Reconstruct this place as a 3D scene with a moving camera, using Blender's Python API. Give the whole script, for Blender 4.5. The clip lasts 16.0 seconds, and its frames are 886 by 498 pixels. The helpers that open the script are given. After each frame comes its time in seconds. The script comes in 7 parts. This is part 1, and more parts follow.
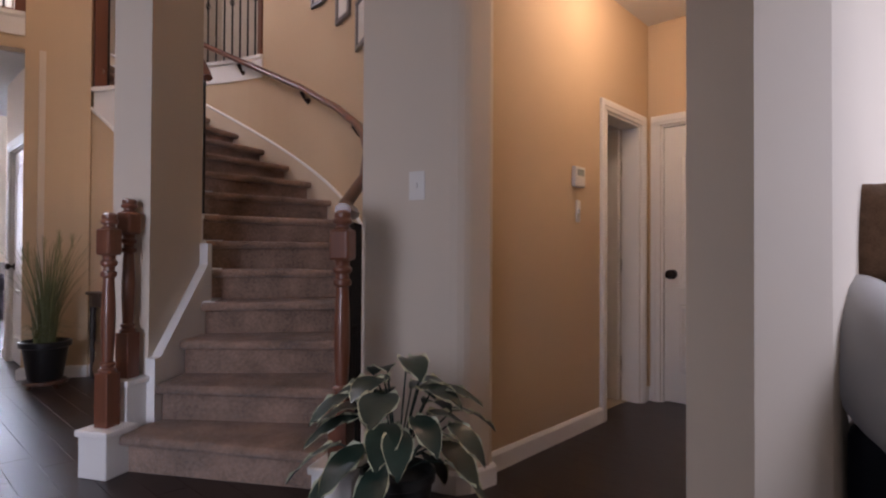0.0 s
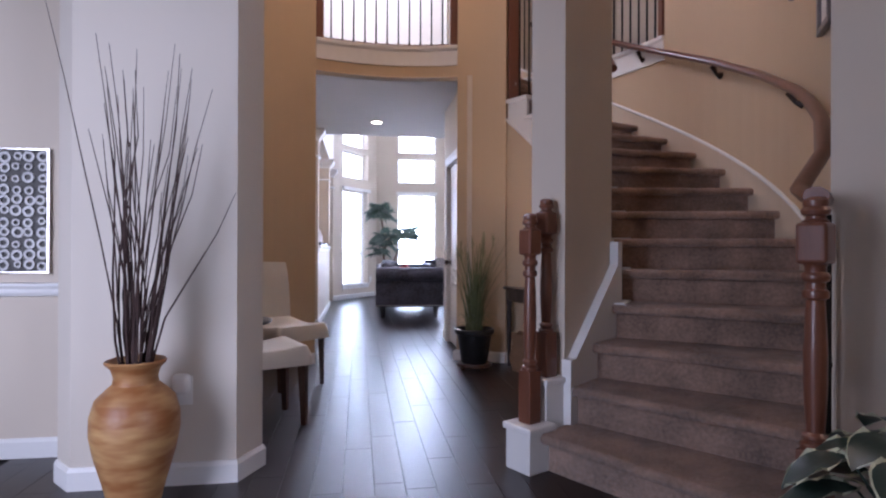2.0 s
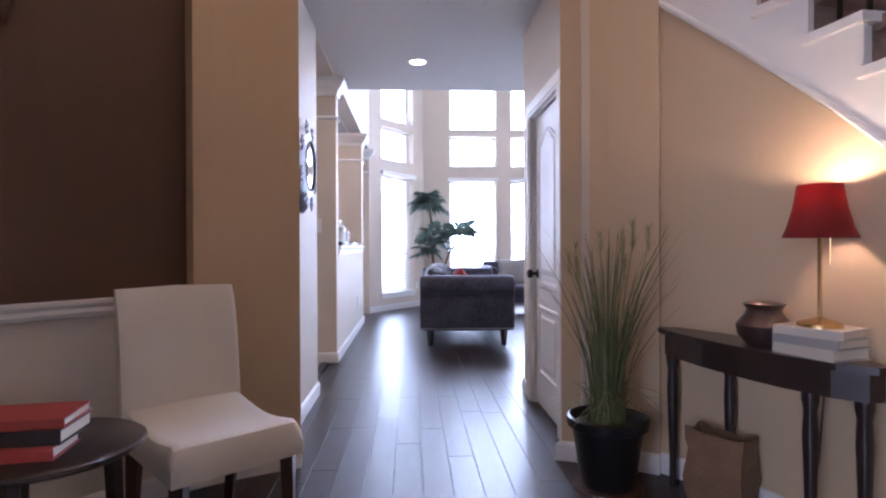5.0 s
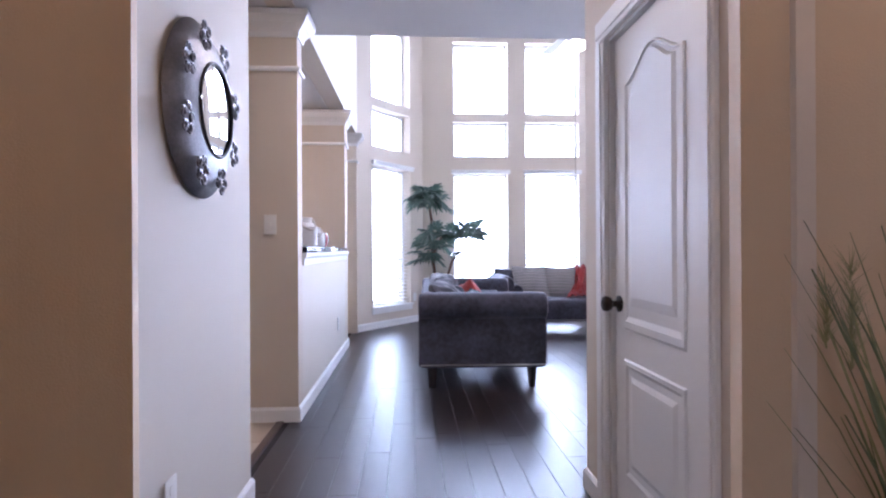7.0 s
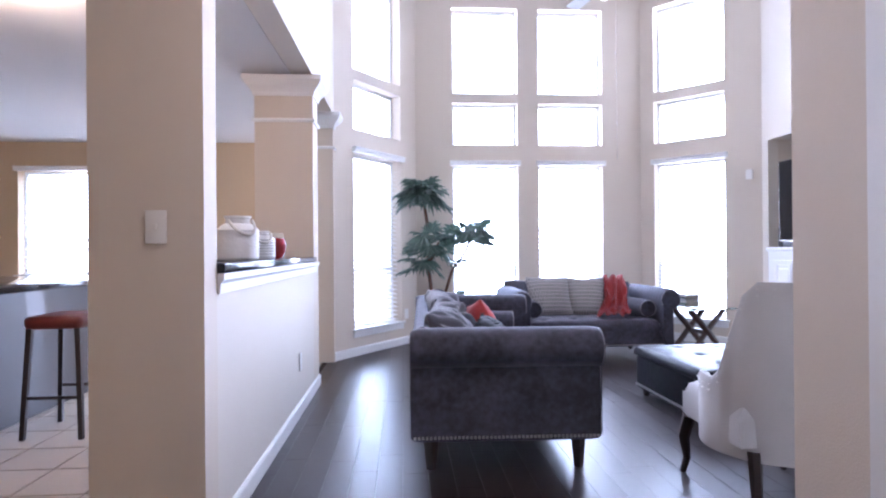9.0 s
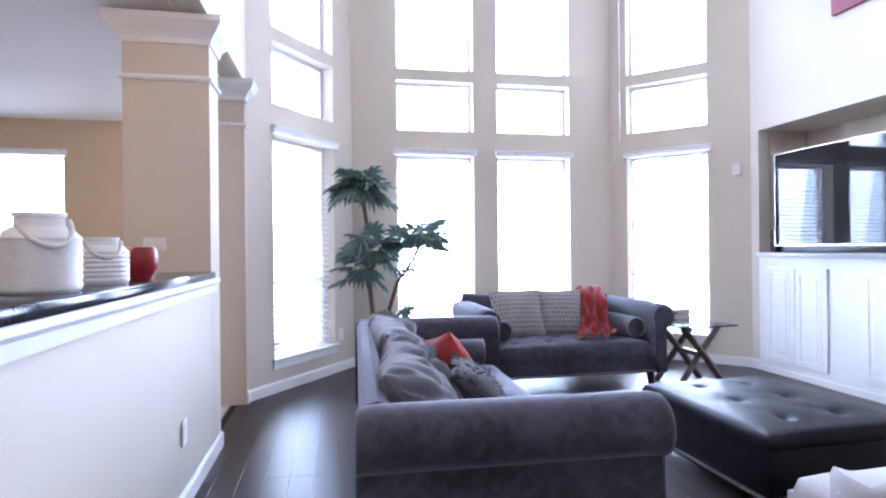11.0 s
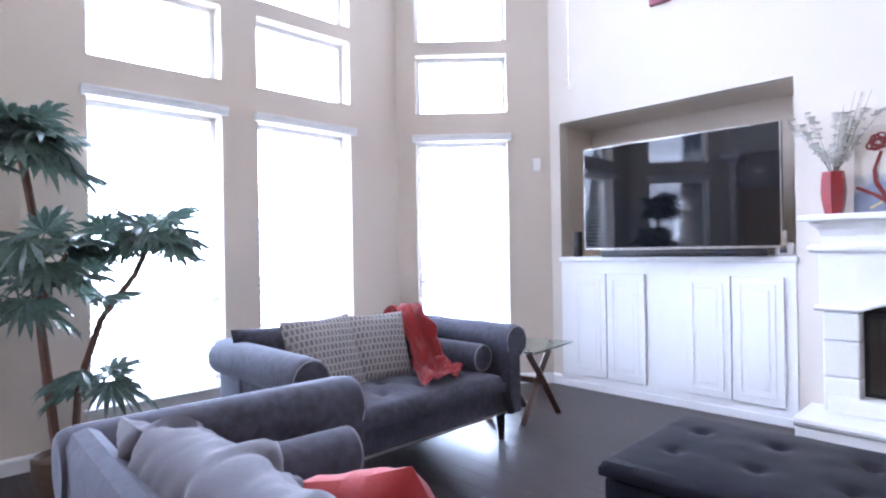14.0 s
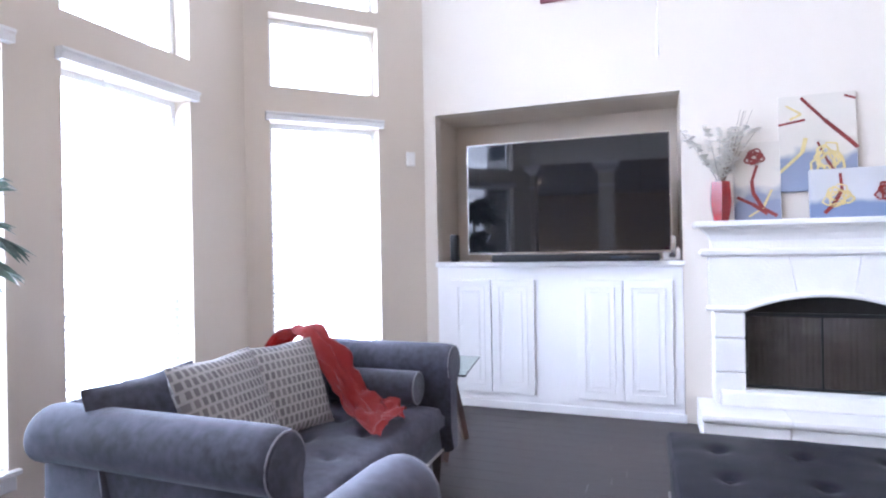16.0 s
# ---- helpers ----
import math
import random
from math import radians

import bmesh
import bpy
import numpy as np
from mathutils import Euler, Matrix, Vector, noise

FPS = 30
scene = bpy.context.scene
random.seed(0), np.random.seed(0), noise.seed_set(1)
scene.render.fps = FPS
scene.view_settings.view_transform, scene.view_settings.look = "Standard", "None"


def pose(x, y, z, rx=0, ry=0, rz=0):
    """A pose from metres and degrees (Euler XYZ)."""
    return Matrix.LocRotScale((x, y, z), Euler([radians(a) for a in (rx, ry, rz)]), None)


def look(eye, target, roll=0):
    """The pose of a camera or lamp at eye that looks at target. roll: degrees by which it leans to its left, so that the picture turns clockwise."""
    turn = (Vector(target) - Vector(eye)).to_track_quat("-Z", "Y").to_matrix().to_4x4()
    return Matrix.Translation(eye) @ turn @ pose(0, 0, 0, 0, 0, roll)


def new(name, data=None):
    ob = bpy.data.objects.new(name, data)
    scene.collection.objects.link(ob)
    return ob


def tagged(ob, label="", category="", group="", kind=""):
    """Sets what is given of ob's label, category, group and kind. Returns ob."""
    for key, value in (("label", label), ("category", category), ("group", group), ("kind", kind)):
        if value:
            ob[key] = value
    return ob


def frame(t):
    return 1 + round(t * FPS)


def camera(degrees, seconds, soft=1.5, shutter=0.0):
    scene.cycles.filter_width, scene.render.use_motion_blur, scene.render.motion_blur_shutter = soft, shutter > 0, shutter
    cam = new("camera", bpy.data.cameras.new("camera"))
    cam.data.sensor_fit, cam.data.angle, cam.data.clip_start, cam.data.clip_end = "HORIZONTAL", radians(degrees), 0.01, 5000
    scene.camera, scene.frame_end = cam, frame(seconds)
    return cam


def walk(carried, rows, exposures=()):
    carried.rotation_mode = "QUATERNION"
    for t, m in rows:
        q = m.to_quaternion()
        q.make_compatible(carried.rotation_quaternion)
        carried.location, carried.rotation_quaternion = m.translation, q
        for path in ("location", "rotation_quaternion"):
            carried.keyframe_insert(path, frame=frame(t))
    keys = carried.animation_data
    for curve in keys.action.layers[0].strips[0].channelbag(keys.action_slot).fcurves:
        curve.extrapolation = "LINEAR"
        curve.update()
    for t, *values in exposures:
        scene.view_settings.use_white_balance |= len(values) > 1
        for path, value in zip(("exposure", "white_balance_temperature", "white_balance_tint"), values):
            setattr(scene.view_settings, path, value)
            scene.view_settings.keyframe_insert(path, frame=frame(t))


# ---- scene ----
# Camera and walk. Metres; y runs along the hall towards the living room, x to the right.
cam = camera(76.4, 16.0, soft=2.2)
PATH = [
    (0, (0.58, 0.086, 0.955), (2.021, 1.472, 0.981), 0.3),
    (0.5, (0.577, 0.089, 0.955), (1.705, 1.74, 0.981), 0.3),
    (1, (0.568, 0.111, 0.956), (1.362, 1.947, 0.976), 0.2),
    (1.5, (0.574, 0.174, 0.957), (1.064, 2.113, 0.971), 0.2),
    (2, (0.588, 0.417, 0.972), (0.882, 2.395, 0.977), 0.2),
    (2.5, (0.62, 0.771, 0.991), (0.833, 2.76, 0.986), 0.2),
    (3, (0.657, 1.179, 1.004), (0.821, 3.172, 0.996), 0.0),
    (3.5, (0.682, 1.573, 1.013), (0.834, 3.567, 1.004), 0.0),
    (4, (0.71, 1.933, 1.018), (0.844, 3.929, 1.008), -0.1),
    (6.5, (0.745, 3.864, 1.037), (0.85, 5.861, 1.035), -0.3),
    (7, (0.757, 4.217, 1.055), (0.874, 6.214, 1.055), -0.3),
    (7.5, (0.775, 4.579, 1.082), (0.895, 6.575, 1.083), -0.3),
    (8, (0.777, 4.946, 1.101), (0.907, 6.942, 1.101), -0.3),
    (8.5, (0.79, 5.296, 1.108), (0.92, 7.291, 1.112), -0.4),
    (11, (0.763, 6.788, 1.185), (1.143, 8.752, 1.187), -0.6),
    (11.5, (0.73, 7.057, 1.2), (1.239, 8.991, 1.197), -0.6),
    (12, (0.695, 7.365, 1.2), (1.376, 9.245, 1.199), -0.6),
    (12.5, (0.662, 7.696, 1.192), (1.495, 9.514, 1.2), -0.7),
    (13, (0.645, 8.025, 1.197), (1.677, 9.739, 1.207), -0.9),
    (13.5, (0.607, 8.363, 1.2), (1.849, 9.93, 1.208), -0.9),
    (14, (0.59, 8.688, 1.208), (1.978, 10.128, 1.21), -1.0),
    (14.5, (0.58, 9.005, 1.21), (2.113, 10.289, 1.21), -1.0),
    (15, (0.583, 9.306, 1.224), (2.244, 10.421, 1.22), -1.0),
    (15.5, (0.57, 9.614, 1.229), (2.357, 10.513, 1.226), -1.0),
    (16, (0.57, 9.943, 1.227), (2.448, 10.633, 1.229), -1.0),
]
EXPOSURE = [(0, 0.06, 6350, 28), (0.5, 0.07, 6250, 29), (1.5, 0.05, 5800, 29), (2.5, 0.10, 5750, 29), (3.2, 0.2, 5700, 30), (4, 0.24, 5650, 30), (7, 0.28, 5600, 30), (8.5, 0.31, 5600, 30), (11, 0.28, 5550, 25), (14, 0.29, 5650, 25), (16, 0.28, 5850, 24)]
walk(cam, [(t, look(eye, target, roll)) for t, eye, target, roll in PATH], EXPOSURE)

# World and large lights.
world = bpy.data.worlds.new("world")
scene.world = world
world.use_nodes = True
wn = world.node_tree.nodes
sky = wn.new("ShaderNodeTexSky")
sky.sky_type = "NISHITA"
sky.sun_disc = False
sky.sun_elevation = radians(50)
sky.sun_rotation = radians(160)
sky.air_density, sky.dust_density, sky.ozone_density = 1.0, 3.0, 1.0
world.node_tree.links.new(sky.outputs[0], wn["Background"].inputs[0])
wn["Background"].inputs[1].default_value = 0.12


def area_lamp(name, eye, target, w, h, power, color, roll=0):
    d = bpy.data.lights.new(name, "AREA")
    d.shape, d.size, d.size_y, d.energy, d.color = "RECTANGLE", w, h, power, color
    ob = new(name, d)
    ob.matrix_world = look(eye, target, roll)
    return ob


def point_lamp(name, at, power, color, radius=0.08):
    d = bpy.data.lights.new(name, "POINT")
    d.energy, d.color, d.shadow_soft_size = power, color, radius
    ob = new(name, d)
    ob.location = at
    return ob


sun = bpy.data.lights.new("sun", "SUN")
sun.energy, sun.angle, sun.color = 3.0, radians(12), (1.0, 0.96, 0.9)
new("sun", sun).matrix_world = look((5, -6, 16), (2, 2, 0))

DAY = (0.80, 0.89, 1.0)
WARM = (1.0, 0.74, 0.48)
# the sky's light in the four bay window columns
area_lamp("window_light_a", (0.25, 12.47, 2.2), (1.25, 11.47, 2.0), 0.8, 3.9, 78, DAY)
area_lamp("window_light_b", (1.82, 12.98, 2.2), (1.82, 11.6, 2.0), 0.85, 3.9, 120, DAY)
area_lamp("window_light_c", (2.91, 12.98, 2.2), (2.91, 11.6, 2.0), 0.85, 3.9, 120, DAY)
area_lamp("window_light_d", (4.5, 12.47, 2.2), (3.5, 11.47, 2.0), 1.1, 3.9, 140, DAY)
# kitchen window
area_lamp("window_light_kitchen", (-2.6, 13.2, 1.6), (-2.6, 11.5, 1.3), 1.6, 1.4, 90, DAY)
# daylight added left of the start of the walk; its window is unseen
area_lamp("daylight_fill_entry", (-1.7, 0.3, 1.25), (-0.2, 2.9, 0.6), 1.4, 1.8, 41, DAY).data.spread = radians(130)
# daylight added from the lounge side, where no window is in view
area_lamp("daylight_fill_lounge", (3.9, -1.9, 1.6), (2.6, 0.4, 1.3), 1.6, 1.6, 106, DAY)
# unseen lamp added under the upper hall ceiling to brighten the balcony
area_lamp("daylight_fill_upper", (0.8, 6.9, 5.3), (0.8, 6.7, 3.0), 1.5, 1.2, 85, DAY)
# lamps
# warm lamp added high in the foyer; no fixture is in view
point_lamp("foyer_warm_fill", (0.75, 4.1, 4.7), 40, WARM, 0.2)
# faint warm fill added over the stairs, without a fixture
point_lamp("stair_fill", (2.6, 3.6, 4.6), 4, WARM, 0.12)
area_lamp("hall_light", (0.79, 7.27, 2.505), (0.79, 7.2701, 0.0), 0.11, 0.11, 8, (1.0, 0.86, 0.70))
point_lamp("kitchen_light", (-1.2, 8.6, 2.42), 30, WARM, 0.06)
point_lamp("side_hall_light", (3.3, 1.2, 2.4), 13, WARM, 0.1)


# ---- materials ----
def material(name, color, rough=0.6, metal=0.0, var=0.12, scale=6.0, fine=120.0, bump=0.05, bump_scale=None, spec=None, sheen=0.0, coat=0.0, random=0.0, dark=None, contrast=False):
    """A principled surface with two scales of colour change and a fine relief."""
    m = bpy.data.materials.new(name)
    m.use_nodes = True
    nt = m.node_tree
    n, l = nt.nodes, nt.links
    b = n["Principled BSDF"]
    co = n.new("ShaderNodeTexCoord")
    big = n.new("ShaderNodeTexNoise")
    big.inputs["Scale"].default_value, big.inputs["Detail"].default_value = scale, 4
    small = n.new("ShaderNodeTexNoise")
    small.inputs["Scale"].default_value, small.inputs["Detail"].default_value = fine, 2
    for t in (big, small):
        l.new(co.outputs["Object"], t.inputs["Vector"])
    add = n.new("ShaderNodeMath")
    add.operation = "MULTIPLY_ADD"
    add.inputs[1].default_value = 0.6
    l.new(big.outputs["Fac"], add.inputs[0])
    half = n.new("ShaderNodeMath")
    half.operation = "MULTIPLY"
    half.inputs[1].default_value = 0.4
    l.new(small.outputs["Fac"], half.inputs[0])
    l.new(half.outputs[0], add.inputs[2])
    mix = n.new("ShaderNodeMix")
    mix.data_type = "RGBA"
    c2 = dark or tuple(c * (1 - 2 * var) for c in color)
    c1 = tuple(min(1.0, c * (1 + var)) for c in color)
    mix.inputs["A"].default_value, mix.inputs["B"].default_value = (*c2, 1), (*c1, 1)
    if contrast:
        st = n.new("ShaderNodeMapRange")
        st.inputs["From Min"].default_value, st.inputs["From Max"].default_value = 0.36, 0.64
        l.new(add.outputs[0], st.inputs["Value"])
        l.new(st.outputs[0], mix.inputs["Factor"])
    else:
        l.new(add.outputs[0], mix.inputs["Factor"])
    out = mix.outputs["Result"]
    if random:
        info = n.new("ShaderNodeObjectInfo")
        hsv = n.new("ShaderNodeHueSaturation")
        ma = n.new("ShaderNodeMapRange")
        ma.inputs["To Min"].default_value, ma.inputs["To Max"].default_value = 1 - random, 1 + random
        l.new(info.outputs["Random"], ma.inputs["Value"])
        l.new(ma.outputs[0], hsv.inputs["Value"])
        l.new(out, hsv.inputs["Color"])
        out = hsv.outputs["Color"]
    l.new(out, b.inputs["Base Color"])
    b.inputs["Roughness"].default_value, b.inputs["Metallic"].default_value = rough, metal
    if spec is not None:
        b.inputs["Specular IOR Level"].default_value = spec
    b.inputs["Sheen Weight"].default_value = sheen
    b.inputs["Coat Weight"].default_value = coat
    if bump:
        bp = n.new("ShaderNodeBump")
        bp.inputs["Strength"].default_value, bp.inputs["Distance"].default_value = bump, 0.01
        src = small
        if bump_scale:
            src = n.new("ShaderNodeTexNoise")
            src.inputs["Scale"].default_value = bump_scale
            l.new(co.outputs["Object"], src.inputs["Vector"])
        l.new(src.outputs["Fac"], bp.inputs["Height"])
        l.new(bp.outputs[0], b.inputs["Normal"])
    return m


def wood(name, color, dark, rough=0.4, stretch=(1, 14, 14), coat=0.2, scale=3.0, random=0.0):
    """Wood with grain along local x (stretch says which way)."""
    m = material(name, color, rough, var=0.1, coat=coat, dark=dark, random=random, bump=0.0)
    nt = m.node_tree
    n, l = nt.nodes, nt.links
    co = [k for k in n if k.type == "TEX_COORD"][0]
    mp = n.new("ShaderNodeMapping")
    mp.inputs["Scale"].default_value = stretch
    l.new(co.outputs["Object"], mp.inputs["Vector"])
    for k in n:
        if k.type == "TEX_NOISE":
            l.new(mp.outputs[0], k.inputs["Vector"])
            k.inputs["Scale"].default_value = scale if k.inputs["Scale"].default_value < 50 else scale * 6
            k.inputs["Distortion"].default_value = 0.6
    bp = n.new("ShaderNodeBump")
    bp.inputs["Strength"].default_value, bp.inputs["Distance"].default_value = 0.15, 0.002
    l.new([k for k in n if k.type == "TEX_NOISE"][1].outputs["Fac"], bp.inputs["Height"])
    l.new(bp.outputs[0], n["Principled BSDF"].inputs["Normal"])
    return m


def glow(name, color, strength):
    m = bpy.data.materials.new(name)
    m.use_nodes = True
    b = m.node_tree.nodes["Principled BSDF"]
    b.inputs["Base Color"].default_value = (*color, 1)
    b.inputs["Emission Color"].default_value = (*color, 1)
    b.inputs["Emission Strength"].default_value = strength
    return m


def glass_material(name, tint=(0.95, 0.98, 0.97), rough=0.0):
    m = bpy.data.materials.new(name)
    m.use_nodes = True
    n, l = m.node_tree.nodes, m.node_tree.links
    b = n["Principled BSDF"]
    b.inputs["Base Color"].default_value = (*tint, 1)
    b.inputs["Transmission Weight"].default_value = 1.0
    b.inputs["Roughness"].default_value = rough
    b.inputs["IOR"].default_value = 1.45
    return m


PAINT = material("paint_greige", (0.66, 0.575, 0.475), 0.75, var=0.03, scale=1.5, fine=260, bump=0.12)
PAINT_LIGHT = material("paint_cream", (0.68, 0.615, 0.53), 0.75, var=0.03, scale=1.5, fine=260, bump=0.12)
PAINT_TAN = material("paint_tan", (0.60, 0.45, 0.29), 0.75, var=0.03, scale=1.5, fine=260, bump=0.12)
PAINT_BROWN = material("paint_brown", (0.105, 0.058, 0.035), 0.7, var=0.05, scale=2, fine=260, bump=0.1)
CEILING = material("ceiling_white", (0.72, 0.71, 0.70), 0.85, var=0.03, scale=2, fine=180, bump=0.25)
TRIM = material("trim_white", (0.80, 0.79, 0.77), 0.4, var=0.02, scale=3, bump=0.02)
CABINET_WHITE = material("cabinet_white", (0.82, 0.81, 0.80), 0.38, var=0.02, scale=3, bump=0.02)
CARPET = material("carpet_taupe", (0.385, 0.24, 0.17), 0.95, var=0.26, contrast=True, scale=5.5, fine=70, bump=0.9, bump_scale=420, sheen=0.3)
PLANK = wood("plank_espresso", (0.030, 0.0185, 0.0165), (0.014, 0.009, 0.009), 0.345, stretch=(14, 1.2, 14), coat=0.0, scale=4, random=0.14)
PLANK.node_tree.nodes["Principled BSDF"].inputs["Specular IOR Level"].default_value = 0.5
JOINT = material("floor_joint", (0.008, 0.006, 0.006), 0.7, bump=0)
RAIL_WOOD = wood("rail_cherry", (0.20, 0.072, 0.038), (0.10, 0.035, 0.02), 0.35, stretch=(10, 10, 1.2), coat=0.3)
DARK_WOOD = wood("wood_espresso", (0.032, 0.019, 0.016), (0.015, 0.009, 0.008), 0.35, stretch=(2, 10, 10), coat=0.3)
LEG_WOOD = wood("wood_walnut", (0.085, 0.038, 0.024), (0.04, 0.018, 0.012), 0.35, stretch=(10, 10, 1.5), coat=0.3)
IRON = material("iron_black", (0.02, 0.018, 0.017), 0.5, metal=0.6, var=0.2, bump=0.1)
BRONZE = material("bronze_dark", (0.035, 0.025, 0.02), 0.35, metal=0.8, var=0.2, bump=0.03)
VELVET = material("velvet_slate", (0.046, 0.044, 0.064), 0.8, var=0.34, contrast=True, scale=3.2, fine=30, bump=0.12, bump_scale=300, sheen=0.25)
VELVET.node_tree.nodes["Principled BSDF"].inputs["Sheen Tint"].default_value = (0.78, 0.83, 1.0, 1)
LEATHER = material("leather_black", (0.008, 0.008, 0.012), 0.4, spec=0.13, var=0.2, scale=8, fine=180, bump=0.18, bump_scale=160)
CREAM = material("leather_cream", (0.70, 0.67, 0.61), 0.5, var=0.04, scale=5, fine=200, bump=0.08)
LINEN = material("linen_pale", (0.44, 0.425, 0.415), 0.9, var=0.06, scale=8, fine=400, bump=0.3, sheen=0.2)
GRANITE = material("granite_black", (0.03, 0.032, 0.04), 0.12, var=0.5, scale=60, fine=300, bump=0)
TILE = material("tile_beige", (0.50, 0.41, 0.31), 0.35, var=0.08, scale=4, fine=90, bump=0.05, random=0.06)
GROUT = material("tile_grout", (0.30, 0.25, 0.20), 0.9, bump=0.1)
GLASS = glass_material("window_glass")
TABLE_GLASS = glass_material("table_glass", (0.80, 0.95, 0.90))
PLASTIC_WHITE = material("plastic_white", (0.78, 0.76, 0.72), 0.4, var=0.02, bump=0)
BLACK_PLASTIC = material("plastic_black", (0.012, 0.012, 0.013), 0.35, var=0.1, bump=0)
CHROME = material("nickel", (0.62, 0.60, 0.58), 0.22, metal=1.0, var=0.05, bump=0)
LAMP_GLOW = glow("lamp_glow", (1.0, 0.85, 0.65), 18.0)


# ---- mesh helpers ----
def link(name, bm, mat, smooth=False):
    me = bpy.data.meshes.new(name)
    bmesh.ops.recalc_face_normals(bm, faces=bm.faces)
    bm.to_mesh(me)
    bm.free()
    me.materials.append(mat)
    if smooth:
        me.polygons.foreach_set("use_smooth", [True] * len(me.polygons))
        me.set_sharp_from_angle(angle=radians(38))
    return new(name, me)


def part(name, bm, mat, parent, label="", smooth=True):
    """One mesh object under a thing or under a part, in the thing's own space."""
    ob = link(name, bm, mat, smooth)
    ob.parent = parent
    if label:
        ob["label"] = label
    return ob


def thing(name, label, category, at=(0, 0, 0), rz=0.0, group="", kind=""):
    ob = new(name)
    ob.empty_display_size = 0.1
    ob.matrix_world = pose(*at, 0, 0, rz)
    return tagged(ob, label, category, group, kind)


def box(bm, x0, y0, z0, x1, y1, z1, bevel=0.0, seg=2, m=None):
    vs = [bm.verts.new((x, y, z)) for z in (z0, z1) for x, y in ((x0, y0), (x1, y0), (x1, y1), (x0, y1))]
    fs = [bm.faces.new([vs[i] for i in f]) for f in ((3, 2, 1, 0), (4, 5, 6, 7), (0, 1, 5, 4), (1, 2, 6, 5), (2, 3, 7, 6), (3, 0, 4, 7))]
    if bevel:
        es = list({e for f in fs for e in f.edges})
        r = bmesh.ops.bevel(bm, geom=es, offset=bevel, segments=seg, affect="EDGES", profile=0.5)
        vs = list({v for f in r["faces"] for v in f.verts} | {v for v in vs if v.is_valid})
    if m is not None:
        bmesh.ops.transform(bm, matrix=m, verts=vs)
    return vs


def prism(bm, pts, z0, z1):
    """A polygon in plan, raised from z0 to z1."""
    lo = [bm.verts.new((x, y, z0)) for x, y in pts]
    hi = [bm.verts.new((x, y, z1)) for x, y in pts]
    n = len(pts)
    bm.faces.new(lo[::-1])
    bm.faces.new(hi)
    for i in range(n):
        bm.faces.new((lo[i], lo[(i + 1) % n], hi[(i + 1) % n], hi[i]))
    return lo + hi


def lathe(bm, profile, seg=24, at=(0, 0, 0), m=None, caps=True):
    """Turn (radius, z) pairs about z."""
    rings = []
    for r, z in profile:
        if r < 1e-5:
            rings.append([bm.verts.new((at[0], at[1], at[2] + z))])
        else:
            rings.append([bm.verts.new((at[0] + r * math.cos(2 * math.pi * k / seg), at[1] + r * math.sin(2 * math.pi * k / seg), at[2] + z)) for k in range(seg)])
    for a, b in zip(rings, rings[1:]):
        for k in range(seg):
            k2 = (k + 1) % seg
            if len(a) == 1 and len(b) > 1:
                bm.faces.new((a[0], b[k], b[k2]))
            elif len(b) == 1 and len(a) > 1:
                bm.faces.new((a[k], a[k2], b[0]))
            elif len(a) > 1:
                bm.faces.new((a[k], a[k2], b[k2], b[k]))
    for ring, flip in ((rings[0], True), (rings[-1], False)):
        if caps and len(ring) > 2:
            bm.faces.new(ring[::-1] if flip else ring)
    vs = [v for r in rings for v in r]
    if m is not None:
        bmesh.ops.transform(bm, matrix=m, verts=vs)
    return vs


def tube(bm, path, radius, seg=8, flat=1.0, caps=True, up=(0, 0, 1)):
    """A round bar along a path; radius is one number or one a point."""
    path = [Vector(p) for p in path]
    rings = []
    for i, p in enumerate(path):
        d = (path[min(i + 1, len(path) - 1)] - path[max(i - 1, 0)]).normalized()
        side = d.cross(Vector(up))
        if side.length < 1e-4:
            side = d.cross(Vector((1, 0, 0)))
        side.normalize()
        u = side.cross(d)
        r = radius[i] if isinstance(radius, (list, tuple)) else radius
        rings.append([bm.verts.new(p + side * r * math.cos(a) + u * r * flat * math.sin(a)) for a in (2 * math.pi * k / seg for k in range(seg))])
    for a, b in zip(rings, rings[1:]):
        for k in range(seg):
            bm.faces.new((a[k], a[(k + 1) % seg], b[(k + 1) % seg], b[k]))
    if caps:
        bm.faces.new(rings[0][::-1])
        bm.faces.new(rings[-1])
    return [v for r in rings for v in r]


def sweep(bm, path, section, closed=False):
    """A moulding: section points (out, up) carried along a plan path of (x, y, z); out is to the right of the way."""
    path = [Vector(p) for p in path]
    rings = []
    n = len(path)
    for i, p in enumerate(path):
        a = path[i] - path[i - 1] if i > 0 else None
        b = path[i + 1] - path[i] if i < n - 1 else None
        da = Vector((a.x, a.y)).normalized() if a is not None else None
        db = Vector((b.x, b.y)).normalized() if b is not None else None
        da, db = da or db, db or da
        na, nb = Vector((da.y, -da.x)), Vector((db.y, -db.x))
        mid = na + nb
        mid = mid / max(0.3, mid.dot(na)) if mid.length > 1e-6 else na
        rings.append([bm.verts.new((p.x + mid.x * o, p.y + mid.y * o, p.z + u)) for o, u in section])
    k = len(section)
    for a, b in zip(rings, rings[1:]):
        for j in range(k):
            bm.faces.new((a[j], a[(j + 1) % k], b[(j + 1) % k], b[j]))
    bm.faces.new(rings[0][::-1])
    bm.faces.new(rings[-1])


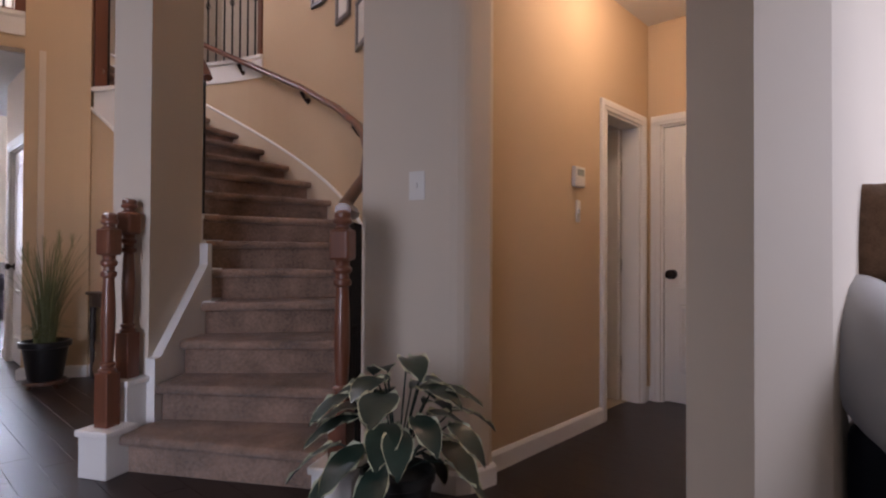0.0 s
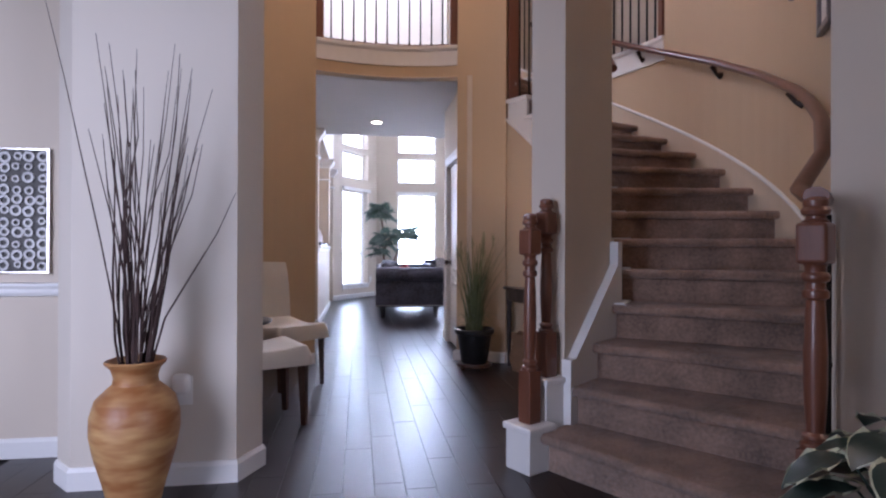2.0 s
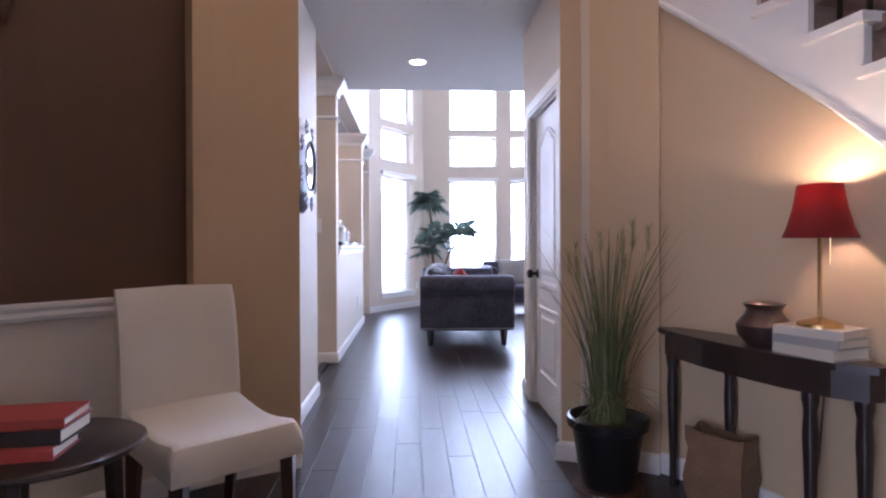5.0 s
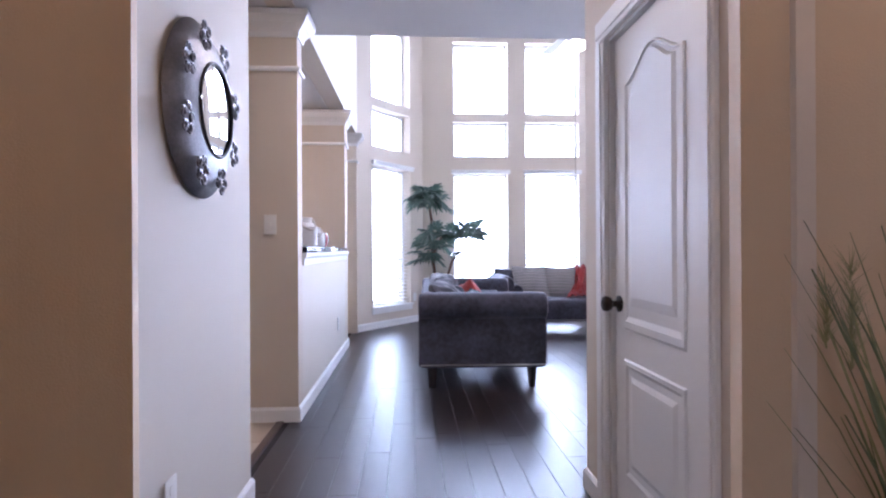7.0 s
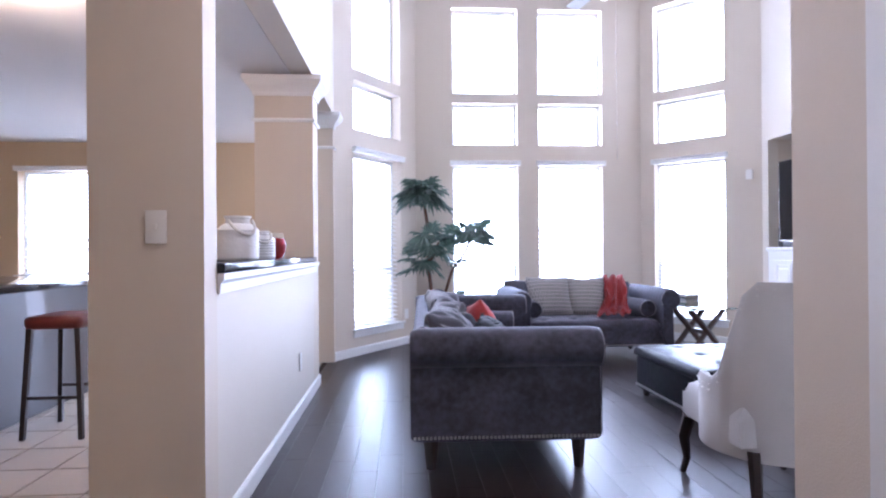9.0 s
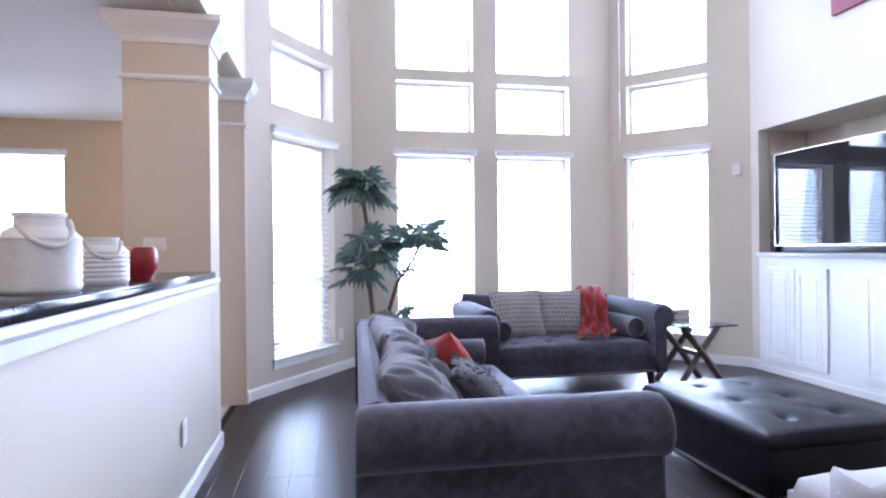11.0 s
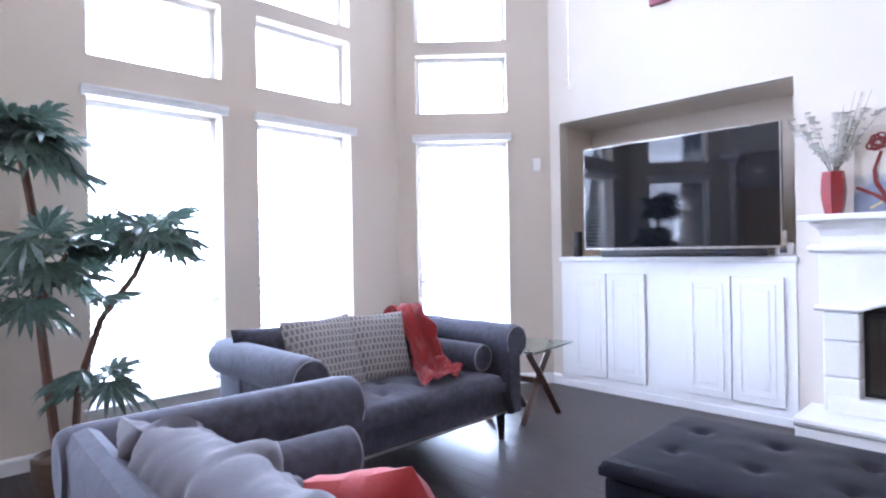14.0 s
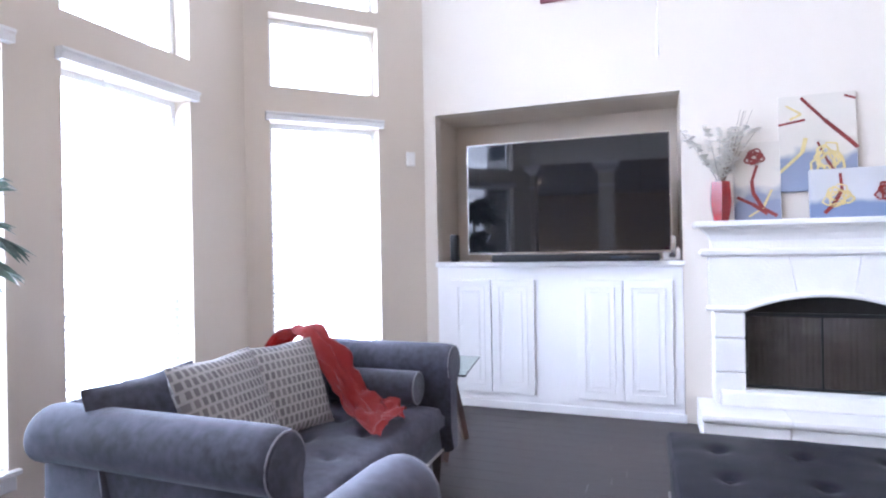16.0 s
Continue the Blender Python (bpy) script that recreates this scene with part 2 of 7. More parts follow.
def curved(bm, inner, outer, z0, z1):
    """One closed curved wall between two plan lines."""
    cols = [[bm.verts.new((*p, z)) for p, z in ((a, z0), (a, z1), (b, z1), (b, z0))] for a, b in zip(inner, outer)]
    for c, d in zip(cols, cols[1:]):
        for k in range(4):
            bm.faces.new((c[k], d[k], d[(k + 1) % 4], c[(k + 1) % 4]))
    bm.faces.new(cols[0])
    bm.faces.new(cols[-1][::-1])
    bmesh.ops.recalc_face_normals(bm, faces=bm.faces[:])


def wall_mesh(bm, p0, p1, z0, z1, th, openings=()):
    """A wall from p0 to p1 in plan; its thickness lies to the left of the way (th > 0). openings: (s0, s1, zb, zt) along it."""
    p0, p1 = Vector(p0), Vector(p1)
    length = (p1 - p0).length
    d = (p1 - p0) / length
    nrm = Vector((-d.y, d.x))
    ss = sorted({0.0, length, *[v for o in openings for v in o[:2] if 0 < v < length]})
    zs = sorted({z0, z1, *[v for o in openings for v in o[2:] if z0 < v < z1]})
    ns, nz = len(ss) - 1, len(zs) - 1

    def solid(i, j):
        if not (0 <= i < ns and 0 <= j < nz):
            return False
        s, z = (ss[i] + ss[i + 1]) / 2, (zs[j] + zs[j + 1]) / 2
        return not any(o[0] < s < o[1] and o[2] < z < o[3] for o in openings)

    cache = {}

    def v(i, k, j):
        if (i, k, j) not in cache:
            q = p0 + d * ss[i] + nrm * (th if k else 0.0)
            cache[i, k, j] = bm.verts.new((q.x, q.y, zs[j]))
        return cache[i, k, j]

    for i in range(ns):
        for j in range(nz):
            if not solid(i, j):
                continue
            bm.faces.new((v(i, 0, j), v(i + 1, 0, j), v(i + 1, 0, j + 1), v(i, 0, j + 1)))
            bm.faces.new((v(i, 1, j), v(i, 1, j + 1), v(i + 1, 1, j + 1), v(i + 1, 1, j)))
            if not solid(i - 1, j):
                bm.faces.new((v(i, 0, j), v(i, 0, j + 1), v(i, 1, j + 1), v(i, 1, j)))
            if not solid(i + 1, j):
                bm.faces.new((v(i + 1, 0, j), v(i + 1, 1, j), v(i + 1, 1, j + 1), v(i + 1, 0, j + 1)))
            if not solid(i, j - 1):
                bm.faces.new((v(i, 0, j), v(i, 1, j), v(i + 1, 1, j), v(i + 1, 0, j)))
            if not solid(i, j + 1):
                bm.faces.new((v(i, 0, j + 1), v(i + 1, 0, j + 1), v(i + 1, 1, j + 1), v(i, 1, j + 1)))


def wall(name, segs, mat, label="painted plaster wall"):
    bm = bmesh.new()
    for s in segs:
        wall_mesh(bm, *s)
    return tagged(link(name, bm, mat), label, "wall", kind="structure")


def slab(name, pts, z0, z1, mat, label, category):
    bm = bmesh.new()
    prism(bm, pts, z0, z1)
    return tagged(link(name, bm, mat), label, category, kind="structure")


def arc(c, r, a0, a1, n):
    return [(c[0] + r * math.cos(radians(a0 + (a1 - a0) * k / n)), c[1] + r * math.sin(radians(a0 + (a1 - a0) * k / n))) for k in range(n + 1)]


BASE = [(0, 0), (0.014, 0), (0.014, 0.075), (0.006, 0.09), (0, 0.092)]


def baseboard(name, path, section=None, mat=None, label="white painted baseboard"):
    bm = bmesh.new()
    sweep(bm, [(x, y, 0) for x, y in path], section or BASE)
    return tagged(link(name, bm, mat or TRIM), label, "baseboard", kind="structure")


# ---- large structure ----
H1, H2 = 2.52, 5.4          # lower and upper ceilings
RISE = 0.1744               # one step
UP = 16 * RISE              # upper floor
SC = (0.55, 4.2)            # centre of the curved stair
RI, RO = 1.66, 2.66         # its inner and outer edge
RC, RR = (0.83, 3.66), 1.80  # centre and radius of the round foyer

slab("subfloor", [(-6, -4), (7, -4), (7, 9), (4.95, 9), (4.95, 11.7), (3.9, 12.78), (0.87, 12.78), (-0.06, 11.5), (-0.06, 13.2), (-6, 13.2)], -0.2, -0.012, JOINT, "dark floor bed under the planks", "floor")

# living room and bay
BAY_A0, BAY_A1, BAY_D0, BAY_D1 = (0.09, 11.44), (0.95, 12.61), (3.82, 12.61), (4.79, 11.64)
ROWS_Z = [(0.28, 2.18), (2.43, 2.96), (3.08, 4.15)]


def bay_wall(name, p0, p1, spans, th=0.24):
    wall(name, [(p0, p1, 0, H2, th, [(s0, s1, a, b) for s0, s1 in spans for a, b in ROWS_Z])], PAINT, "greige painted bay wall with tall window openings")


A_SPAN = [(0.30, 1.14)]
BC_SPAN = [(1.406 - 0.95, 2.232 - 0.95), (2.499 - 0.95, 3.32 - 0.95)]
D_SPAN = [(0.17, 0.99)]
bay_wall("wall_bay_a", BAY_A0, BAY_A1, A_SPAN)
bay_wall("wall_bay_b", BAY_A1, BAY_D0, BC_SPAN)
bay_wall("wall_bay_d", BAY_D0, BAY_D1, D_SPAN)
NY0, NY1 = 9.73, 11.54
wall("wall_living_east", [((4.79, 11.64), (4.79, 6.65), 0, H2, 0.12, [(11.64 - NY1, 11.64 - NY0, -1, 2.30)])], PAINT_LIGHT, "cream painted wall with a television niche")
bm = bmesh.new()
prism(bm, [(4.912, NY0 - 0.1), (5.5, NY0 - 0.1), (5.5, NY1 + 0.1), (4.912, NY1 + 0.1), (4.912, NY1), (5.32, NY1), (5.32, NY0), (4.912, NY0)], 0, 2.3)
tagged(link("wall_niche", bm, PAINT), "greige painted niche behind the television", "wall", kind="structure")
slab("ceiling_niche", [(4.912, NY0 - 0.1), (5.5, NY0 - 0.1), (5.5, NY1 + 0.1), (4.912, NY1 + 0.1)], 2.3, 2.4, PAINT, "greige painted top of the television niche", "ceiling")
wall("wall_living_south", [((4.9, 6.65), (1.53, 6.65), 0, H2, 0.12), ((4.9, 8.1), (0.07, 8.1), H1 + 0.25, H2, 0.15)], PAINT_LIGHT)
# living room left side: header over the piers
HEAD = 2.51
wall("wall_living_west", [((0.07, 6.65), (0.09, 11.44), HEAD, H2, 0.16), ((0.07, 7.86), (0.075, 10.30), 0, 1.0, 0.14)], PAINT_LIGHT, "cream half wall below an open pass-through")
slab("ceiling_living", [(-0.2, 6.5), (5.0, 6.5), (5.0, 11.7), (3.9, 13), (0.8, 13), (-0.2, 11.5)], H2, H2 + 0.15, CEILING, "white textured high living room ceiling", "ceiling")
slab("ceiling_hall", [(0.0, 5.52), (1.62, 5.52), (1.62, 6.63), (4.79, 6.63), (4.79, 8.1), (0.07, 8.1), (0.07, 7.5), (0.05, 7.5)], H1, H1 + 0.25, CEILING, "white textured low hall ceiling", "ceiling")
slab("ceiling_kitchen", [(-5.2, 5.5), (-0.09, 5.5), (-0.09, 13.2), (-5.2, 13.2)], H1, H1 + 0.15, CEILING, "white textured kitchen ceiling", "ceiling")


def pier(name, x0, x1, y0, y1):
    bm = bmesh.new()
    box(bm, x0, y0, 0, x1, y1, HEAD)
    return tagged(link(name, bm, PAINT), "greige painted square pier", "pier", kind="structure")


pier("wall_pier_1", -0.335, 0.07, 7.72, 7.86)
pier("wall_pier_2", -0.38, 0.075, 10.18, 10.42)
pier("wall_pier_3", -0.14, 0.09, 11.36, 11.62)

# hall
wall("wall_hall_west", [((0.08, 5.40), (0.08, 6.64), 0, H1, 0.14)], PAINT_LIGHT)
wall("wall_hall_east", [((1.53, 6.65), (1.53, 5.30), 0, H1, 0.12, [(0.288, 0.98, -1, 1.865)])], PAINT)

# round foyer wall: arch to the hall, piers, niche on the left
bm = bmesh.new()


def round_wall(bm, a0, a1, z0, z1, n, th=0.12, c=RC, r=RR):
    inner = arc(c, r, a0, a1, n)
    outer = arc(c, r + th, a0, a1, n)
    curved(bm, inner, outer, z0, z1)


ANG = lambda x, y: math.degrees(math.atan2(y - RC[1], x - RC[0]))
AR, AL, WR = 70.0, 110.0, 56.0
round_wall(bm, WR, AR, 0, H2, 4)
round_wall(bm, AL, 124.5, 0, H2, 5)
round_wall(bm, AR, AL, H1, UP - 0.06, 12)
round_wall(bm, 124.5, 188.5, 2.53, H2, 18)
round_wall(bm, 185, 188.5, 0.8, 2.53, 2)
tagged(link("wall_foyer_round", bm, PAINT_TAN), "tan painted curved foyer wall with an opening", "wall", kind="structure")
bm = bmesh.new()
round_wall(bm, 124.5, 188.5, 0, 0.80, 18)
tagged(link("wall_foyer_low", bm, PAINT_LIGHT), "pale painted lower wall under the chair rail", "wall", kind="structure")
bm = bmesh.new()
round_wall(bm, 122, 189.5, 0.70, 2.6, 18, th=0.03, r=RR + 0.125)
tagged(link("wall_niche_brown", bm, PAINT_BROWN), "dark brown painted recessed niche", "wall", kind="structure")

# left pier with a chamfered end, and the dining side
bm = bmesh.new()
prism(bm, [(-0.56, 2.88), (0.08, 2.885), (0.157, 3.06), (0.05, 3.24), (-0.1, 3.30), (-0.9, 3.36), (-0.67, 3.3), (-0.66, 2.99)], 0, H2)
tagged(link("wall_pier_left", bm, PAINT_LIGHT), "pale painted pier with chamfered corners", "wall", kind="structure")
wall("wall_dining", [((-0.66, 3.3), (-6, 3.3), 0, H2, -0.12)], PAINT, "greige dining room wall with a chair rail")

# stair pier
PIER_S = [(1.41, 3.04), (1.54, 2.94), (1.92, 3.26), (1.86, 3.42), (1.62, 3.42)]
bm = bmesh.new()
prism(bm, PIER_S, 0, H2)
tagged(link("wall_stair_pier", bm, PAINT), "greige painted pier at the stair foot", "wall", kind="structure")

# outer stair wall, and the wall with the light switch
bm = bmesh.new()
OUT = arc(SC, RO, -50, 14, 20)
OUT2 = arc(SC, RO + 0.12, -50, 14, 20)
curved(bm, OUT, OUT2, 0, H2)
o1, o2 = arc(SC, RO, 14, 60, 12), arc(SC, RO + 0.12, 14, 60, 12)
curved(bm, o1, o2, 0, UP)
tagged(link("wall_stair_outer", bm, PAINT_TAN), "tan painted curved stairwell wall", "wall", kind="structure")
bm = bmesh.new()
prism(bm, [(2.12, 2.06), (2.236, 1.67), (2.243, 1.645), (2.258, 1.62), (2.28, 1.601), (2.305, 1.59), (2.41, 1.575), (2.44, 1.585), (2.45, 1.61), (2.45, 1.78), (2.36, 1.78), (2.36, 2.26), (2.26, 2.2)], 0, H2)
tagged(link("wall_switch", bm, PAINT), "greige painted wall end beside the stairs", "wall", kind="structure")
# side hall
wall("wall_side_hall", [((2.44, 1.66), (4.27, 1.72), 0, H1, 0.12, [(1.19, 1.70, -1, 1.82)]), ((4.27, 1.72), (4.27, 0.3), 0, H1, 0.12, [(0.09, 0.85, -1, 1.83)])], PAINT_TAN, "tan painted side hall wall")
slab("ceiling_side_hall", [(2.3, 0.6), (4.4, 0.6), (4.4, 1.85), (2.3, 1.85)], H1, H1 + 0.12, CEILING, "white side hall ceiling", "ceiling")
bm = bmesh.new()
prism(bm, [(2.30, 0.73), (2.28, 0.54), (2.58, 0.41), (4.4, 0.41), (4.4, 0.73)], 0, H2)
tagged(link("wall_pier_right", bm, PAINT), "greige painted wall end at the side hall", "wall", kind="structure")

# closing walls behind the start
wall("wall_entry", [((-6, -2.0), (7, -2.0), 0, H2, -0.15), ((7, -2.0), (7, 5), 0, H2, -0.15), ((-6, 7), (-6, -2.0), 0, H2, -0.15)], PAINT)
slab("ceiling_foyer", [(-6, -2.1), (7.1, -2.1), (7.1, 8.0), (-6, 8.0)], H2, H2 + 0.15, CEILING, "white high foyer ceiling", "ceiling")

# piers' capitals and mouldings
def square_ring(bm, x0, x1, y0, y1, z, section):
    """A moulding round a square pier; section points go out from its face."""
    rings = []
    for o, u in section:
        rings.append([bm.verts.new(p) for p in ((x0 - o, y0 - o, z + u), (x1 + o, y0 - o, z + u), (x1 + o, y1 + o, z + u), (x0 - o, y1 + o, z + u))])
    for a, b in zip(rings, rings[1:] + rings[:1]):
        for k in range(4):
            bm.faces.new((a[k], a[(k + 1) % 4], b[(k + 1) % 4], b[k]))


CROWN = [(0, 0), (0.012, 0), (0.016, 0.03), (0.03, 0.05), (0.055, 0.075), (0.075, 0.11), (0.08, 0.115), (0.08, 0.15), (0.0, 0.15)]
BEAD = [(0, 0), (0.014, 0), (0.02, 0.012), (0.014, 0.026), (0.008, 0.03), (0, 0.03)]
for n, (x0, x1, y0, y1) in enumerate([(-0.335, 0.07, 7.72, 7.86), (-0.38, 0.075, 10.18, 10.42), (-0.14, 0.09, 11.36, 11.62)]):
    bm = bmesh.new()
    square_ring(bm, x0, x1, y0, y1, HEAD - 0.152, CROWN)
    square_ring(bm, x0, x1, y0, y1, HEAD - 0.36, BEAD)
    tagged(link("trim_capital", bm, TRIM), "white crown moulding round a square pier", "trim", kind="structure")

# baseboards
baseboard("baseboard_bay", [(0.09, 11.36), (0.09, 11.44), (0.95, 12.61), (3.82, 12.61), (4.79, 11.64), (4.79, 11.545)])
baseboard("baseboard_half_wall", [(-0.335, 7.72), (0.07, 7.72), (0.075, 10.42), (-0.05, 10.42)])
baseboard("baseboard_hall_west", [(0.21, 5.36), (0.08, 5.42), (0.08, 6.64), (-0.06, 6.64)])
baseboard("baseboard_hall_east", [(1.65, 6.65), (1.53, 6.65), (1.53, 6.465)])
baseboard("baseboard_hall_near", [(1.53, 5.56), (1.53, 5.38), *arc(RC, RR, AR, WR, 4)])
baseboard("baseboard_pier_left", [(-0.66, 2.99), (-0.56, 2.88), (0.08, 2.885), (0.157, 3.06), (0.05, 3.24)])
baseboard("baseboard_foyer", arc(RC, RR, 185, AL, 18))
baseboard("baseboard_stair_wall", arc(SC, RI - 0.03, 37, -30, 16))
baseboard("baseboard_switch", [(2.12, 2.06), (2.236, 1.67), (2.258, 1.62), (2.305, 1.59), (2.44, 1.58), (2.46, 1.66), (3.565, 1.69)])
baseboard("baseboard_side_hall", [(4.18, 1.715), (4.27, 1.72), (4.27, 1.66)])
baseboard("baseboard_dining", [(-6, 3.3), (-0.6, 3.3)])
baseboard("baseboard_living_south", [(4.79, 8.0), (4.79, 6.66), (1.65, 6.655)])
# chair rails
RAILSEC = [(0, 0), (0.02, 0.004), (0.028, 0.02), (0.022, 0.035), (0.034, 0.05), (0.034, 0.062), (0, 0.066)]
bm = bmesh.new()
sweep(bm, [(x, y, 0.765) for x, y in arc(RC, RR, 188, 125, 18)], RAILSEC)
tagged(link("trim_chair_rail", bm, TRIM), "white chair rail under the brown niche", "trim", kind="structure")
bm = bmesh.new()
sweep(bm, [(-6, 3.3, 0.75), (-0.62, 3.3, 0.75)], RAILSEC)
tagged(link("trim_chair_rail_dining", bm, TRIM), "white chair rail on the dining wall", "trim", kind="structure")

# ---- bay windows ----
def window_unit(name, p0, p1, s0, s1, z0, z1, blinds):
    """A window set in the wall from p0 to p1 between s0 and s1; the room is to the right of the way."""
    p0, p1 = Vector(p0), Vector(p1)
    d = (p1 - p0).normalized()
    a, w, h = p0 + d * s0, s1 - s0, z1 - z0
    win = thing(name, "tall window with white frame and open white blinds" if blinds else "fixed upper window with a white frame", "window", (a.x, a.y, z0), math.degrees(math.atan2(d.y, d.x)), kind="structure")
    bm = bmesh.new()
    f = 0.035
    y0, y1 = 0.125, 0.165
    box(bm, 0, y0, 0, f, y1, h)
    box(bm, w - f, y0, 0, w, y1, h)
    box(bm, f, y0, 0, w - f, y1, f)
    box(bm, f, y0, h - f, w - f, y1, h)
    if blinds:
        box(bm, f, y0 + 0.004, h * 0.32, w - f, y1 - 0.004, h * 0.32 + 0.04)
    part("window_frame", bm, TRIM, win, smooth=False)
    bm = bmesh.new()
    box(bm, f, 0.142, f, w - f, 0.148, h - f)
    pane = part("pane", bm, GLASS, win, smooth=False)
    pane.visible_shadow = False
    if not blinds:
        return
    bm = bmesh.new()
    sweep(bm, [(-0.03, -0.002, h - 0.005), (w + 0.03, -0.002, h - 0.005)], [(0, 0), (0.045, 0), (0.045, 0.035), (0.055, 0.045), (0.055, 0.058), (0, 0.062)])
    part("valance", bm, TRIM, win, "white moulded blind valance", smooth=False)
    bm = bmesh.new()
    box(bm, -0.04, -0.035, -0.018, w + 0.04, -0.001, 0.006, 0.004, 1)
    box(bm, 0.001, -0.001, -0.004, w - 0.001, 0.124, 0.006)
    box(bm, -0.025, -0.016, -0.085, w + 0.025, -0.002, -0.022, 0.003, 1)
    part("window_sill", bm, TRIM, win, smooth=False)
    me = bpy.data.meshes.new("slat")
    bm = bmesh.new()
    box(bm, 0.012, -0.024, -0.0013, w - 0.012, 0.024, 0.0013, m=pose(0, 0, 0, 14))
    bm.to_mesh(me)
    bm.free()
    me.materials.append(BLIND)
    n = int((h - 0.06) / 0.05)
    for k in range(n):
        o = new("slat", me)
        o.parent = win
        o.location = (0, 0.075, 0.03 + k * 0.05)
    bm = bmesh.new()
    for x in (0.12, w - 0.12):
        box(bm, x - 0.001, 0.05, 0.02, x + 0.001, 0.052, h)
    box(bm, w * 0.3, 0.02, h * 0.5, w * 0.3 + 0.004, 0.024, h, 0)
    part("cord", bm, PLASTIC_WHITE, win, smooth=False)


BLIND = material("blind_white", (0.86, 0.85, 0.84), 0.5, var=0.02, bump=0)
bt_n = BLIND.node_tree
bt_t = bt_n.nodes.new("ShaderNodeBsdfTranslucent")
bt_t.inputs[0].default_value = (0.9, 0.9, 0.9, 1)
bt_m = bt_n.nodes.new("ShaderNodeMixShader")
bt_m.inputs[0].default_value = 0.5
bt_n.links.new(bt_n.nodes["Principled BSDF"].outputs[0], bt_m.inputs[1])
bt_n.links.new(bt_t.outputs[0], bt_m.inputs[2])
bt_n.links.new(bt_m.outputs[0], bt_n.nodes["Material Output"].inputs[0])
for nm, a, b, spans in (("a", BAY_A0, BAY_A1, A_SPAN), ("b", BAY_A1, BAY_D0, BC_SPAN), ("d", BAY_D0, BAY_D1, D_SPAN)):
    for s0, s1 in spans:
        for k, (z0, z1) in enumerate(ROWS_Z):
            window_unit("window_bay", a, b, s0, s1, z0, z1, k == 0)

# outside: ground and a bright overcast distance
OUTSIDE = material("patio_concrete", (0.55, 0.54, 0.52), 0.9, var=0.1, scale=1.2, bump=0.2)
slab("ground", [(-60, 11.0), (60, 11.0), (60, 90), (-60, 90)], -0.25, -0.15, OUTSIDE, "pale concrete patio and ground outside", "ground")
bm = bmesh.new()
pts = [(-30, 12.95 + 20), (-12, 12.95 + 28), (2.4, 12.95 + 30), (17, 12.95 + 28), (35, 12.95 + 20)]
for p, q in zip(pts, pts[1:]):
    bm.faces.new([bm.verts.new(v) for v in ((*p, -1), (*q, -1), (*q, 40), (*p, 40))])
tagged(link("backdrop", bm, glow("overcast_sky", (0.68, 0.84, 1.0), 12.0)), "bright overcast sky beyond the windows", "sky", kind="structure")

# ---- curved stair ----
A1, DA = -58.0, 7.23


def polar(r, a):
    return (SC[0] + r * math.cos(radians(a)), SC[1] + r * math.sin(radians(a)))


def slope(a):
    return RISE * ((a - A1) / DA + 1)


stairs = thing("staircase", "curved staircase with taupe carpeted steps and white sides", "staircase")
for k in range(1, 17):
    a = A1 + DA * (k - 1)
    n = 4
    bm = bmesh.new()
    ri, ro = (RI - 0.03, RO - 0.06) if k == 1 else (RI - 0.005, RO - 0.01)
    ins = [polar(ri, a + (DA + 0.4) * i / n) for i in range(n + 1)]
    outs = [polar(ro, a + (DA + 0.4) * i / n) for i in range(n + 1)]
    prism(bm, ins + outs[::-1], (k - 1) * RISE - (0.0 if k == 1 else 0.015), k * RISE - 0.002)
    # rounded carpeted nose
    z = k * RISE - 0.026
    nose = [polar(ri, a - 1.0), polar(ro, a - 1.0), polar(ro, a + 0.3), polar(ri, a + 0.3)]
    prism(bm, nose, k * RISE - 0.05, k * RISE - 0.0025)
    path = [(*polar(ri + (ro - ri) * i / 6, a - 1.0), z) for i in range(7)]
    tube(bm, path, 0.0242, 12)
    part("step", bm, CARPET, stairs)
# inner side: wall below, white open string above
bm = bmesh.new()
N = 30
for i in range(N):
    a, b = -33 + 70 * i / N, -33 + 70 * (i + 1) / N
    r0, r1 = RI - 0.03, RI + 0.05
    q = [polar(r0, a), polar(r0, b), polar(r1, b), polar(r1, a)]
    z0, z1 = max(0.05, slope(a) - 0.34), max(0.06, slope(b) - 0.34)
    lo = [bm.verts.new((*p, 0)) for p in q]
    hi = [bm.verts.new((*p, z)) for p, z in zip(q, (z0, z1, z1, z0))]
    for f in ((0, 1, 5, 4), (1, 2, 6, 5), (2, 3, 7, 6), (3, 0, 4, 7)):
        bm.faces.new([(lo + hi)[j] for j in f])
    bm.faces.new(hi)
bmesh.ops.remove_doubles(bm, verts=bm.verts, dist=0.0005)
tagged(link("wall_under_stair", bm, PAINT_TAN), "tan painted curved wall under the stairs", "wall", kind="structure")
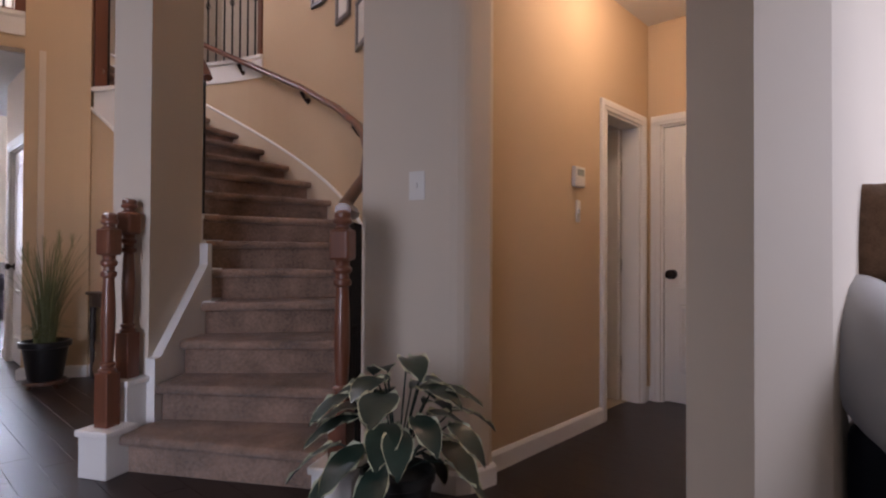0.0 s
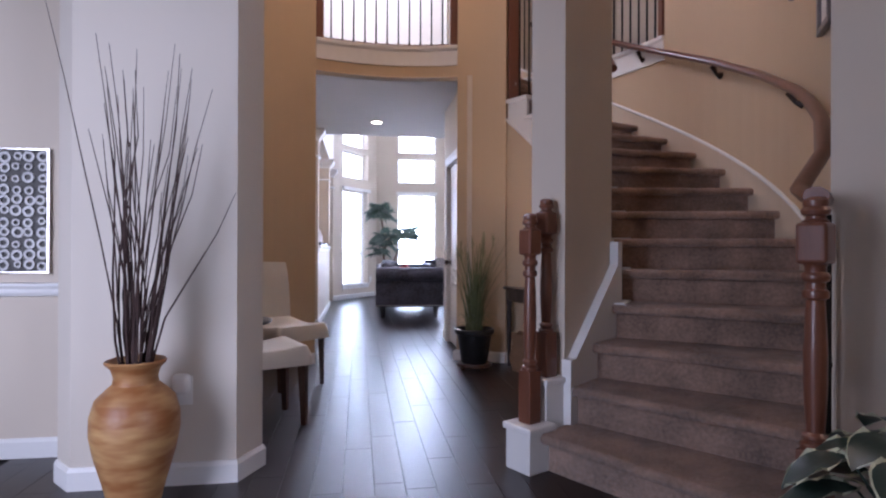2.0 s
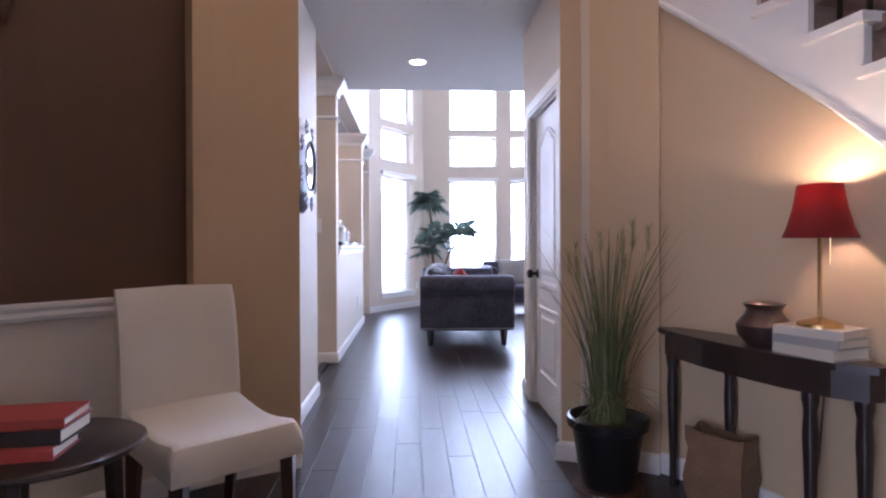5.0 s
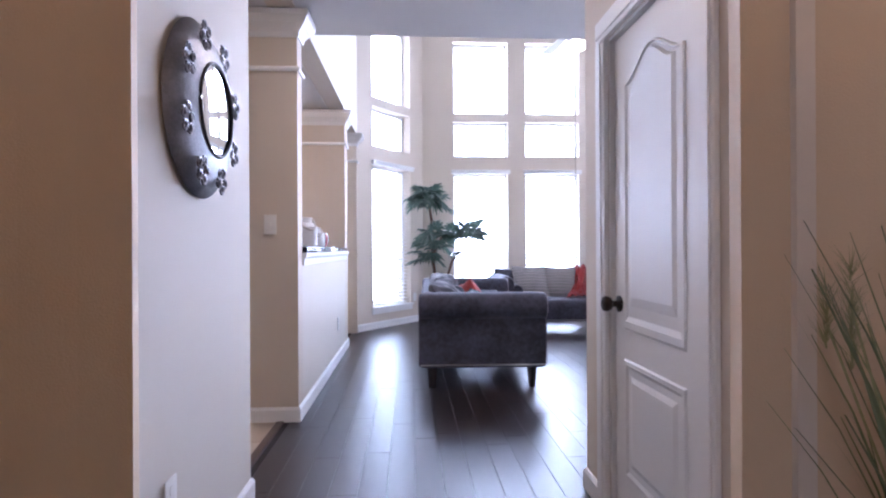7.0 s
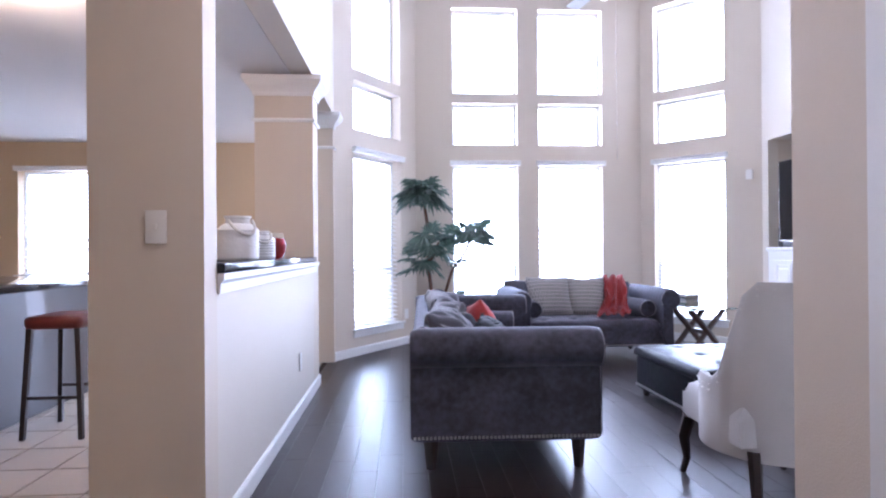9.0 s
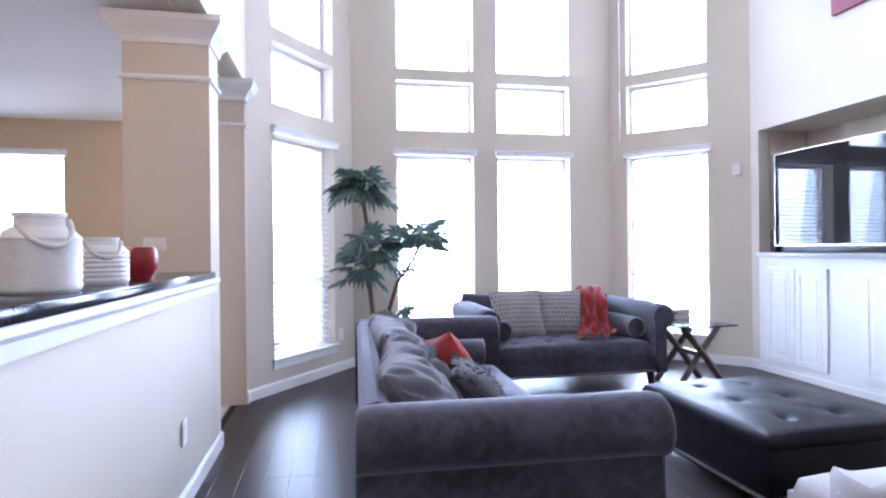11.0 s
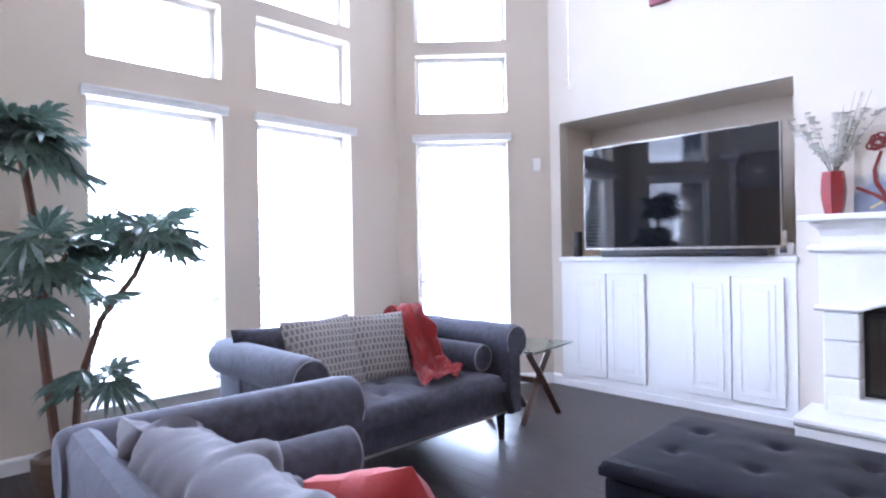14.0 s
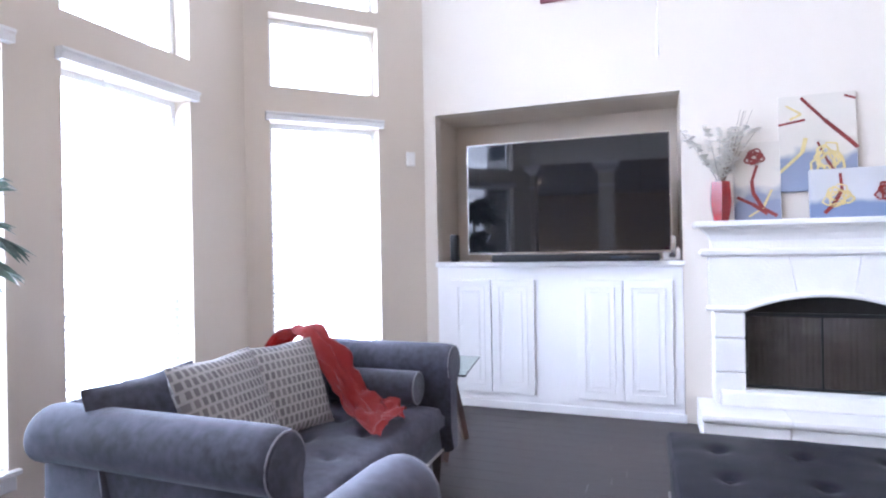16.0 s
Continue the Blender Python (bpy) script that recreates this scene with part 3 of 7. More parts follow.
for k in range(4, 16):
    a = A1 + DA * (k - 1)
    if a + DA > 40:
        continue
    bm = bmesh.new()
    r0, r1 = RI - 0.045, RI - 0.008
    n = 3
    for i in range(n):
        b0, b1 = a + DA * i / n, a + DA * (i + 1) / n
        q = [polar(r0, b0), polar(r0, b1), polar(r1, b1), polar(r1, b0)]
        lo = [bm.verts.new((*p, max(0, slope(b) - 0.36))) for p, b in zip(q, (b0, b1, b1, b0))]
        hi = [bm.verts.new((*p, k * RISE - 0.03)) for p in q]
        for f in ((0, 1, 5, 4), (2, 3, 7, 6), (3, 0, 4, 7), (1, 2, 6, 5), (3, 2, 1, 0), (4, 5, 6, 7)):
            bm.faces.new([(lo + hi)[j] for j in f])
    part("stringer", bm, TRIM, stairs, "white stringer panel under a tread", smooth=False)
    bm = bmesh.new()
    prism(bm, [polar(RI - 0.075, a - 1.1), polar(RI - 0.075, a + DA * 0.5), polar(RI - 0.075, a + DA), polar(RI + 0.09, a + DA), polar(RI + 0.09, a - 1.1)], k * RISE - 0.028, k * RISE + 0.004)
    part("tread_return", bm, TRIM, stairs, "white tread end", smooth=False)
    # shaped bracket under the tread end
    bm = bmesh.new()
    prof = [(0, 0), (0.8, 0), (0.62, -0.03), (0.45, -0.055), (0.3, -0.10), (0.12, -0.125), (0.0, -0.13)]
    lo = [bm.verts.new((*polar(RI - 0.056, a - 0.6 + DA * u), k * RISE - 0.028 + v)) for u, v in prof]
    hi = [bm.verts.new((*polar(RI - 0.044, a - 0.6 + DA * u), k * RISE - 0.028 + v)) for u, v in prof]
    bm.faces.new(lo)
    bm.faces.new(hi[::-1])
    for j in range(len(prof)):
        j2 = (j + 1) % len(prof)
        bm.faces.new((lo[j], lo[j2], hi[j2], hi[j]))
    part("bracket", bm, TRIM, stairs, smooth=False)
bm = bmesh.new()
tube(bm, [(*polar(RI - 0.045, -33 + 70 * i / 30), max(0.03, slope(-33 + 70 * i / 30) - 0.35)) for i in range(31)], 0.014, 8)
part("bead", bm, TRIM, stairs)
# outer skirt board with its cap
SKIRT = material("paint_skirt", (0.66, 0.55, 0.41), 0.5, var=0.03, scale=2, bump=0.02)
bm = bmesh.new()
n = 30
cols = []
for i in range(n + 1):
    c = -50 + 100 * i / n
    lo, hi = max(0, slope(c) - 0.3), slope(c) + 0.13
    cols.append([bm.verts.new((*polar(r, c), z)) for r, z in ((RO - 0.001, lo), (RO - 0.001, hi), (RO - 0.016, hi), (RO - 0.016, lo))])
for c, d in zip(cols, cols[1:]):
    for k in range(4):
        bm.faces.new((c[k], d[k], d[(k + 1) % 4], c[(k + 1) % 4]))
bm.faces.new(cols[0])
bm.faces.new(cols[-1][::-1])
bmesh.ops.recalc_face_normals(bm, faces=bm.faces[:])
skirt = part("skirt_board", bm, SKIRT, stairs, "cream skirt board along the wall", smooth=False)
bm = bmesh.new()
tube(bm, [(*polar(RO - 0.014, -50 + 100 * i / n), slope(-50 + 100 * i / n) + 0.135) for i in range(n + 1)], 0.013, 8)
part("cap", bm, TRIM, skirt, "white rounded cap moulding")
# skirt along the pier, with white blocks at the foot
m0, m1 = Vector(PIER_S[1]), Vector(PIER_S[2])
dd = (m1 - m0).normalized()
nn = Vector((dd.y, -dd.x))
bm = bmesh.new()
prof = [(-0.03, 0.0), (0.52, 0.0), (0.52, 1.02), (0.47, 1.02), (0.47, 0.90), (0.02, 0.47), (-0.03, 0.47)]
lo = [bm.verts.new((*(m0 + dd * u + nn * 0.003), v)) for u, v in prof]
hi = [bm.verts.new((*(m0 + dd * u + nn * 0.05), v)) for u, v in prof]
bm.faces.new(lo)
bm.faces.new(hi[::-1])
for j in range(len(prof)):
    j2 = (j + 1) % len(prof)
    bm.faces.new((lo[j], lo[j2], hi[j2], hi[j]))
part("skirt_board", bm, TRIM, stairs, "white sloping skirt board on the pier", smooth=False)


def plinth(x, y, w, h, rz):
    bm = bmesh.new()
    box(bm, -w / 2, -w / 2, 0, w / 2, w / 2, h - 0.03, 0.003, 1)
    box(bm, -w / 2 - 0.012, -w / 2 - 0.012, h - 0.03, w / 2 + 0.012, w / 2 + 0.012, h, 0.008, 2)
    bmesh.ops.transform(bm, matrix=pose(x, y, 0, 0, 0, rz), verts=bm.verts)
    part("plinth", bm, TRIM, stairs, "white painted plinth block", smooth=False)


plinth(1.345, 2.855, 0.15, 0.205, 28)
plinth(1.45, 2.945, 0.13, 0.39, 28)
plinth(1.80, 1.765, 0.155, 0.215, 28)


def newel(x, y, z, h, rz):
    """A turned newel post with square base and head block."""
    ob = thing("newel_post", "reddish cherry wood newel post, turned, with square head", "newel post", (x, y, z), rz, "newel posts at the stair foot")
    bm = bmesh.new()
    s = h / 0.94
    box(bm, -0.036, -0.036, 0, 0.036, 0.036, 0.235 * s, 0.004, 2)
    part("base", bm, RAIL_WOOD, ob, smooth=False)
    bm = bmesh.new()
    prof = [(0.033, 0.23), (0.036, 0.24), (0.036, 0.25), (0.027, 0.256), (0.027, 0.262), (0.032, 0.268), (0.032, 0.276), (0.022, 0.285), (0.025, 0.33), (0.0285, 0.42), (0.029, 0.50), (0.026, 0.58), (0.0225, 0.645), (0.0225, 0.652), (0.031, 0.658), (0.033, 0.668), (0.031, 0.678), (0.024, 0.683), (0.024, 0.70), (0.032, 0.706), (0.035, 0.716), (0.032, 0.726), (0.026, 0.731), (0.026, 0.745), (0.034, 0.757)]
    lathe(bm, [(r, zz * s) for r, zz in prof], 24)
    part("shaft", bm, RAIL_WOOD, ob)
    bm = bmesh.new()
    box(bm, -0.038, -0.038, 0.752 * s, 0.038, 0.038, 0.868 * s, 0.011, 3)
    part("head_block", bm, RAIL_WOOD, ob, smooth=False)
    bm = bmesh.new()
    lathe(bm, [(0.03, 0.864 * s), (0.033, 0.872 * s), (0.024, 0.878 * s), (0.024, 0.885 * s), (0.033, 0.89 * s), (0.036, 0.9 * s), (0.033, 0.908 * s), (0.029, 0.911 * s), (0.031, 0.918 * s), (0.03, 0.929 * s), (0.02, 0.938 * s), (0, 0.941 * s)], 24)
    part("cap", bm, RAIL_WOOD, ob)
    return ob


newel(1.345, 2.855, 0.205, 0.935, 28)
newel(1.45, 2.94, 0.39, 0.825, 28)
newel(1.80, 1.765, 0.215, 0.905, 28)


def baluster(parent, x, y, z0, z1, fancy):
    bm = bmesh.new()
    box(bm, x - 0.0065, y - 0.0065, z0, x + 0.0065, y + 0.0065, z1)
    lathe(bm, [(0.011, 0), (0.013, 0.015), (0.008, 0.03)], 8, (x, y, z0))
    if fancy:
        zm = (z0 + z1) / 2 + 0.1
        for j in range(4):
            c = j * math.pi / 2
            tube(bm, [(x + 0.022 * math.sin(math.pi * i / 6) * math.cos(c + i * 0.5), y + 0.022 * math.sin(math.pi * i / 6) * math.sin(c + i * 0.5), zm - 0.04 + 0.08 * i / 6) for i in range(7)], 0.004, 5)
    part("baluster", bm, IRON, parent, "black iron baluster with a basket" if fancy else "", smooth=False)


def handrail(parent, path):
    bm = bmesh.new()
    sweep_pts = [Vector(p) for p in path]
    tube(bm, sweep_pts, 0.031, 10, 0.85)
    part("handrail", bm, RAIL_WOOD, parent)


# inner stair balustrade
rail_in = thing("stair_balustrade", "black iron stair balustrade with cherry wood handrail", "balustrade")
for k in range(5, 15):
    for u in (0.15, 0.65):
        a = A1 + DA * (k - 1 + u)
        if -13 < a < 34:
            x, y = polar(RI + 0.02, a)
            baluster(rail_in, x, y, k * RISE, slope(a) + 0.86, k % 3 == 0 and u < 0.5)
handrail(rail_in, [(*polar(RI + 0.02, -13 + 48 * i / 20), slope(-13 + 48 * i / 20) + 0.88) for i in range(21)])
x, y = polar(RI + 0.02, 36)
bm = bmesh.new()
box(bm, x - 0.05, y - 0.05, 13.0 * RISE, x + 0.05, y + 0.05, 13.0 * RISE + 1.25, 0.008)
part("post", bm, RAIL_WOOD, rail_in, "square cherry wood post", smooth=False)
# balustrade at the foot
rail_foot = thing("foot_balustrade", "black iron balustrade at the stair foot", "balustrade")
for i in range(5):
    x, y = 1.86 + 0.052 * i, 1.82 + 0.048 * i
    baluster(rail_foot, x, y, 0.0, 1.09, i == 2)
# wall rail with brackets
wall_rail = thing("wall_handrail", "cherry wood handrail following the curved stair wall", "handrail")
RAILZ = [(-51, 1.195), (-45, 1.36), (-38, 1.55), (-30, 1.72), (-25, 1.83), (-14, 2.06), (0, 2.36), (14, 2.65), (23, 2.84), (40, 3.2)]
handrail(wall_rail, [(1.80, 1.765, 1.122), (1.86, 1.82, 1.122), (1.95, 1.91, 1.125), (2.04, 2.03, 1.14), (2.10, 2.13, 1.16)] + [(*polar(RO - (0.12 if a < -49 else 0.075), a), z) for a, z in RAILZ])
for a, z in ((-22, 1.89), (0, 2.36), (19, 2.755)):
    bm = bmesh.new()
    x0, y0 = polar(RO, a)
    x1, y1 = polar(RO - 0.075, a)
    tube(bm, [(x0, y0, z - 0.1), ((x0 + x1) / 2, (y0 + y1) / 2, z - 0.09), (x1, y1, z - 0.03)], [0.03, 0.012, 0.02], 8)
    part("bracket", bm, BRONZE, wall_rail, "dark bronze rail bracket")


def landing(c, r, a0, a1, n, name, label, mat_f, z=UP, first=True):
    ob = thing(name, label, "balustrade")
    for i in range(n + 1):
        x, y = (c[0] + r * math.cos(radians(a0 + (a1 - a0) * i / n)), c[1] + r * math.sin(radians(a0 + (a1 - a0) * i / n)))
        baluster(ob, x, y, z + 0.03, z + 0.95, i % 3 == 1)
    pts = arc(c, r, a0, a1, n)
    bm = bmesh.new()
    tube(bm, [(x, y, z + 0.025) for x, y in pts], 0.026, 8, 0.8)
    part("bottom_rail", bm, RAIL_WOOD, ob)
    handrail(ob, [(x, y, z + 0.96) for x, y in pts])
    for x, y in (pts[0], pts[-1]):
        bm = bmesh.new()
        box(bm, x - 0.035, y - 0.035, z, x + 0.035, y + 0.035, z + 1.05, 0.006)
        part("post", bm, RAIL_WOOD, ob, smooth=False)
    return ob


landing(RC, RR + 0.06, 108.5, 71.5, 12, "balcony_balustrade", "black iron balcony balustrade with wooden rails", IRON)
landing(SC, RO + 0.06, 15.5, 59, 22, "landing_balustrade", "black iron landing balustrade with wooden rails", IRON)
bm = bmesh.new()
sweep(bm, [(x, y, UP - 0.17) for x, y in arc(RC, RR, AL, AR, 14)], [(0, 0), (0.012, 0), (0.014, 0.13), (0.03, 0.145), (0.03, 0.175), (-0.12, 0.175), (-0.12, 0.13), (-0.002, 0.13)])
tagged(link("trim_balcony", bm, TRIM), "cream curved fascia below the balcony", "trim", kind="structure")
bm = bmesh.new()
sweep(bm, [(x, y, UP - 0.2) for x, y in arc(SC, RO, 60, 14, 14)], [(0, 0), (0.012, 0), (0.014, 0.16), (0.03, 0.175), (0.03, 0.205), (-0.12, 0.205), (-0.12, 0.2), (-0.002, 0.2)])
tagged(link("trim_landing", bm, TRIM), "white curved fascia below the upper landing", "trim", kind="structure")
slab("floor_upper", arc(SC, RO + 0.12, 14, 60, 14) + [(1.66, 6.6), (1.66, 8.0), (7.0, 8.0), (7.0, 4.86)], UP - 0.25, UP - 0.004, CARPET, "carpeted upper landing", "floor")
wall("wall_upper_hall", [((6.4, 4.86), (1.66, 7.6), UP, H2, -0.1), ((0.0, 5.6), (-0.2, 7.6), UP, H2, 0.1), ((3.21, 4.87), (7, 4.87), UP, H2, -0.1)], PAINT_LIGHT)

# ---- small wall fittings ----
def plate(name, label, at, rz, w=0.075, h=0.12, toggle=True):
    ob = thing(name, label, "switch" if toggle else "outlet", at, rz)
    bm = bmesh.new()
    box(bm, -w / 2, -0.007, -h / 2, w / 2, 0, h / 2, 0.003, 2)
    part("cover_plate", bm, PLASTIC_WHITE, ob)
    bm = bmesh.new()
    if toggle:
        box(bm, -0.006, -0.016, -0.011, 0.006, -0.006, 0.011, 0.002, 1)
        part("toggle", bm, PLASTIC_WHITE, ob)
    else:
        for z in (-0.024, 0.024):
            lathe(bm, [(0.015, 0), (0.015, 0.002), (0, 0.002)], 12, m=pose(0, -0.0065, z, 90))
        part("socket", bm, PLASTIC_WHITE, ob)
    return ob


plate("light_switch", "white light switch on the greige wall", (2.20, 1.795, 1.25), -73.3)
plate("light_switch", "white light switch on the square pier", (-0.095, 7.717, 1.21), 0)
plate("wall_outlet", "white outlet low on the hall wall", (0.083, 5.83, 0.36), 90, toggle=False)
plate("wall_outlet", "white outlet on the half wall", (0.077, 9.55, 0.36), 90, toggle=False)
plate("wall_outlet", "white outlet on the bay wall", (0.82, 12.432, 0.36), 53.7, toggle=False)
plate("wall_outlet", "white outlet on the pier above the bar", (-0.22, 10.177, 1.23), 0, 0.12, 0.075, toggle=False)
plate("wall_outlet", "white outlet under the console table", (*polar(RI - 0.032, 0), 0.33), 90, toggle=False)
nl = plate("night_light", "white plug-in night light above the vase", (-0.13, 2.882, 0.39), 0, toggle=False)
bm = bmesh.new()
box(bm, -0.035, -0.05, -0.01, 0.035, -0.007, 0.075, 0.02, 3)
part("body", bm, PLASTIC_WHITE, nl)
ob = thing("thermostat", "white wall thermostat beside a door", "thermostat", (3.29, 1.685, 1.39), 1.9)
bm = bmesh.new()
box(bm, -0.055, -0.025, -0.055, 0.055, 0, 0.055, 0.006, 2)
part("body", bm, PLASTIC_WHITE, ob)
bm = bmesh.new()
box(bm, -0.035, -0.027, 0.005, 0.035, -0.024, 0.04)
part("display", bm, material("display_grey", (0.35, 0.38, 0.34), 0.2, bump=0), ob)
plate("light_switch", "white narrow light switch under the thermostat", (3.30, 1.685, 1.205), 1.9, 0.045)
ob = thing("wall_sensor", "small white sensor box on the bay wall", "sensor", (4.70, 11.727, 1.95), -45)
bm = bmesh.new()
box(bm, -0.035, -0.03, -0.055, 0.035, 0, 0.055, 0.006, 2)
part("body", bm, PLASTIC_WHITE, ob)


def can_light(x, y, z):
    ob = thing("recessed_light", "lit recessed ceiling light with white ring", "ceiling light", (x, y, z), 0, "recessed lights")
    bm = bmesh.new()
    lathe(bm, [(0.062, -0.0005), (0.062, -0.004), (0.085, -0.006), (0.088, 0.0)], 24, caps=False)
    part("ring", bm, TRIM, ob)
    bm = bmesh.new()
    lathe(bm, [(0.0, -0.003), (0.06, -0.003), (0.06, 0.0), (0, 0)], 24)
    part("lens", bm, LAMP_GLOW, ob, "glowing lens")


can_light(0.79, 7.27, H1)
can_light(-2.2, 11.6, H1)
can_light(-1.2, 8.6, H1)
ob = thing("ceiling_vent", "white louvred vent in the side hall ceiling", "vent", (3.05, 1.05, H1), 0)
bm = bmesh.new()
box(bm, -0.3, -0.2, -0.012, 0.3, 0.2, 0, 0.003, 1)
part("frame", bm, TRIM, ob, smooth=False)
for i in range(9):
    bm = bmesh.new()
    box(bm, -0.27, -0.012, -0.0015, 0.27, 0.012, 0.0015, m=pose(0, -0.16 + i * 0.04, -0.016, 30))
    part("slat", bm, TRIM, ob, smooth=False)

# ---- doors ----
def casing(parent, w, h, depth, out=0.02, cw=0.065):
    """Casing and jambs round an opening w wide; local x along the wall, -y into the room."""
    for x0, x1 in ((-cw, 0), (w, w + cw)):
        bm = bmesh.new()
        box(bm, x0, -out, 0, x1, 0, h, 0.004, 1)
        box(bm, x0 + 0.012, -out - 0.006, 0, x1 - 0.03 if x0 < 0 else x1 - 0.012, -out + 0.001, h, 0.003, 1)
        part("casing", bm, TRIM, parent, smooth=False)
    bm = bmesh.new()
    box(bm, -cw, -out, h, w + cw, 0, h + cw, 0.004, 1)
    box(bm, -cw + 0.012, -out - 0.006, h + 0.02, w + cw - 0.012, -out + 0.001, h + cw - 0.012, 0.003, 1)
    part("head_casing", bm, TRIM, parent, smooth=False)
    for x0 in (0, w - 0.012):
        bm = bmesh.new()
        box(bm, x0, 0, 0, x0 + 0.012, depth, h)
        part("jamb", bm, TRIM, parent, smooth=False)
    bm = bmesh.new()
    box(bm, 0.012, 0, h - 0.012, w - 0.012, depth, h)
    part("head_jamb", bm, TRIM, parent, smooth=False)


def panel_door(name, label, at, rz, w, h, knob_x, cw=0.065):
    ob = thing(name, label, "door", at, rz, kind="structure")
    casing(ob, w, h, 0.1, cw=cw)
    # leaf with an arched upper panel and a square lower panel
    bm = bmesh.new()
    x0, x1 = 0.016, w - 0.016
    y = 0.018
    box(bm, x0, y, 0.01, x1, y + 0.035, h - 0.016, 0.002, 1)
    leaf = part("leaf", bm, TRIM, ob, smooth=False)

    def raised(pts):
        bm = bmesh.new()
        c = Vector((sum(p[0] for p in pts) / len(pts), sum(p[1] for p in pts) / len(pts)))
        rings = []
        for inset, yy in ((0, y - 0.001), (0.006, y - 0.007), (0.02, y - 0.008), (0.032, y - 0.002), (0.055, y - 0.002), (0.075, y - 0.008)):
            ring = []
            for px, pz in pts:
                sx = px - c.x
                sz = pz - c.y
                fx = max(0.0, 1 - inset / max(0.05, abs(max(p[0] for p in pts) - c.x)))
                fz = max(0.0, 1 - inset / max(0.05, (max(p[1] for p in pts) - min(p[1] for p in pts)) / 2))
                ring.append(bm.verts.new((c.x + sx * fx, yy, c.y + sz * fz)))
            rings.append(ring)
        n = len(pts)
        for a, b in zip(rings, rings[1:]):
            for k in range(n):
                bm.faces.new((a[k], a[(k + 1) % n], b[(k + 1) % n], b[k]))
        bm.faces.new(rings[-1])
        part("panel", bm, TRIM, leaf, smooth=False)

    m = 0.115
    raised([(m, 0.21), (w - m, 0.21), (w - m, 0.65), (m, 0.65)])
    arch_pts = [(m, 0.755), (w - m, 0.755), (w - m, h - 0.215)]
    for i in range(1, 12):
        t = i / 12
        px = w - m - (w - 2 * m) * t
        b = 0.5 - 0.5 * math.cos(2 * math.pi * t)
        arch_pts.append((px, h - 0.215 + 0.085 * b))
    arch_pts.append((m, h - 0.215))
    raised(arch_pts)
    bm = bmesh.new()
    lathe(bm, [(0.031, 0), (0.031, 0.006), (0.012, 0.012), (0.011, 0.03), (0.024, 0.036), (0.03, 0.05), (0.026, 0.064), (0.012, 0.07), (0, 0.07)], 20, m=pose(knob_x, y, 0.845, 90))
    part("knob", bm, BRONZE, leaf, "dark bronze door knob")
    hx = 0.014 if knob_x > w / 2 else w - 0.014
    for z in (0.25, 1.02, h - 0.25):
        bm = bmesh.new()
        tube(bm, [(hx, y - 0.006, z - 0.045), (hx, y - 0.006, z + 0.045)], 0.007, 8)
        part("hinge", bm, CHROME, ob, "steel hinge")
    return ob


panel_door("door_hall", "closed white two-panel door with bronze knob", (1.53, 6.362, 0), -90, 0.692, 1.865, 0.06, 0.095)
panel_door("door_side_hall", "closed white two-panel door with bronze knob", (4.27, 1.63, 0), -90, 0.76, 1.83, 0.07)
ob = thing("door_bath", "open doorway with white casing and open door", "door", (3.629, 1.699, 0), 1.9, kind="structure")
casing(ob, 0.51, 1.82, 0.12)
bm = bmesh.new()
box(bm, 0.455, 0.125, 0.01, 0.49, 0.62, 1.805, 0.003, 1)
leaf = part("leaf", bm, TRIM, ob, "white door leaf standing open", smooth=False)
for z in (0.25, 0.9, 1.55):
    bm = bmesh.new()
    box(bm, 0.494, 0.118, z - 0.045, 0.4975, 0.13, z + 0.045)
    part("hinge", bm, CHROME, leaf, "steel hinge", smooth=False)
wall("wall_bath", [((3.2, 2.9), (4.8, 2.9), 0, H1, 0.1), ((4.8, 2.9), (4.8, 1.7), 0, H1, 0.1), ((3.2, 1.8), (3.2, 2.9), 0, H1, -0.1)], PAINT_LIGHT)
slab("floor_bath", [(3.2, 1.80), (4.9, 1.80), (4.9, 2.9), (3.2, 2.9)], -0.01, 0.004, TILE, "beige tiled bathroom floor", "floor")
slab("ceiling_bath", [(3.2, 1.86), (4.9, 1.86), (4.9, 2.9), (3.2, 2.9)], H1, H1 + 0.1, CEILING, "white bathroom ceiling", "ceiling")

# ---- bar top on the half wall ----
bm = bmesh.new()
box(bm, -0.36, 7.862, 1.035, 0.10, 10.178, 1.075, 0.008, 2)
ob = thing("bar_counter", "black polished granite bar counter on the half wall", "counter")
part("slab", bm, GRANITE, ob)
bm = bmesh.new()
sweep(bm, [(0.071, 7.862, 0.955), (0.076, 10.30, 0.955)], [(0, 0), (0.01, 0), (0.012, 0.04), (0.026, 0.055), (0.026, 0.079), (0, 0.079)])
tagged(link("trim_bar", bm, TRIM), "white moulding under the bar top", "trim", kind="structure")
bm = bmesh.new()
box(bm, -0.07, 10.3, 0, 0.074, 10.418, 1.0)
tagged(link("wall_half_end", bm, PAINT_LIGHT), "cream end of the half wall", "wall", kind="structure")

CROCK = material("crock_white", (0.72, 0.70, 0.68), 0.6, var=0.05, scale=12, fine=60, bump=0.3, bump_scale=40)
ROPE = material("rope_cotton", (0.68, 0.64, 0.58), 0.9, var=0.15, fine=200, bump=0.5)
RED_GLAZE = material("glaze_red", (0.27, 0.014, 0.016), 0.25, var=0.15, scale=9, bump=0.0, coat=0.1)


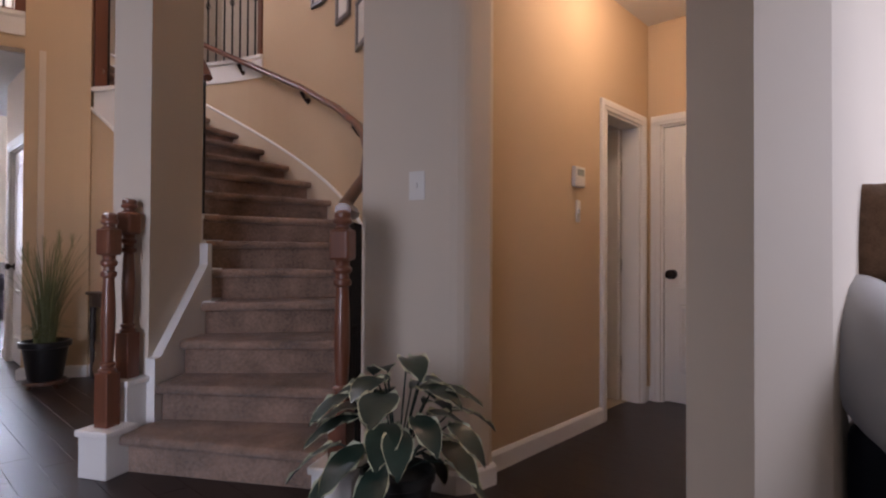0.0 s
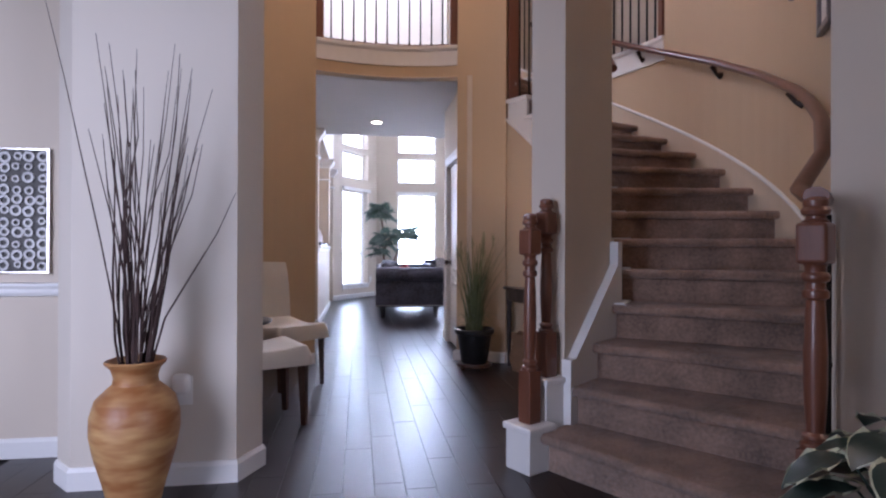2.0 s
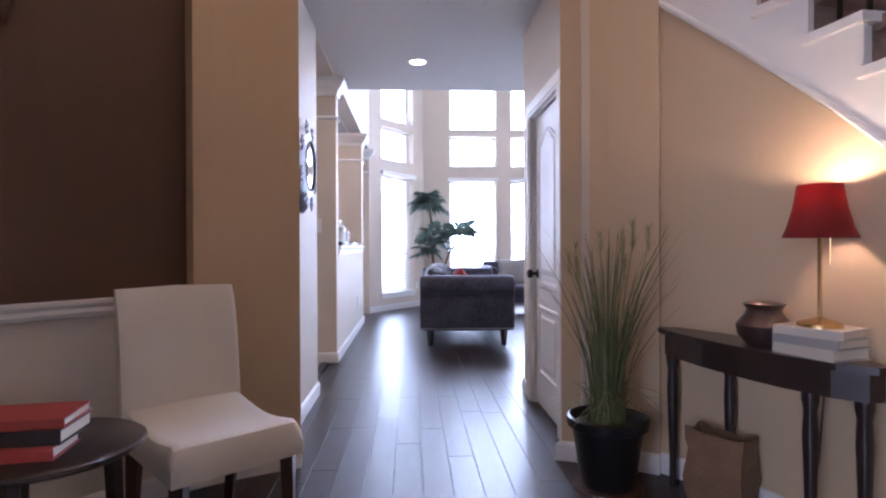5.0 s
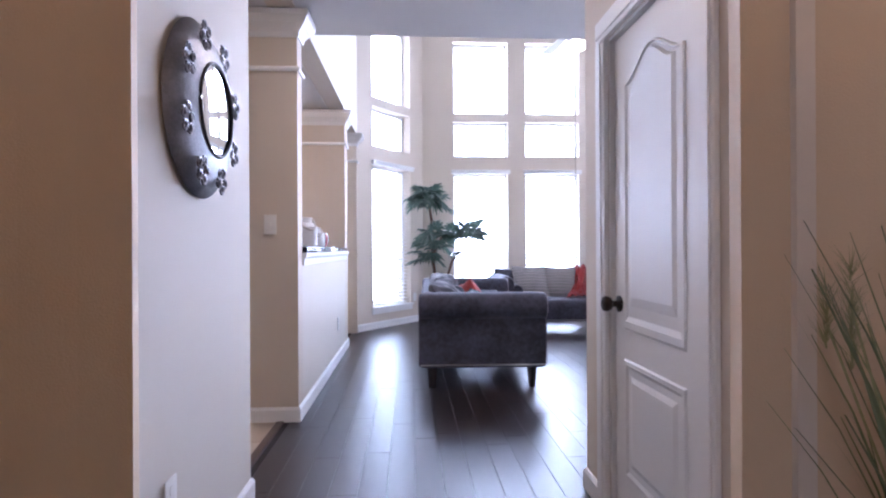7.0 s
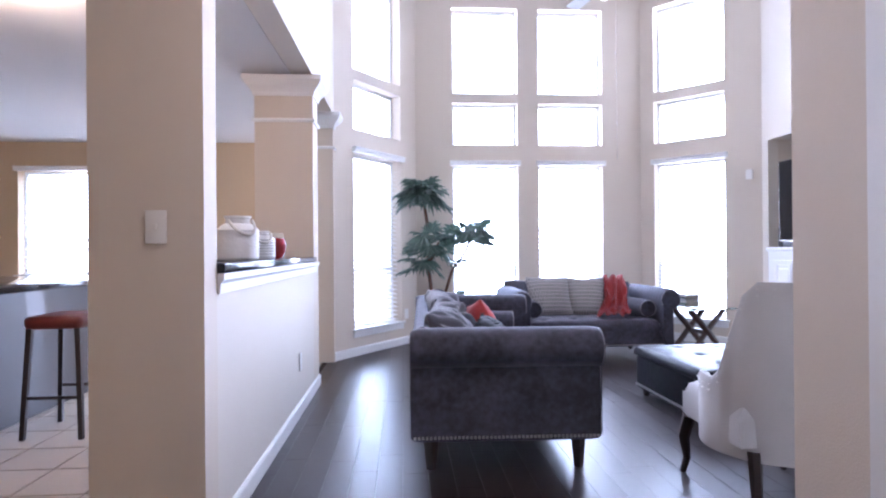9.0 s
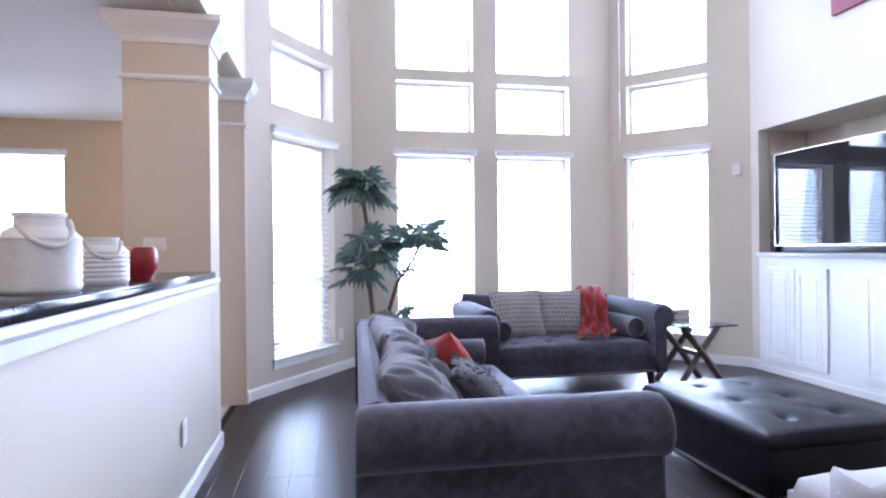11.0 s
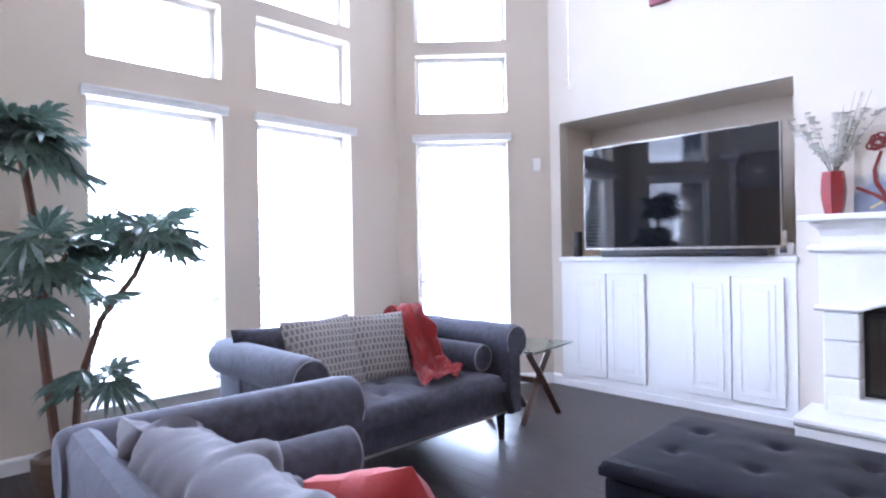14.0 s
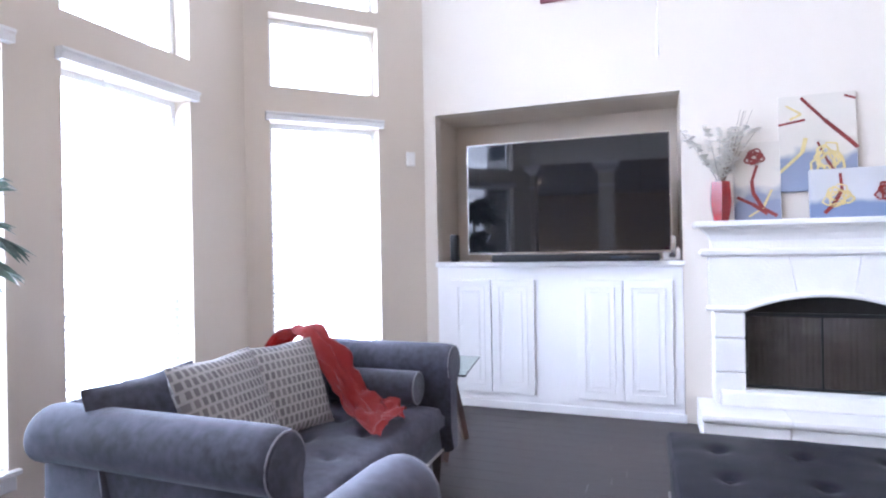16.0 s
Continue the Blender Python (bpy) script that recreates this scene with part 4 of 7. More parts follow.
def crock(x, y, r, h, rz):
    ob = thing("ceramic_jar", "white ribbed ceramic jar with rope handle", "jar", (x, y, 1.075), rz, "jars on the bar")
    bm = bmesh.new()
    prof = [(0, 0), (r * 0.9, 0), (r, 0.01)]
    n = 16
    for i in range(n + 1):
        t = i / n
        prof.append((r * (1 + 0.018 * (1 if i % 2 else -1)) * (1 if t < 0.85 else 1 - (t - 0.85) * 2.2), 0.01 + (h * 0.78) * t))
    prof += [(r * 0.6, h * 0.83), (r * 0.58, h * 0.93), (r * 0.64, h * 0.95), (r * 0.64, h), (r * 0.56, h), (r * 0.52, h * 0.6), (0, h * 0.58)]
    lathe(bm, prof, 28)
    part("body", bm, CROCK, ob)
    bm = bmesh.new()
    tube(bm, [(r * 0.62 * math.cos(c), -r * 0.3 - r * 0.85 * math.sin(c), h * 0.9 - h * 0.33 * math.sin(c)) for c in (math.pi * i / 14 for i in range(15))], 0.008, 8)
    part("rope_handle", bm, ROPE, ob, "cream rope handle")


crock(-0.05, 8.56, 0.102, 0.225, 40)
crock(-0.04, 8.96, 0.086, 0.165, 30)
ob = thing("red_bowl", "glossy dark red glazed ceramic bowl", "bowl", (-0.06, 9.42, 1.075), 0)
bm = bmesh.new()
lathe(bm, [(0, 0), (0.05, 0), (0.07, 0.04), (0.076, 0.09), (0.066, 0.128), (0.06, 0.135), (0.056, 0.128), (0.066, 0.09), (0.06, 0.04), (0, 0.012)], 28)
part("body", bm, RED_GLAZE, ob)

# ---- round mirror in the hall ----
ob = thing("round_mirror", "domed round pewter mirror with raised flower ornaments", "mirror", (0.083, 6.06, 1.50), 90)
PEWTER = material("pewter_dark", (0.30, 0.29, 0.31), 0.4, metal=0.85, var=0.35, scale=14, bump=0.08)
bm = bmesh.new()
lathe(bm, [(0.27, 0.0), (0.28, 0.006), (0.27, 0.016), (0.22, 0.045), (0.145, 0.06), (0.145, 0.05), (0.0, 0.05)], 48, m=pose(0, 0, 0, 90))
part("frame", bm, PEWTER, ob)
bm = bmesh.new()
lathe(bm, [(0.142, 0.0565), (0.10, 0.061), (0, 0.064)], 40, m=pose(0, 0, 0, 90))
part("glass", bm, material("mirror_silver", (0.9, 0.92, 0.95), 0.02, metal=1.0, var=0.0, bump=0), ob)
bm = bmesh.new()
tube(bm, [(0.146 * math.cos(c), -0.06, 0.146 * math.sin(c)) for c in (2 * math.pi * i / 40 for i in range(41))], 0.006, 8, caps=False)
part("rim", bm, IRON, ob)
for i in range(8):
    c = 2 * math.pi * (i + 0.4) / 8
    bm = bmesh.new()
    for j in range(5):
        e = 2 * math.pi * j / 5 + i
        tube(bm, [(0.225 * math.cos(c) + 0.031 * math.cos(e) + 0.014 * math.cos(q), -0.05, 0.225 * math.sin(c) + 0.031 * math.sin(e) + 0.014 * math.sin(q)) for q in (2 * math.pi * k / 8 for k in range(9))], 0.0045, 5, caps=False)
    part("flower", bm, PEWTER, ob)

# ---- kitchen side ----
wall("wall_kitchen", [((-5.2, 13.0), (0.2, 13.0), 0, H1, 0.2, [(1.2, 2.15, 0.85, 2.16), (2.45, 3.33, 0.85, 2.16)]), ((-5.2, 5.6), (-5.2, 13.0), 0, H1, 0.15), ((-0.06, 5.6), (-5.2, 5.6), 0, H1, 0.15)], PAINT_TAN, "tan painted kitchen wall with two windows")
for s0, s1 in ((1.2, 2.15), (2.45, 3.33)):
    window_unit("window_kitchen", (-5.2, 13.0), (0.2, 13.0), s0, s1, 0.85, 2.16, True)
ob = thing("kitchen_island", "dark wood kitchen island with granite top", "island", (-2.3, 9.6, 0))
bm = bmesh.new()
box(bm, -0.75, -0.9, 0, 0.55, 0.9, 0.89, 0.006, 1)
part("body", bm, DARK_WOOD, ob, smooth=False)
bm = bmesh.new()
box(bm, -0.8, -1.0, 0.89, 0.85, 1.0, 0.93, 0.008, 2)
part("countertop", bm, GRANITE, ob, "black granite countertop")
ob = thing("bar_stool", "dark wood bar stool with red leather seat", "stool", (-1.32, 9.35, 0), 90)
bm = bmesh.new()
box(bm, -0.19, -0.17, 0.66, 0.19, 0.17, 0.74, 0.03, 3)
part("seat", bm, material("leather_red", (0.16, 0.035, 0.03), 0.35, var=0.15, bump=0.1), ob)
for sx in (-1, 1):
    for sy in (-1, 1):
        bm = bmesh.new()
        tube(bm, [(sx * 0.19, sy * 0.17, 0), (sx * 0.16, sy * 0.14, 0.67)], [0.018, 0.022], 4)
        part("leg", bm, DARK_WOOD, ob, smooth=False)
    bm = bmesh.new()
    tube(bm, [(sx * 0.178, -0.16, 0.25), (sx * 0.178, 0.16, 0.25)], 0.011, 6)
    part("stretcher", bm, DARK_WOOD, ob)

# ---- soft furnishing helpers ----
FOLDS = ((0.25, -0.36, 0.2, 0.8), (0.6, -0.2, 0.25, -0.9), (0.1, -0.04, 0.22, 0.9), (0.45, 0.1, 0.2, -0.8), (-0.2, 0.22, 0.25, 0.9), (0.3, 0.36, 0.2, -0.7), (1.2, 0.1, 0.15, 0.6), (1.0, -0.15, 0.12, 0.6))


def pillow(bm, w, h, t, seed=0, wrinkle=0.012, freq=7.0, pinch=0.0, n=18, ridges=False):
    """A stuffed cushion standing in the x-z plane, centred, t thick."""
    grid = {}
    for side in (-1, 1):
        for i in range(n + 1):
            for j in range(n + 1):
                u, v = 2 * i / n - 1, 2 * j / n - 1
                edge = abs(u) > 0.999 or abs(v) > 0.999
                key = (i, j, 0 if edge else side)
                if key in grid:
                    continue
                f = ((1 - abs(u) ** 2.6) * (1 - abs(v) ** 2.6)) ** 0.55
                bow = 1 - 0.07 * (1 - abs(v)) ** 1.0 * abs(u) ** 3 - pinch * abs(u)
                x, z = u * w / 2 * bow, v * h / 2 * (1 - 0.07 * (1 - abs(u)) * abs(v) ** 3)
                k = noise.noise(Vector((x * freq + seed * 7.1, z * freq * 0.6, side * 3.0 + seed))) + 0.5 * noise.noise(Vector((x * freq * 2.3, z * freq * 2.0 + seed, side)))
                if ridges:
                    warp = 0.06 * noise.noise(Vector((x * 4 + seed, z * 4, 1.7)))
                    k = 0.4 * k - 0.55 * abs(noise.noise(Vector((x * 13 + z * 9 + seed, z * 5 - x * 6 + warp * 20, seed)))) ** 0.7 + 0.2
                    for a, off, reach, deep in FOLDS:
                        d = x * math.cos(a) + z * math.sin(a) - off * w + warp
                        q = -x * math.sin(a) + z * math.cos(a)
                        k += deep * math.exp(-abs(d) / 0.018) * math.exp(-((q - 0.25 * off) / reach) ** 2) - 0.5 * deep * math.exp(-((d - 0.05) / 0.035) ** 2) * math.exp(-(q / reach) ** 2)
                y = side * (t / 2 * f) + wrinkle * k * (0.0 if edge else 1.0)
                grid[key] = bm.verts.new((x, y, z))
    for side in (-1, 1):
        for i in range(n):
            for j in range(n):
                q = []
                for a, b in ((i, j), (i + 1, j), (i + 1, j + 1), (i, j + 1)):
                    q.append(grid.get((a, b, side)) or grid[(a, b, 0)])
                bm.faces.new(q if side < 0 else q[::-1])
    return list(grid.values())


def pad(bm, x0, y0, z0, x1, y1, z1, nx, ny, crown=0.02, tufts=(), dip=0.03, r=0.03, seed=0):
    """A padded block with a soft crown and buttoned dips."""
    top = []
    for i in range(nx + 1):
        row = []
        for j in range(ny + 1):
            u, v = i / nx, j / ny
            x, y = x0 + (x1 - x0) * u, y0 + (y1 - y0) * v
            e = min(u * (x1 - x0), (1 - u) * (x1 - x0), v * (y1 - y0), (1 - v) * (y1 - y0))
            z = z1 + crown * (1 - (2 * u - 1) ** 4) * (1 - (2 * v - 1) ** 4)
            if e < r:
                z -= r * (1 - math.sqrt(max(0.0, 1 - (1 - e / r) ** 2)))
            for tx, ty in tufts:
                dd = math.hypot(x - tx, y - ty)
                z -= dip * math.exp(-(dd / 0.035) ** 2) + dip * 0.35 * math.exp(-(dd / 0.1) ** 2)
            z += 0.003 * noise.noise(Vector((x * 9 + seed, y * 9, 0)))
            row.append(bm.verts.new((x, y, z)))
        top.append(row)
    for i in range(nx):
        for j in range(ny):
            bm.faces.new((top[i][j], top[i + 1][j], top[i + 1][j + 1], top[i][j + 1]))
    edge = [top[i][0] for i in range(nx + 1)] + [top[nx][j] for j in range(1, ny + 1)] + [top[i][ny] for i in range(nx - 1, -1, -1)] + [top[0][j] for j in range(ny - 1, 0, -1)]
    low = [bm.verts.new((v.co.x, v.co.y, z0)) for v in edge]
    for k in range(len(edge)):
        k2 = (k + 1) % len(edge)
        bm.faces.new((edge[k], edge[k2], low[k2], low[k])[::-1])
    bm.faces.new(low)


STUD = material("nailhead_pewter", (0.55, 0.53, 0.50), 0.3, metal=0.9, var=0.1, bump=0)
PIPING = material("piping_grey", (0.26, 0.25, 0.28), 0.8, bump=0.1)


def studs(bm, p, q, step=0.02, r=0.006):
    p, q = Vector(p), Vector(q)
    n = max(1, int((q - p).length / step))
    for i in range(n + 1):
        c = p + (q - p) * i / n
        box(bm, c.x - r, c.y - r, c.z - r, c.x + r, c.y + r, c.z + r)


def sofa(label, at, rz, L=1.80, D=0.96):
    """A rolled-arm sofa; length along x, its front towards -y."""
    HA = 0.73
    ob = thing("sofa", label, "sofa", at, rz, "grey velvet sofas")
    bm = bmesh.new()
    box(bm, -L / 2 + 0.10, -D / 2 + 0.05, 0.165, L / 2 - 0.10, D / 2 - 0.02, 0.32, 0.012, 2)
    part("frame", bm, VELVET, ob)
    tufts = [(-L / 2 + 0.34 + 0.29 * i + (0.145 if j % 2 else 0), -0.27 + 0.2 * j) for i in range(int((L - 0.6) / 0.29) + 1) for j in range(3)]
    bm = bmesh.new()
    pad(bm, -L / 2 + 0.165, -D / 2 + 0.02, 0.32, L / 2 - 0.165, D / 2 - 0.12, 0.42, 70, 38, 0.02, tufts, 0.022, 0.05)
    part("seat_cushion", bm, VELVET, ob)
    bm = bmesh.new()
    prof = [(D / 2 - 0.115, 0.30), (D / 2 - 0.10, HA - 0.05), (D / 2 - 0.085, HA - 0.015), (D / 2 - 0.055, HA), (D / 2 - 0.02, HA - 0.01), (D / 2, HA - 0.04), (D / 2 - 0.005, 0.165), (D / 2 - 0.09, 0.165)]
    lo = [bm.verts.new((-L / 2 + 0.12, y, z)) for y, z in prof]
    hi = [bm.verts.new((L / 2 - 0.12, y, z)) for y, z in prof]
    bm.faces.new(lo)
    bm.faces.new(hi[::-1])
    for j in range(len(prof)):
        bm.faces.new((lo[j], lo[(j + 1) % len(prof)], hi[(j + 1) % len(prof)], hi[j]))
    part("backrest", bm, VELVET, ob)
    for s in (-1, 1):
        bm = bmesh.new()
        R = 0.098
        cx, cz = L / 2 - 0.078, HA - R
        prof = [(L / 2 - 0.165, 0.30), (L / 2 - 0.16, cz - 0.06)]
        for i in range(15):
            c = math.radians(195 - 250 * i / 14)
            prof.append((cx + R * math.cos(c), cz + R * math.sin(c)))
        prof += [(L / 2 - 0.055, cz - 0.10), (L / 2 - 0.05, 0.165), (L / 2 - 0.12, 0.165)]
        ys = [-D / 2 - 0.012, -D / 2 - 0.004, -D / 2 + 0.014, -D / 2 + 0.05, 0, D / 2 - 0.05, D / 2 - 0.014, D / 2 + 0.004, D / 2 + 0.012]
        rings = []
        c0 = (L / 2 - 0.09, 0.45)
        for y, k in zip(ys, (0.915, 0.955, 0.985, 1, 1, 1, 0.985, 0.955, 0.915)):
            rings.append([bm.verts.new((s * (c0[0] + (x - c0[0]) * k), y, c0[1] + (z - c0[1]) * k)) for x, z in prof])
        n = len(prof)
        for a, b in zip(rings, rings[1:]):
            for j in range(n):
                bm.faces.new((a[j], a[(j + 1) % n], b[(j + 1) % n], b[j]))
        bm.faces.new(rings[0])
        bm.faces.new(rings[-1][::-1])
        arm = part("arm", bm, VELVET, ob)
        bm = bmesh.new()
        tube(bm, [(s * (c0[0] + (x - c0[0]) * 0.955), -D / 2 - 0.005, c0[1] + (z - c0[1]) * 0.955) for x, z in prof[1:-1]], 0.0035, 6)
        part("piping", bm, PIPING, arm, "pale piping on the arm front")
        bm = bmesh.new()
        studs(bm, (s * (L / 2 - 0.048), -D / 2 + 0.01, 0.185), (s * (L / 2 - 0.048), D / 2 - 0.01, 0.185))
        part("nailheads", bm, STUD, arm, "row of pewter nailheads")
        for y in (-D / 2 + 0.09, D / 2 - 0.09):
            bm = bmesh.new()
            x = s * (L / 2 - 0.14)
            tube(bm, [(x + s * 0.01, y, 0), (x, y, 0.17)], [0.024, 0.04], 4, up=(0, 1, 0.01))
            leg = part("leg", bm, DARK_WOOD, ob, smooth=False)
    bm = bmesh.new()
    studs(bm, (-L / 2 + 0.1, -D / 2 + 0.047, 0.18), (L / 2 - 0.1, -D / 2 + 0.047, 0.18))
    part("nailheads", bm, STUD, ob, "row of pewter nailheads")
    return ob


SOFA1 = (1.338, 9.49, 0)
SOFA2 = (2.645, 11.40, 0)
sofa("slate grey velvet rolled-arm sofa beside the half wall", SOFA1, 88, 2.26, 0.94)
sofa("slate grey velvet rolled-arm sofa below the bay windows", SOFA2, 0, 1.62, 0.94)

GREY_COTTON = material("cotton_grey", (0.10, 0.097, 0.115), 0.9, var=0.1, scale=9, fine=300, bump=0.25, sheen=0.2)
RED_FABRIC = material("fabric_red", (0.42, 0.035, 0.03), 0.85, var=0.15, scale=9, fine=300, bump=0.3, sheen=0.2)
SHAG = material("shag_grey", (0.06, 0.063, 0.072), 0.9, var=0.5, scale=30, fine=160, bump=0.4)


def woven_material():
    m = material("woven_taupe", (0.40, 0.375, 0.355), 0.9, var=0.1, scale=12, fine=300, bump=0.2)
    n, l = m.node_tree.nodes, m.node_tree.links
    co = [k for k in n if k.type == "TEX_COORD"][0]
    br = n.new("ShaderNodeTexBrick")
    br.inputs["Scale"].default_value = 1.0
    br.inputs["Brick Width"].default_value, br.inputs["Row Height"].default_value, br.inputs["Mortar Size"].default_value = 0.027, 0.04, 0.0055
    br.inputs["Color1"].default_value, br.inputs["Color2"].default_value, br.inputs["Mortar"].default_value = (0.15, 0.14, 0.145, 1), (0.21, 0.195, 0.195, 1), (0.38, 0.36, 0.345, 1)
    mp = n.new("ShaderNodeMapping")
    mp.inputs["Rotation"].default_value = (radians(90), 0, 0)
    l.new(co.outputs["Object"], mp.inputs["Vector"])
    l.new(mp.outputs[0], br.inputs["Vector"])
    l.new(br.outputs["Color"], n["Principled BSDF"].inputs["Base Color"])
    return m


WOVEN = woven_material()


def cushion(name, label, cat, mat, at, rz, tilt, w, h, t, seed, wrinkle=0.012, freq=7.0, roll=0.0, ridges=False):
    bm = bmesh.new()
    pillow(bm, w, h, t, seed, wrinkle, freq, 0.0, 76 if ridges else 24, ridges)
    ob = tagged(link(name, bm, mat, True), label, cat)
    ob.matrix_world = pose(*at, 0, 0, rz) @ pose(0, 0, 0, tilt, roll, 0)
    return ob


def bolster(at, rz, length, r, mat, label):
    ob = thing("bolster", label, "bolster", at, rz, "bolsters on the sofas")
    bm = bmesh.new()
    lathe(bm, [(0, -length / 2 - 0.004), (r * 0.5, -length / 2), (r * 0.94, -length / 2), (r, -length / 2 + 0.015), (r * 1.02, 0), (r, length / 2 - 0.015), (r * 0.94, length / 2), (r * 0.5, length / 2), (0, length / 2 + 0.004)], 24, m=pose(0, 0, 0, 0, 90))
    part("body", bm, mat, ob)
    for s in (-1, 1):
        bm = bmesh.new()
        tube(bm, [(s * length / 2, r * 0.95 * math.cos(c), r * 0.95 * math.sin(c)) for c in (2 * math.pi * i / 24 for i in range(25))], 0.004, 6, caps=False, up=(1, 0, 0.01))
        part("piping", bm, PIPING, ob)


cushion("back_cushion", "rumpled grey cotton back cushion on the sofa", "cushion", GREY_COTTON, (1.13, 9.86, 0.60), 91, -34, 0.90, 0.47, 0.25, 1, 0.04, 6, ridges=True)
cushion("back_cushion", "rumpled grey cotton back cushion on the sofa", "cushion", GREY_COTTON, (1.11, 9.02, 0.595), 83, -38, 0.90, 0.48, 0.24, 5, 0.045, 6, ridges=True)
cushion("red_pillow", "square red throw pillow leaning on grey cushions", "pillow", RED_FABRIC, (1.36, 9.69, 0.58), 108, -26, 0.34, 0.34, 0.16, 3, 0.016, 9, 16)
bolster((1.45, 10.33, 0.52), -2, 0.50, 0.085, VELVET, "grey velvet bolster against the sofa arm")
# shaggy pillow: body with tufts
ob = thing("shaggy_pillow", "dark grey shaggy throw pillow on the sofa", "pillow", (1.38, 9.20, 0.57), 78)
bm = bmesh.new()
vs = pillow(bm, 0.46, 0.32, 0.15, 9, 0.01)
bmesh.ops.transform(bm, matrix=pose(0, 0, 0, -48), verts=vs)
body = part("body", bm, SHAG, ob)
rng = random.Random(5)
bm = bmesh.new()
for p in body.data.polygons:
    for _ in range(5):
        c = body.data.vertices[rng.choice(p.vertices)].co.copy() * 0.6 + p.center * 0.4
        d = (p.normal + Vector((rng.uniform(-0.9, 0.9), rng.uniform(-0.9, 0.9), rng.uniform(-0.9, 0.9)))).normalized()
        e = (d + Vector((rng.uniform(-0.7, 0.7), rng.uniform(-0.7, 0.7), rng.uniform(-0.7, 0.4)))).normalized()
        s = d.cross(e).normalized() * 0.004
        a, b = c + d * 0.02, c + d * 0.02 + e * 0.022
        v = [bm.verts.new(q) for q in (c - s, c + s, a + s, a - s, b)]
        bm.faces.new((v[0], v[1], v[2], v[3]))
        bm.faces.new((v[3], v[2], v[4]))
tagged(part("shag", bm, SHAG, ob), kind="stuff")
cushion("woven_pillow", "taupe woven throw pillow with pale loops", "pillow", WOVEN, (2.32, 11.47, 0.625), 2, -24, 0.47, 0.44, 0.15, 11, 0.008)
cushion("woven_pillow", "taupe woven throw pillow behind the red throw", "pillow", WOVEN, (2.70, 11.48, 0.62), -14, -22, 0.42, 0.42, 0.15, 13, 0.008)
cushion("back_cushion", "grey velvet back cushion at the sofa end", "cushion", VELVET, (2.12, 11.64, 0.60), 2, -14, 0.5, 0.40, 0.16, 14, 0.01)
cushion("back_cushion", "grey velvet back cushion behind the red throw", "cushion", VELVET, (3.02, 11.62, 0.58), -4, -14, 0.46, 0.38, 0.16, 15, 0.01)
bolster((3.20, 11.32, 0.525), 92, 0.52, 0.085, VELVET, "dark grey velvet bolster against the sofa arm")
bolster((2.075, 11.32, 0.525), 88, 0.46, 0.085, VELVET, "dark grey velvet bolster against the sofa arm")

# red throw over the back and seat of the second sofa
bm = bmesh.new()
PATHS = [(3.13, 11.89, 0.56), (3.13, 11.88, 0.70), (3.12, 11.82, 0.765), (3.10, 11.71, 0.80), (3.07, 11.60, 0.785), (3.04, 11.50, 0.71), (3.0, 11.41, 0.61), (2.96, 11.31, 0.52), (2.92, 11.21, 0.475), (2.87, 11.11, 0.462), (2.84, 11.04, 0.458)]
WID = [0.20, 0.21, 0.21, 0.21, 0.21, 0.22, 0.24, 0.27, 0.32, 0.36, 0.33]
rows = []
NW = 34
FINE = 5
pathf = []
for i in range(len(PATHS) - 1):
    for f in range(FINE):
        t = f / FINE
        a, b = Vector(PATHS[i]), Vector(PATHS[i + 1])
        pathf.append((a.lerp(b, t), WID[i] * (1 - t) + WID[i + 1] * t))
pathf.append((Vector(PATHS[-1]), WID[-1]))
for i, (c, w) in enumerate(pathf):
    row = []
    for j in range(NW + 1):
        u = j / NW - 0.5
        fold = 0.02 * math.sin(u * 17 + i * 0.10 + 1.6 * math.sin(i * 0.16)) + 0.035 * noise.noise(Vector((u * 5, i * 0.2, 2))) + 0.018 * noise.noise(Vector((u * 12, i * 0.45, 7)))
        row.append(bm.verts.new((c.x + u * w * (1 + 0.1 * noise.noise(Vector((i * 0.2, u * 3, 5)))), c.y - abs(fold) * 0.8 - 0.012 + 0.03 * noise.noise(Vector((u * 4, i * 0.1, 9))), max(c.z, 0.45) + fold + 0.02)))
    rows.append(row)
for a, b in zip(rows, rows[1:]):
    for j in range(NW):
        bm.faces.new((a[j], a[j + 1], b[j + 1], b[j]))
bmesh.ops.solidify(bm, geom=bm.faces[:], thickness=0.012)
tagged(link("red_throw", bm, RED_FABRIC, True), "crumpled red throw blanket draped over the sofa", "blanket")

# ---- ottoman ----
ob = thing("ottoman", "black leather tufted storage ottoman with nailheads", "ottoman", (2.98, 9.39, 0), 1)
bm = bmesh.new()
box(bm, -0.395, -0.475, 0.06, 0.395, 0.475, 0.30, 0.012, 2)
part("body", bm, LEATHER, ob)
bm = bmesh.new()
tf = [(-0.15 + 0.3 * i, -0.30 + 0.30 * j) for i in range(2) for j in range(3)]
pad(bm, -0.41, -0.49, 0.31, 0.41, 0.49, 0.372, 60, 68, 0.022, tf, 0.02, 0.03)
lid = part("lid", bm, LEATHER, ob, "buttoned black leather lid")
for x, y in tf:
    bm = bmesh.new()
    lathe(bm, [(0.012, 0), (0.009, 0.005), (0, 0.007)], 10, (x, y, 0.366))
    part("button", bm, LEATHER, lid)
bm = bmesh.new()
for p, q in (((-0.398, -0.46, 0.085), (-0.398, 0.46, 0.085)), ((-0.385, 0.478, 0.085), (0.385, 0.478, 0.085)), ((-0.385, -0.478, 0.085), (0.385, -0.478, 0.085))):
    studs(bm, p, q, 0.022, 0.007)
part("nailheads", bm, STUD, ob, "row of pewter nailheads")
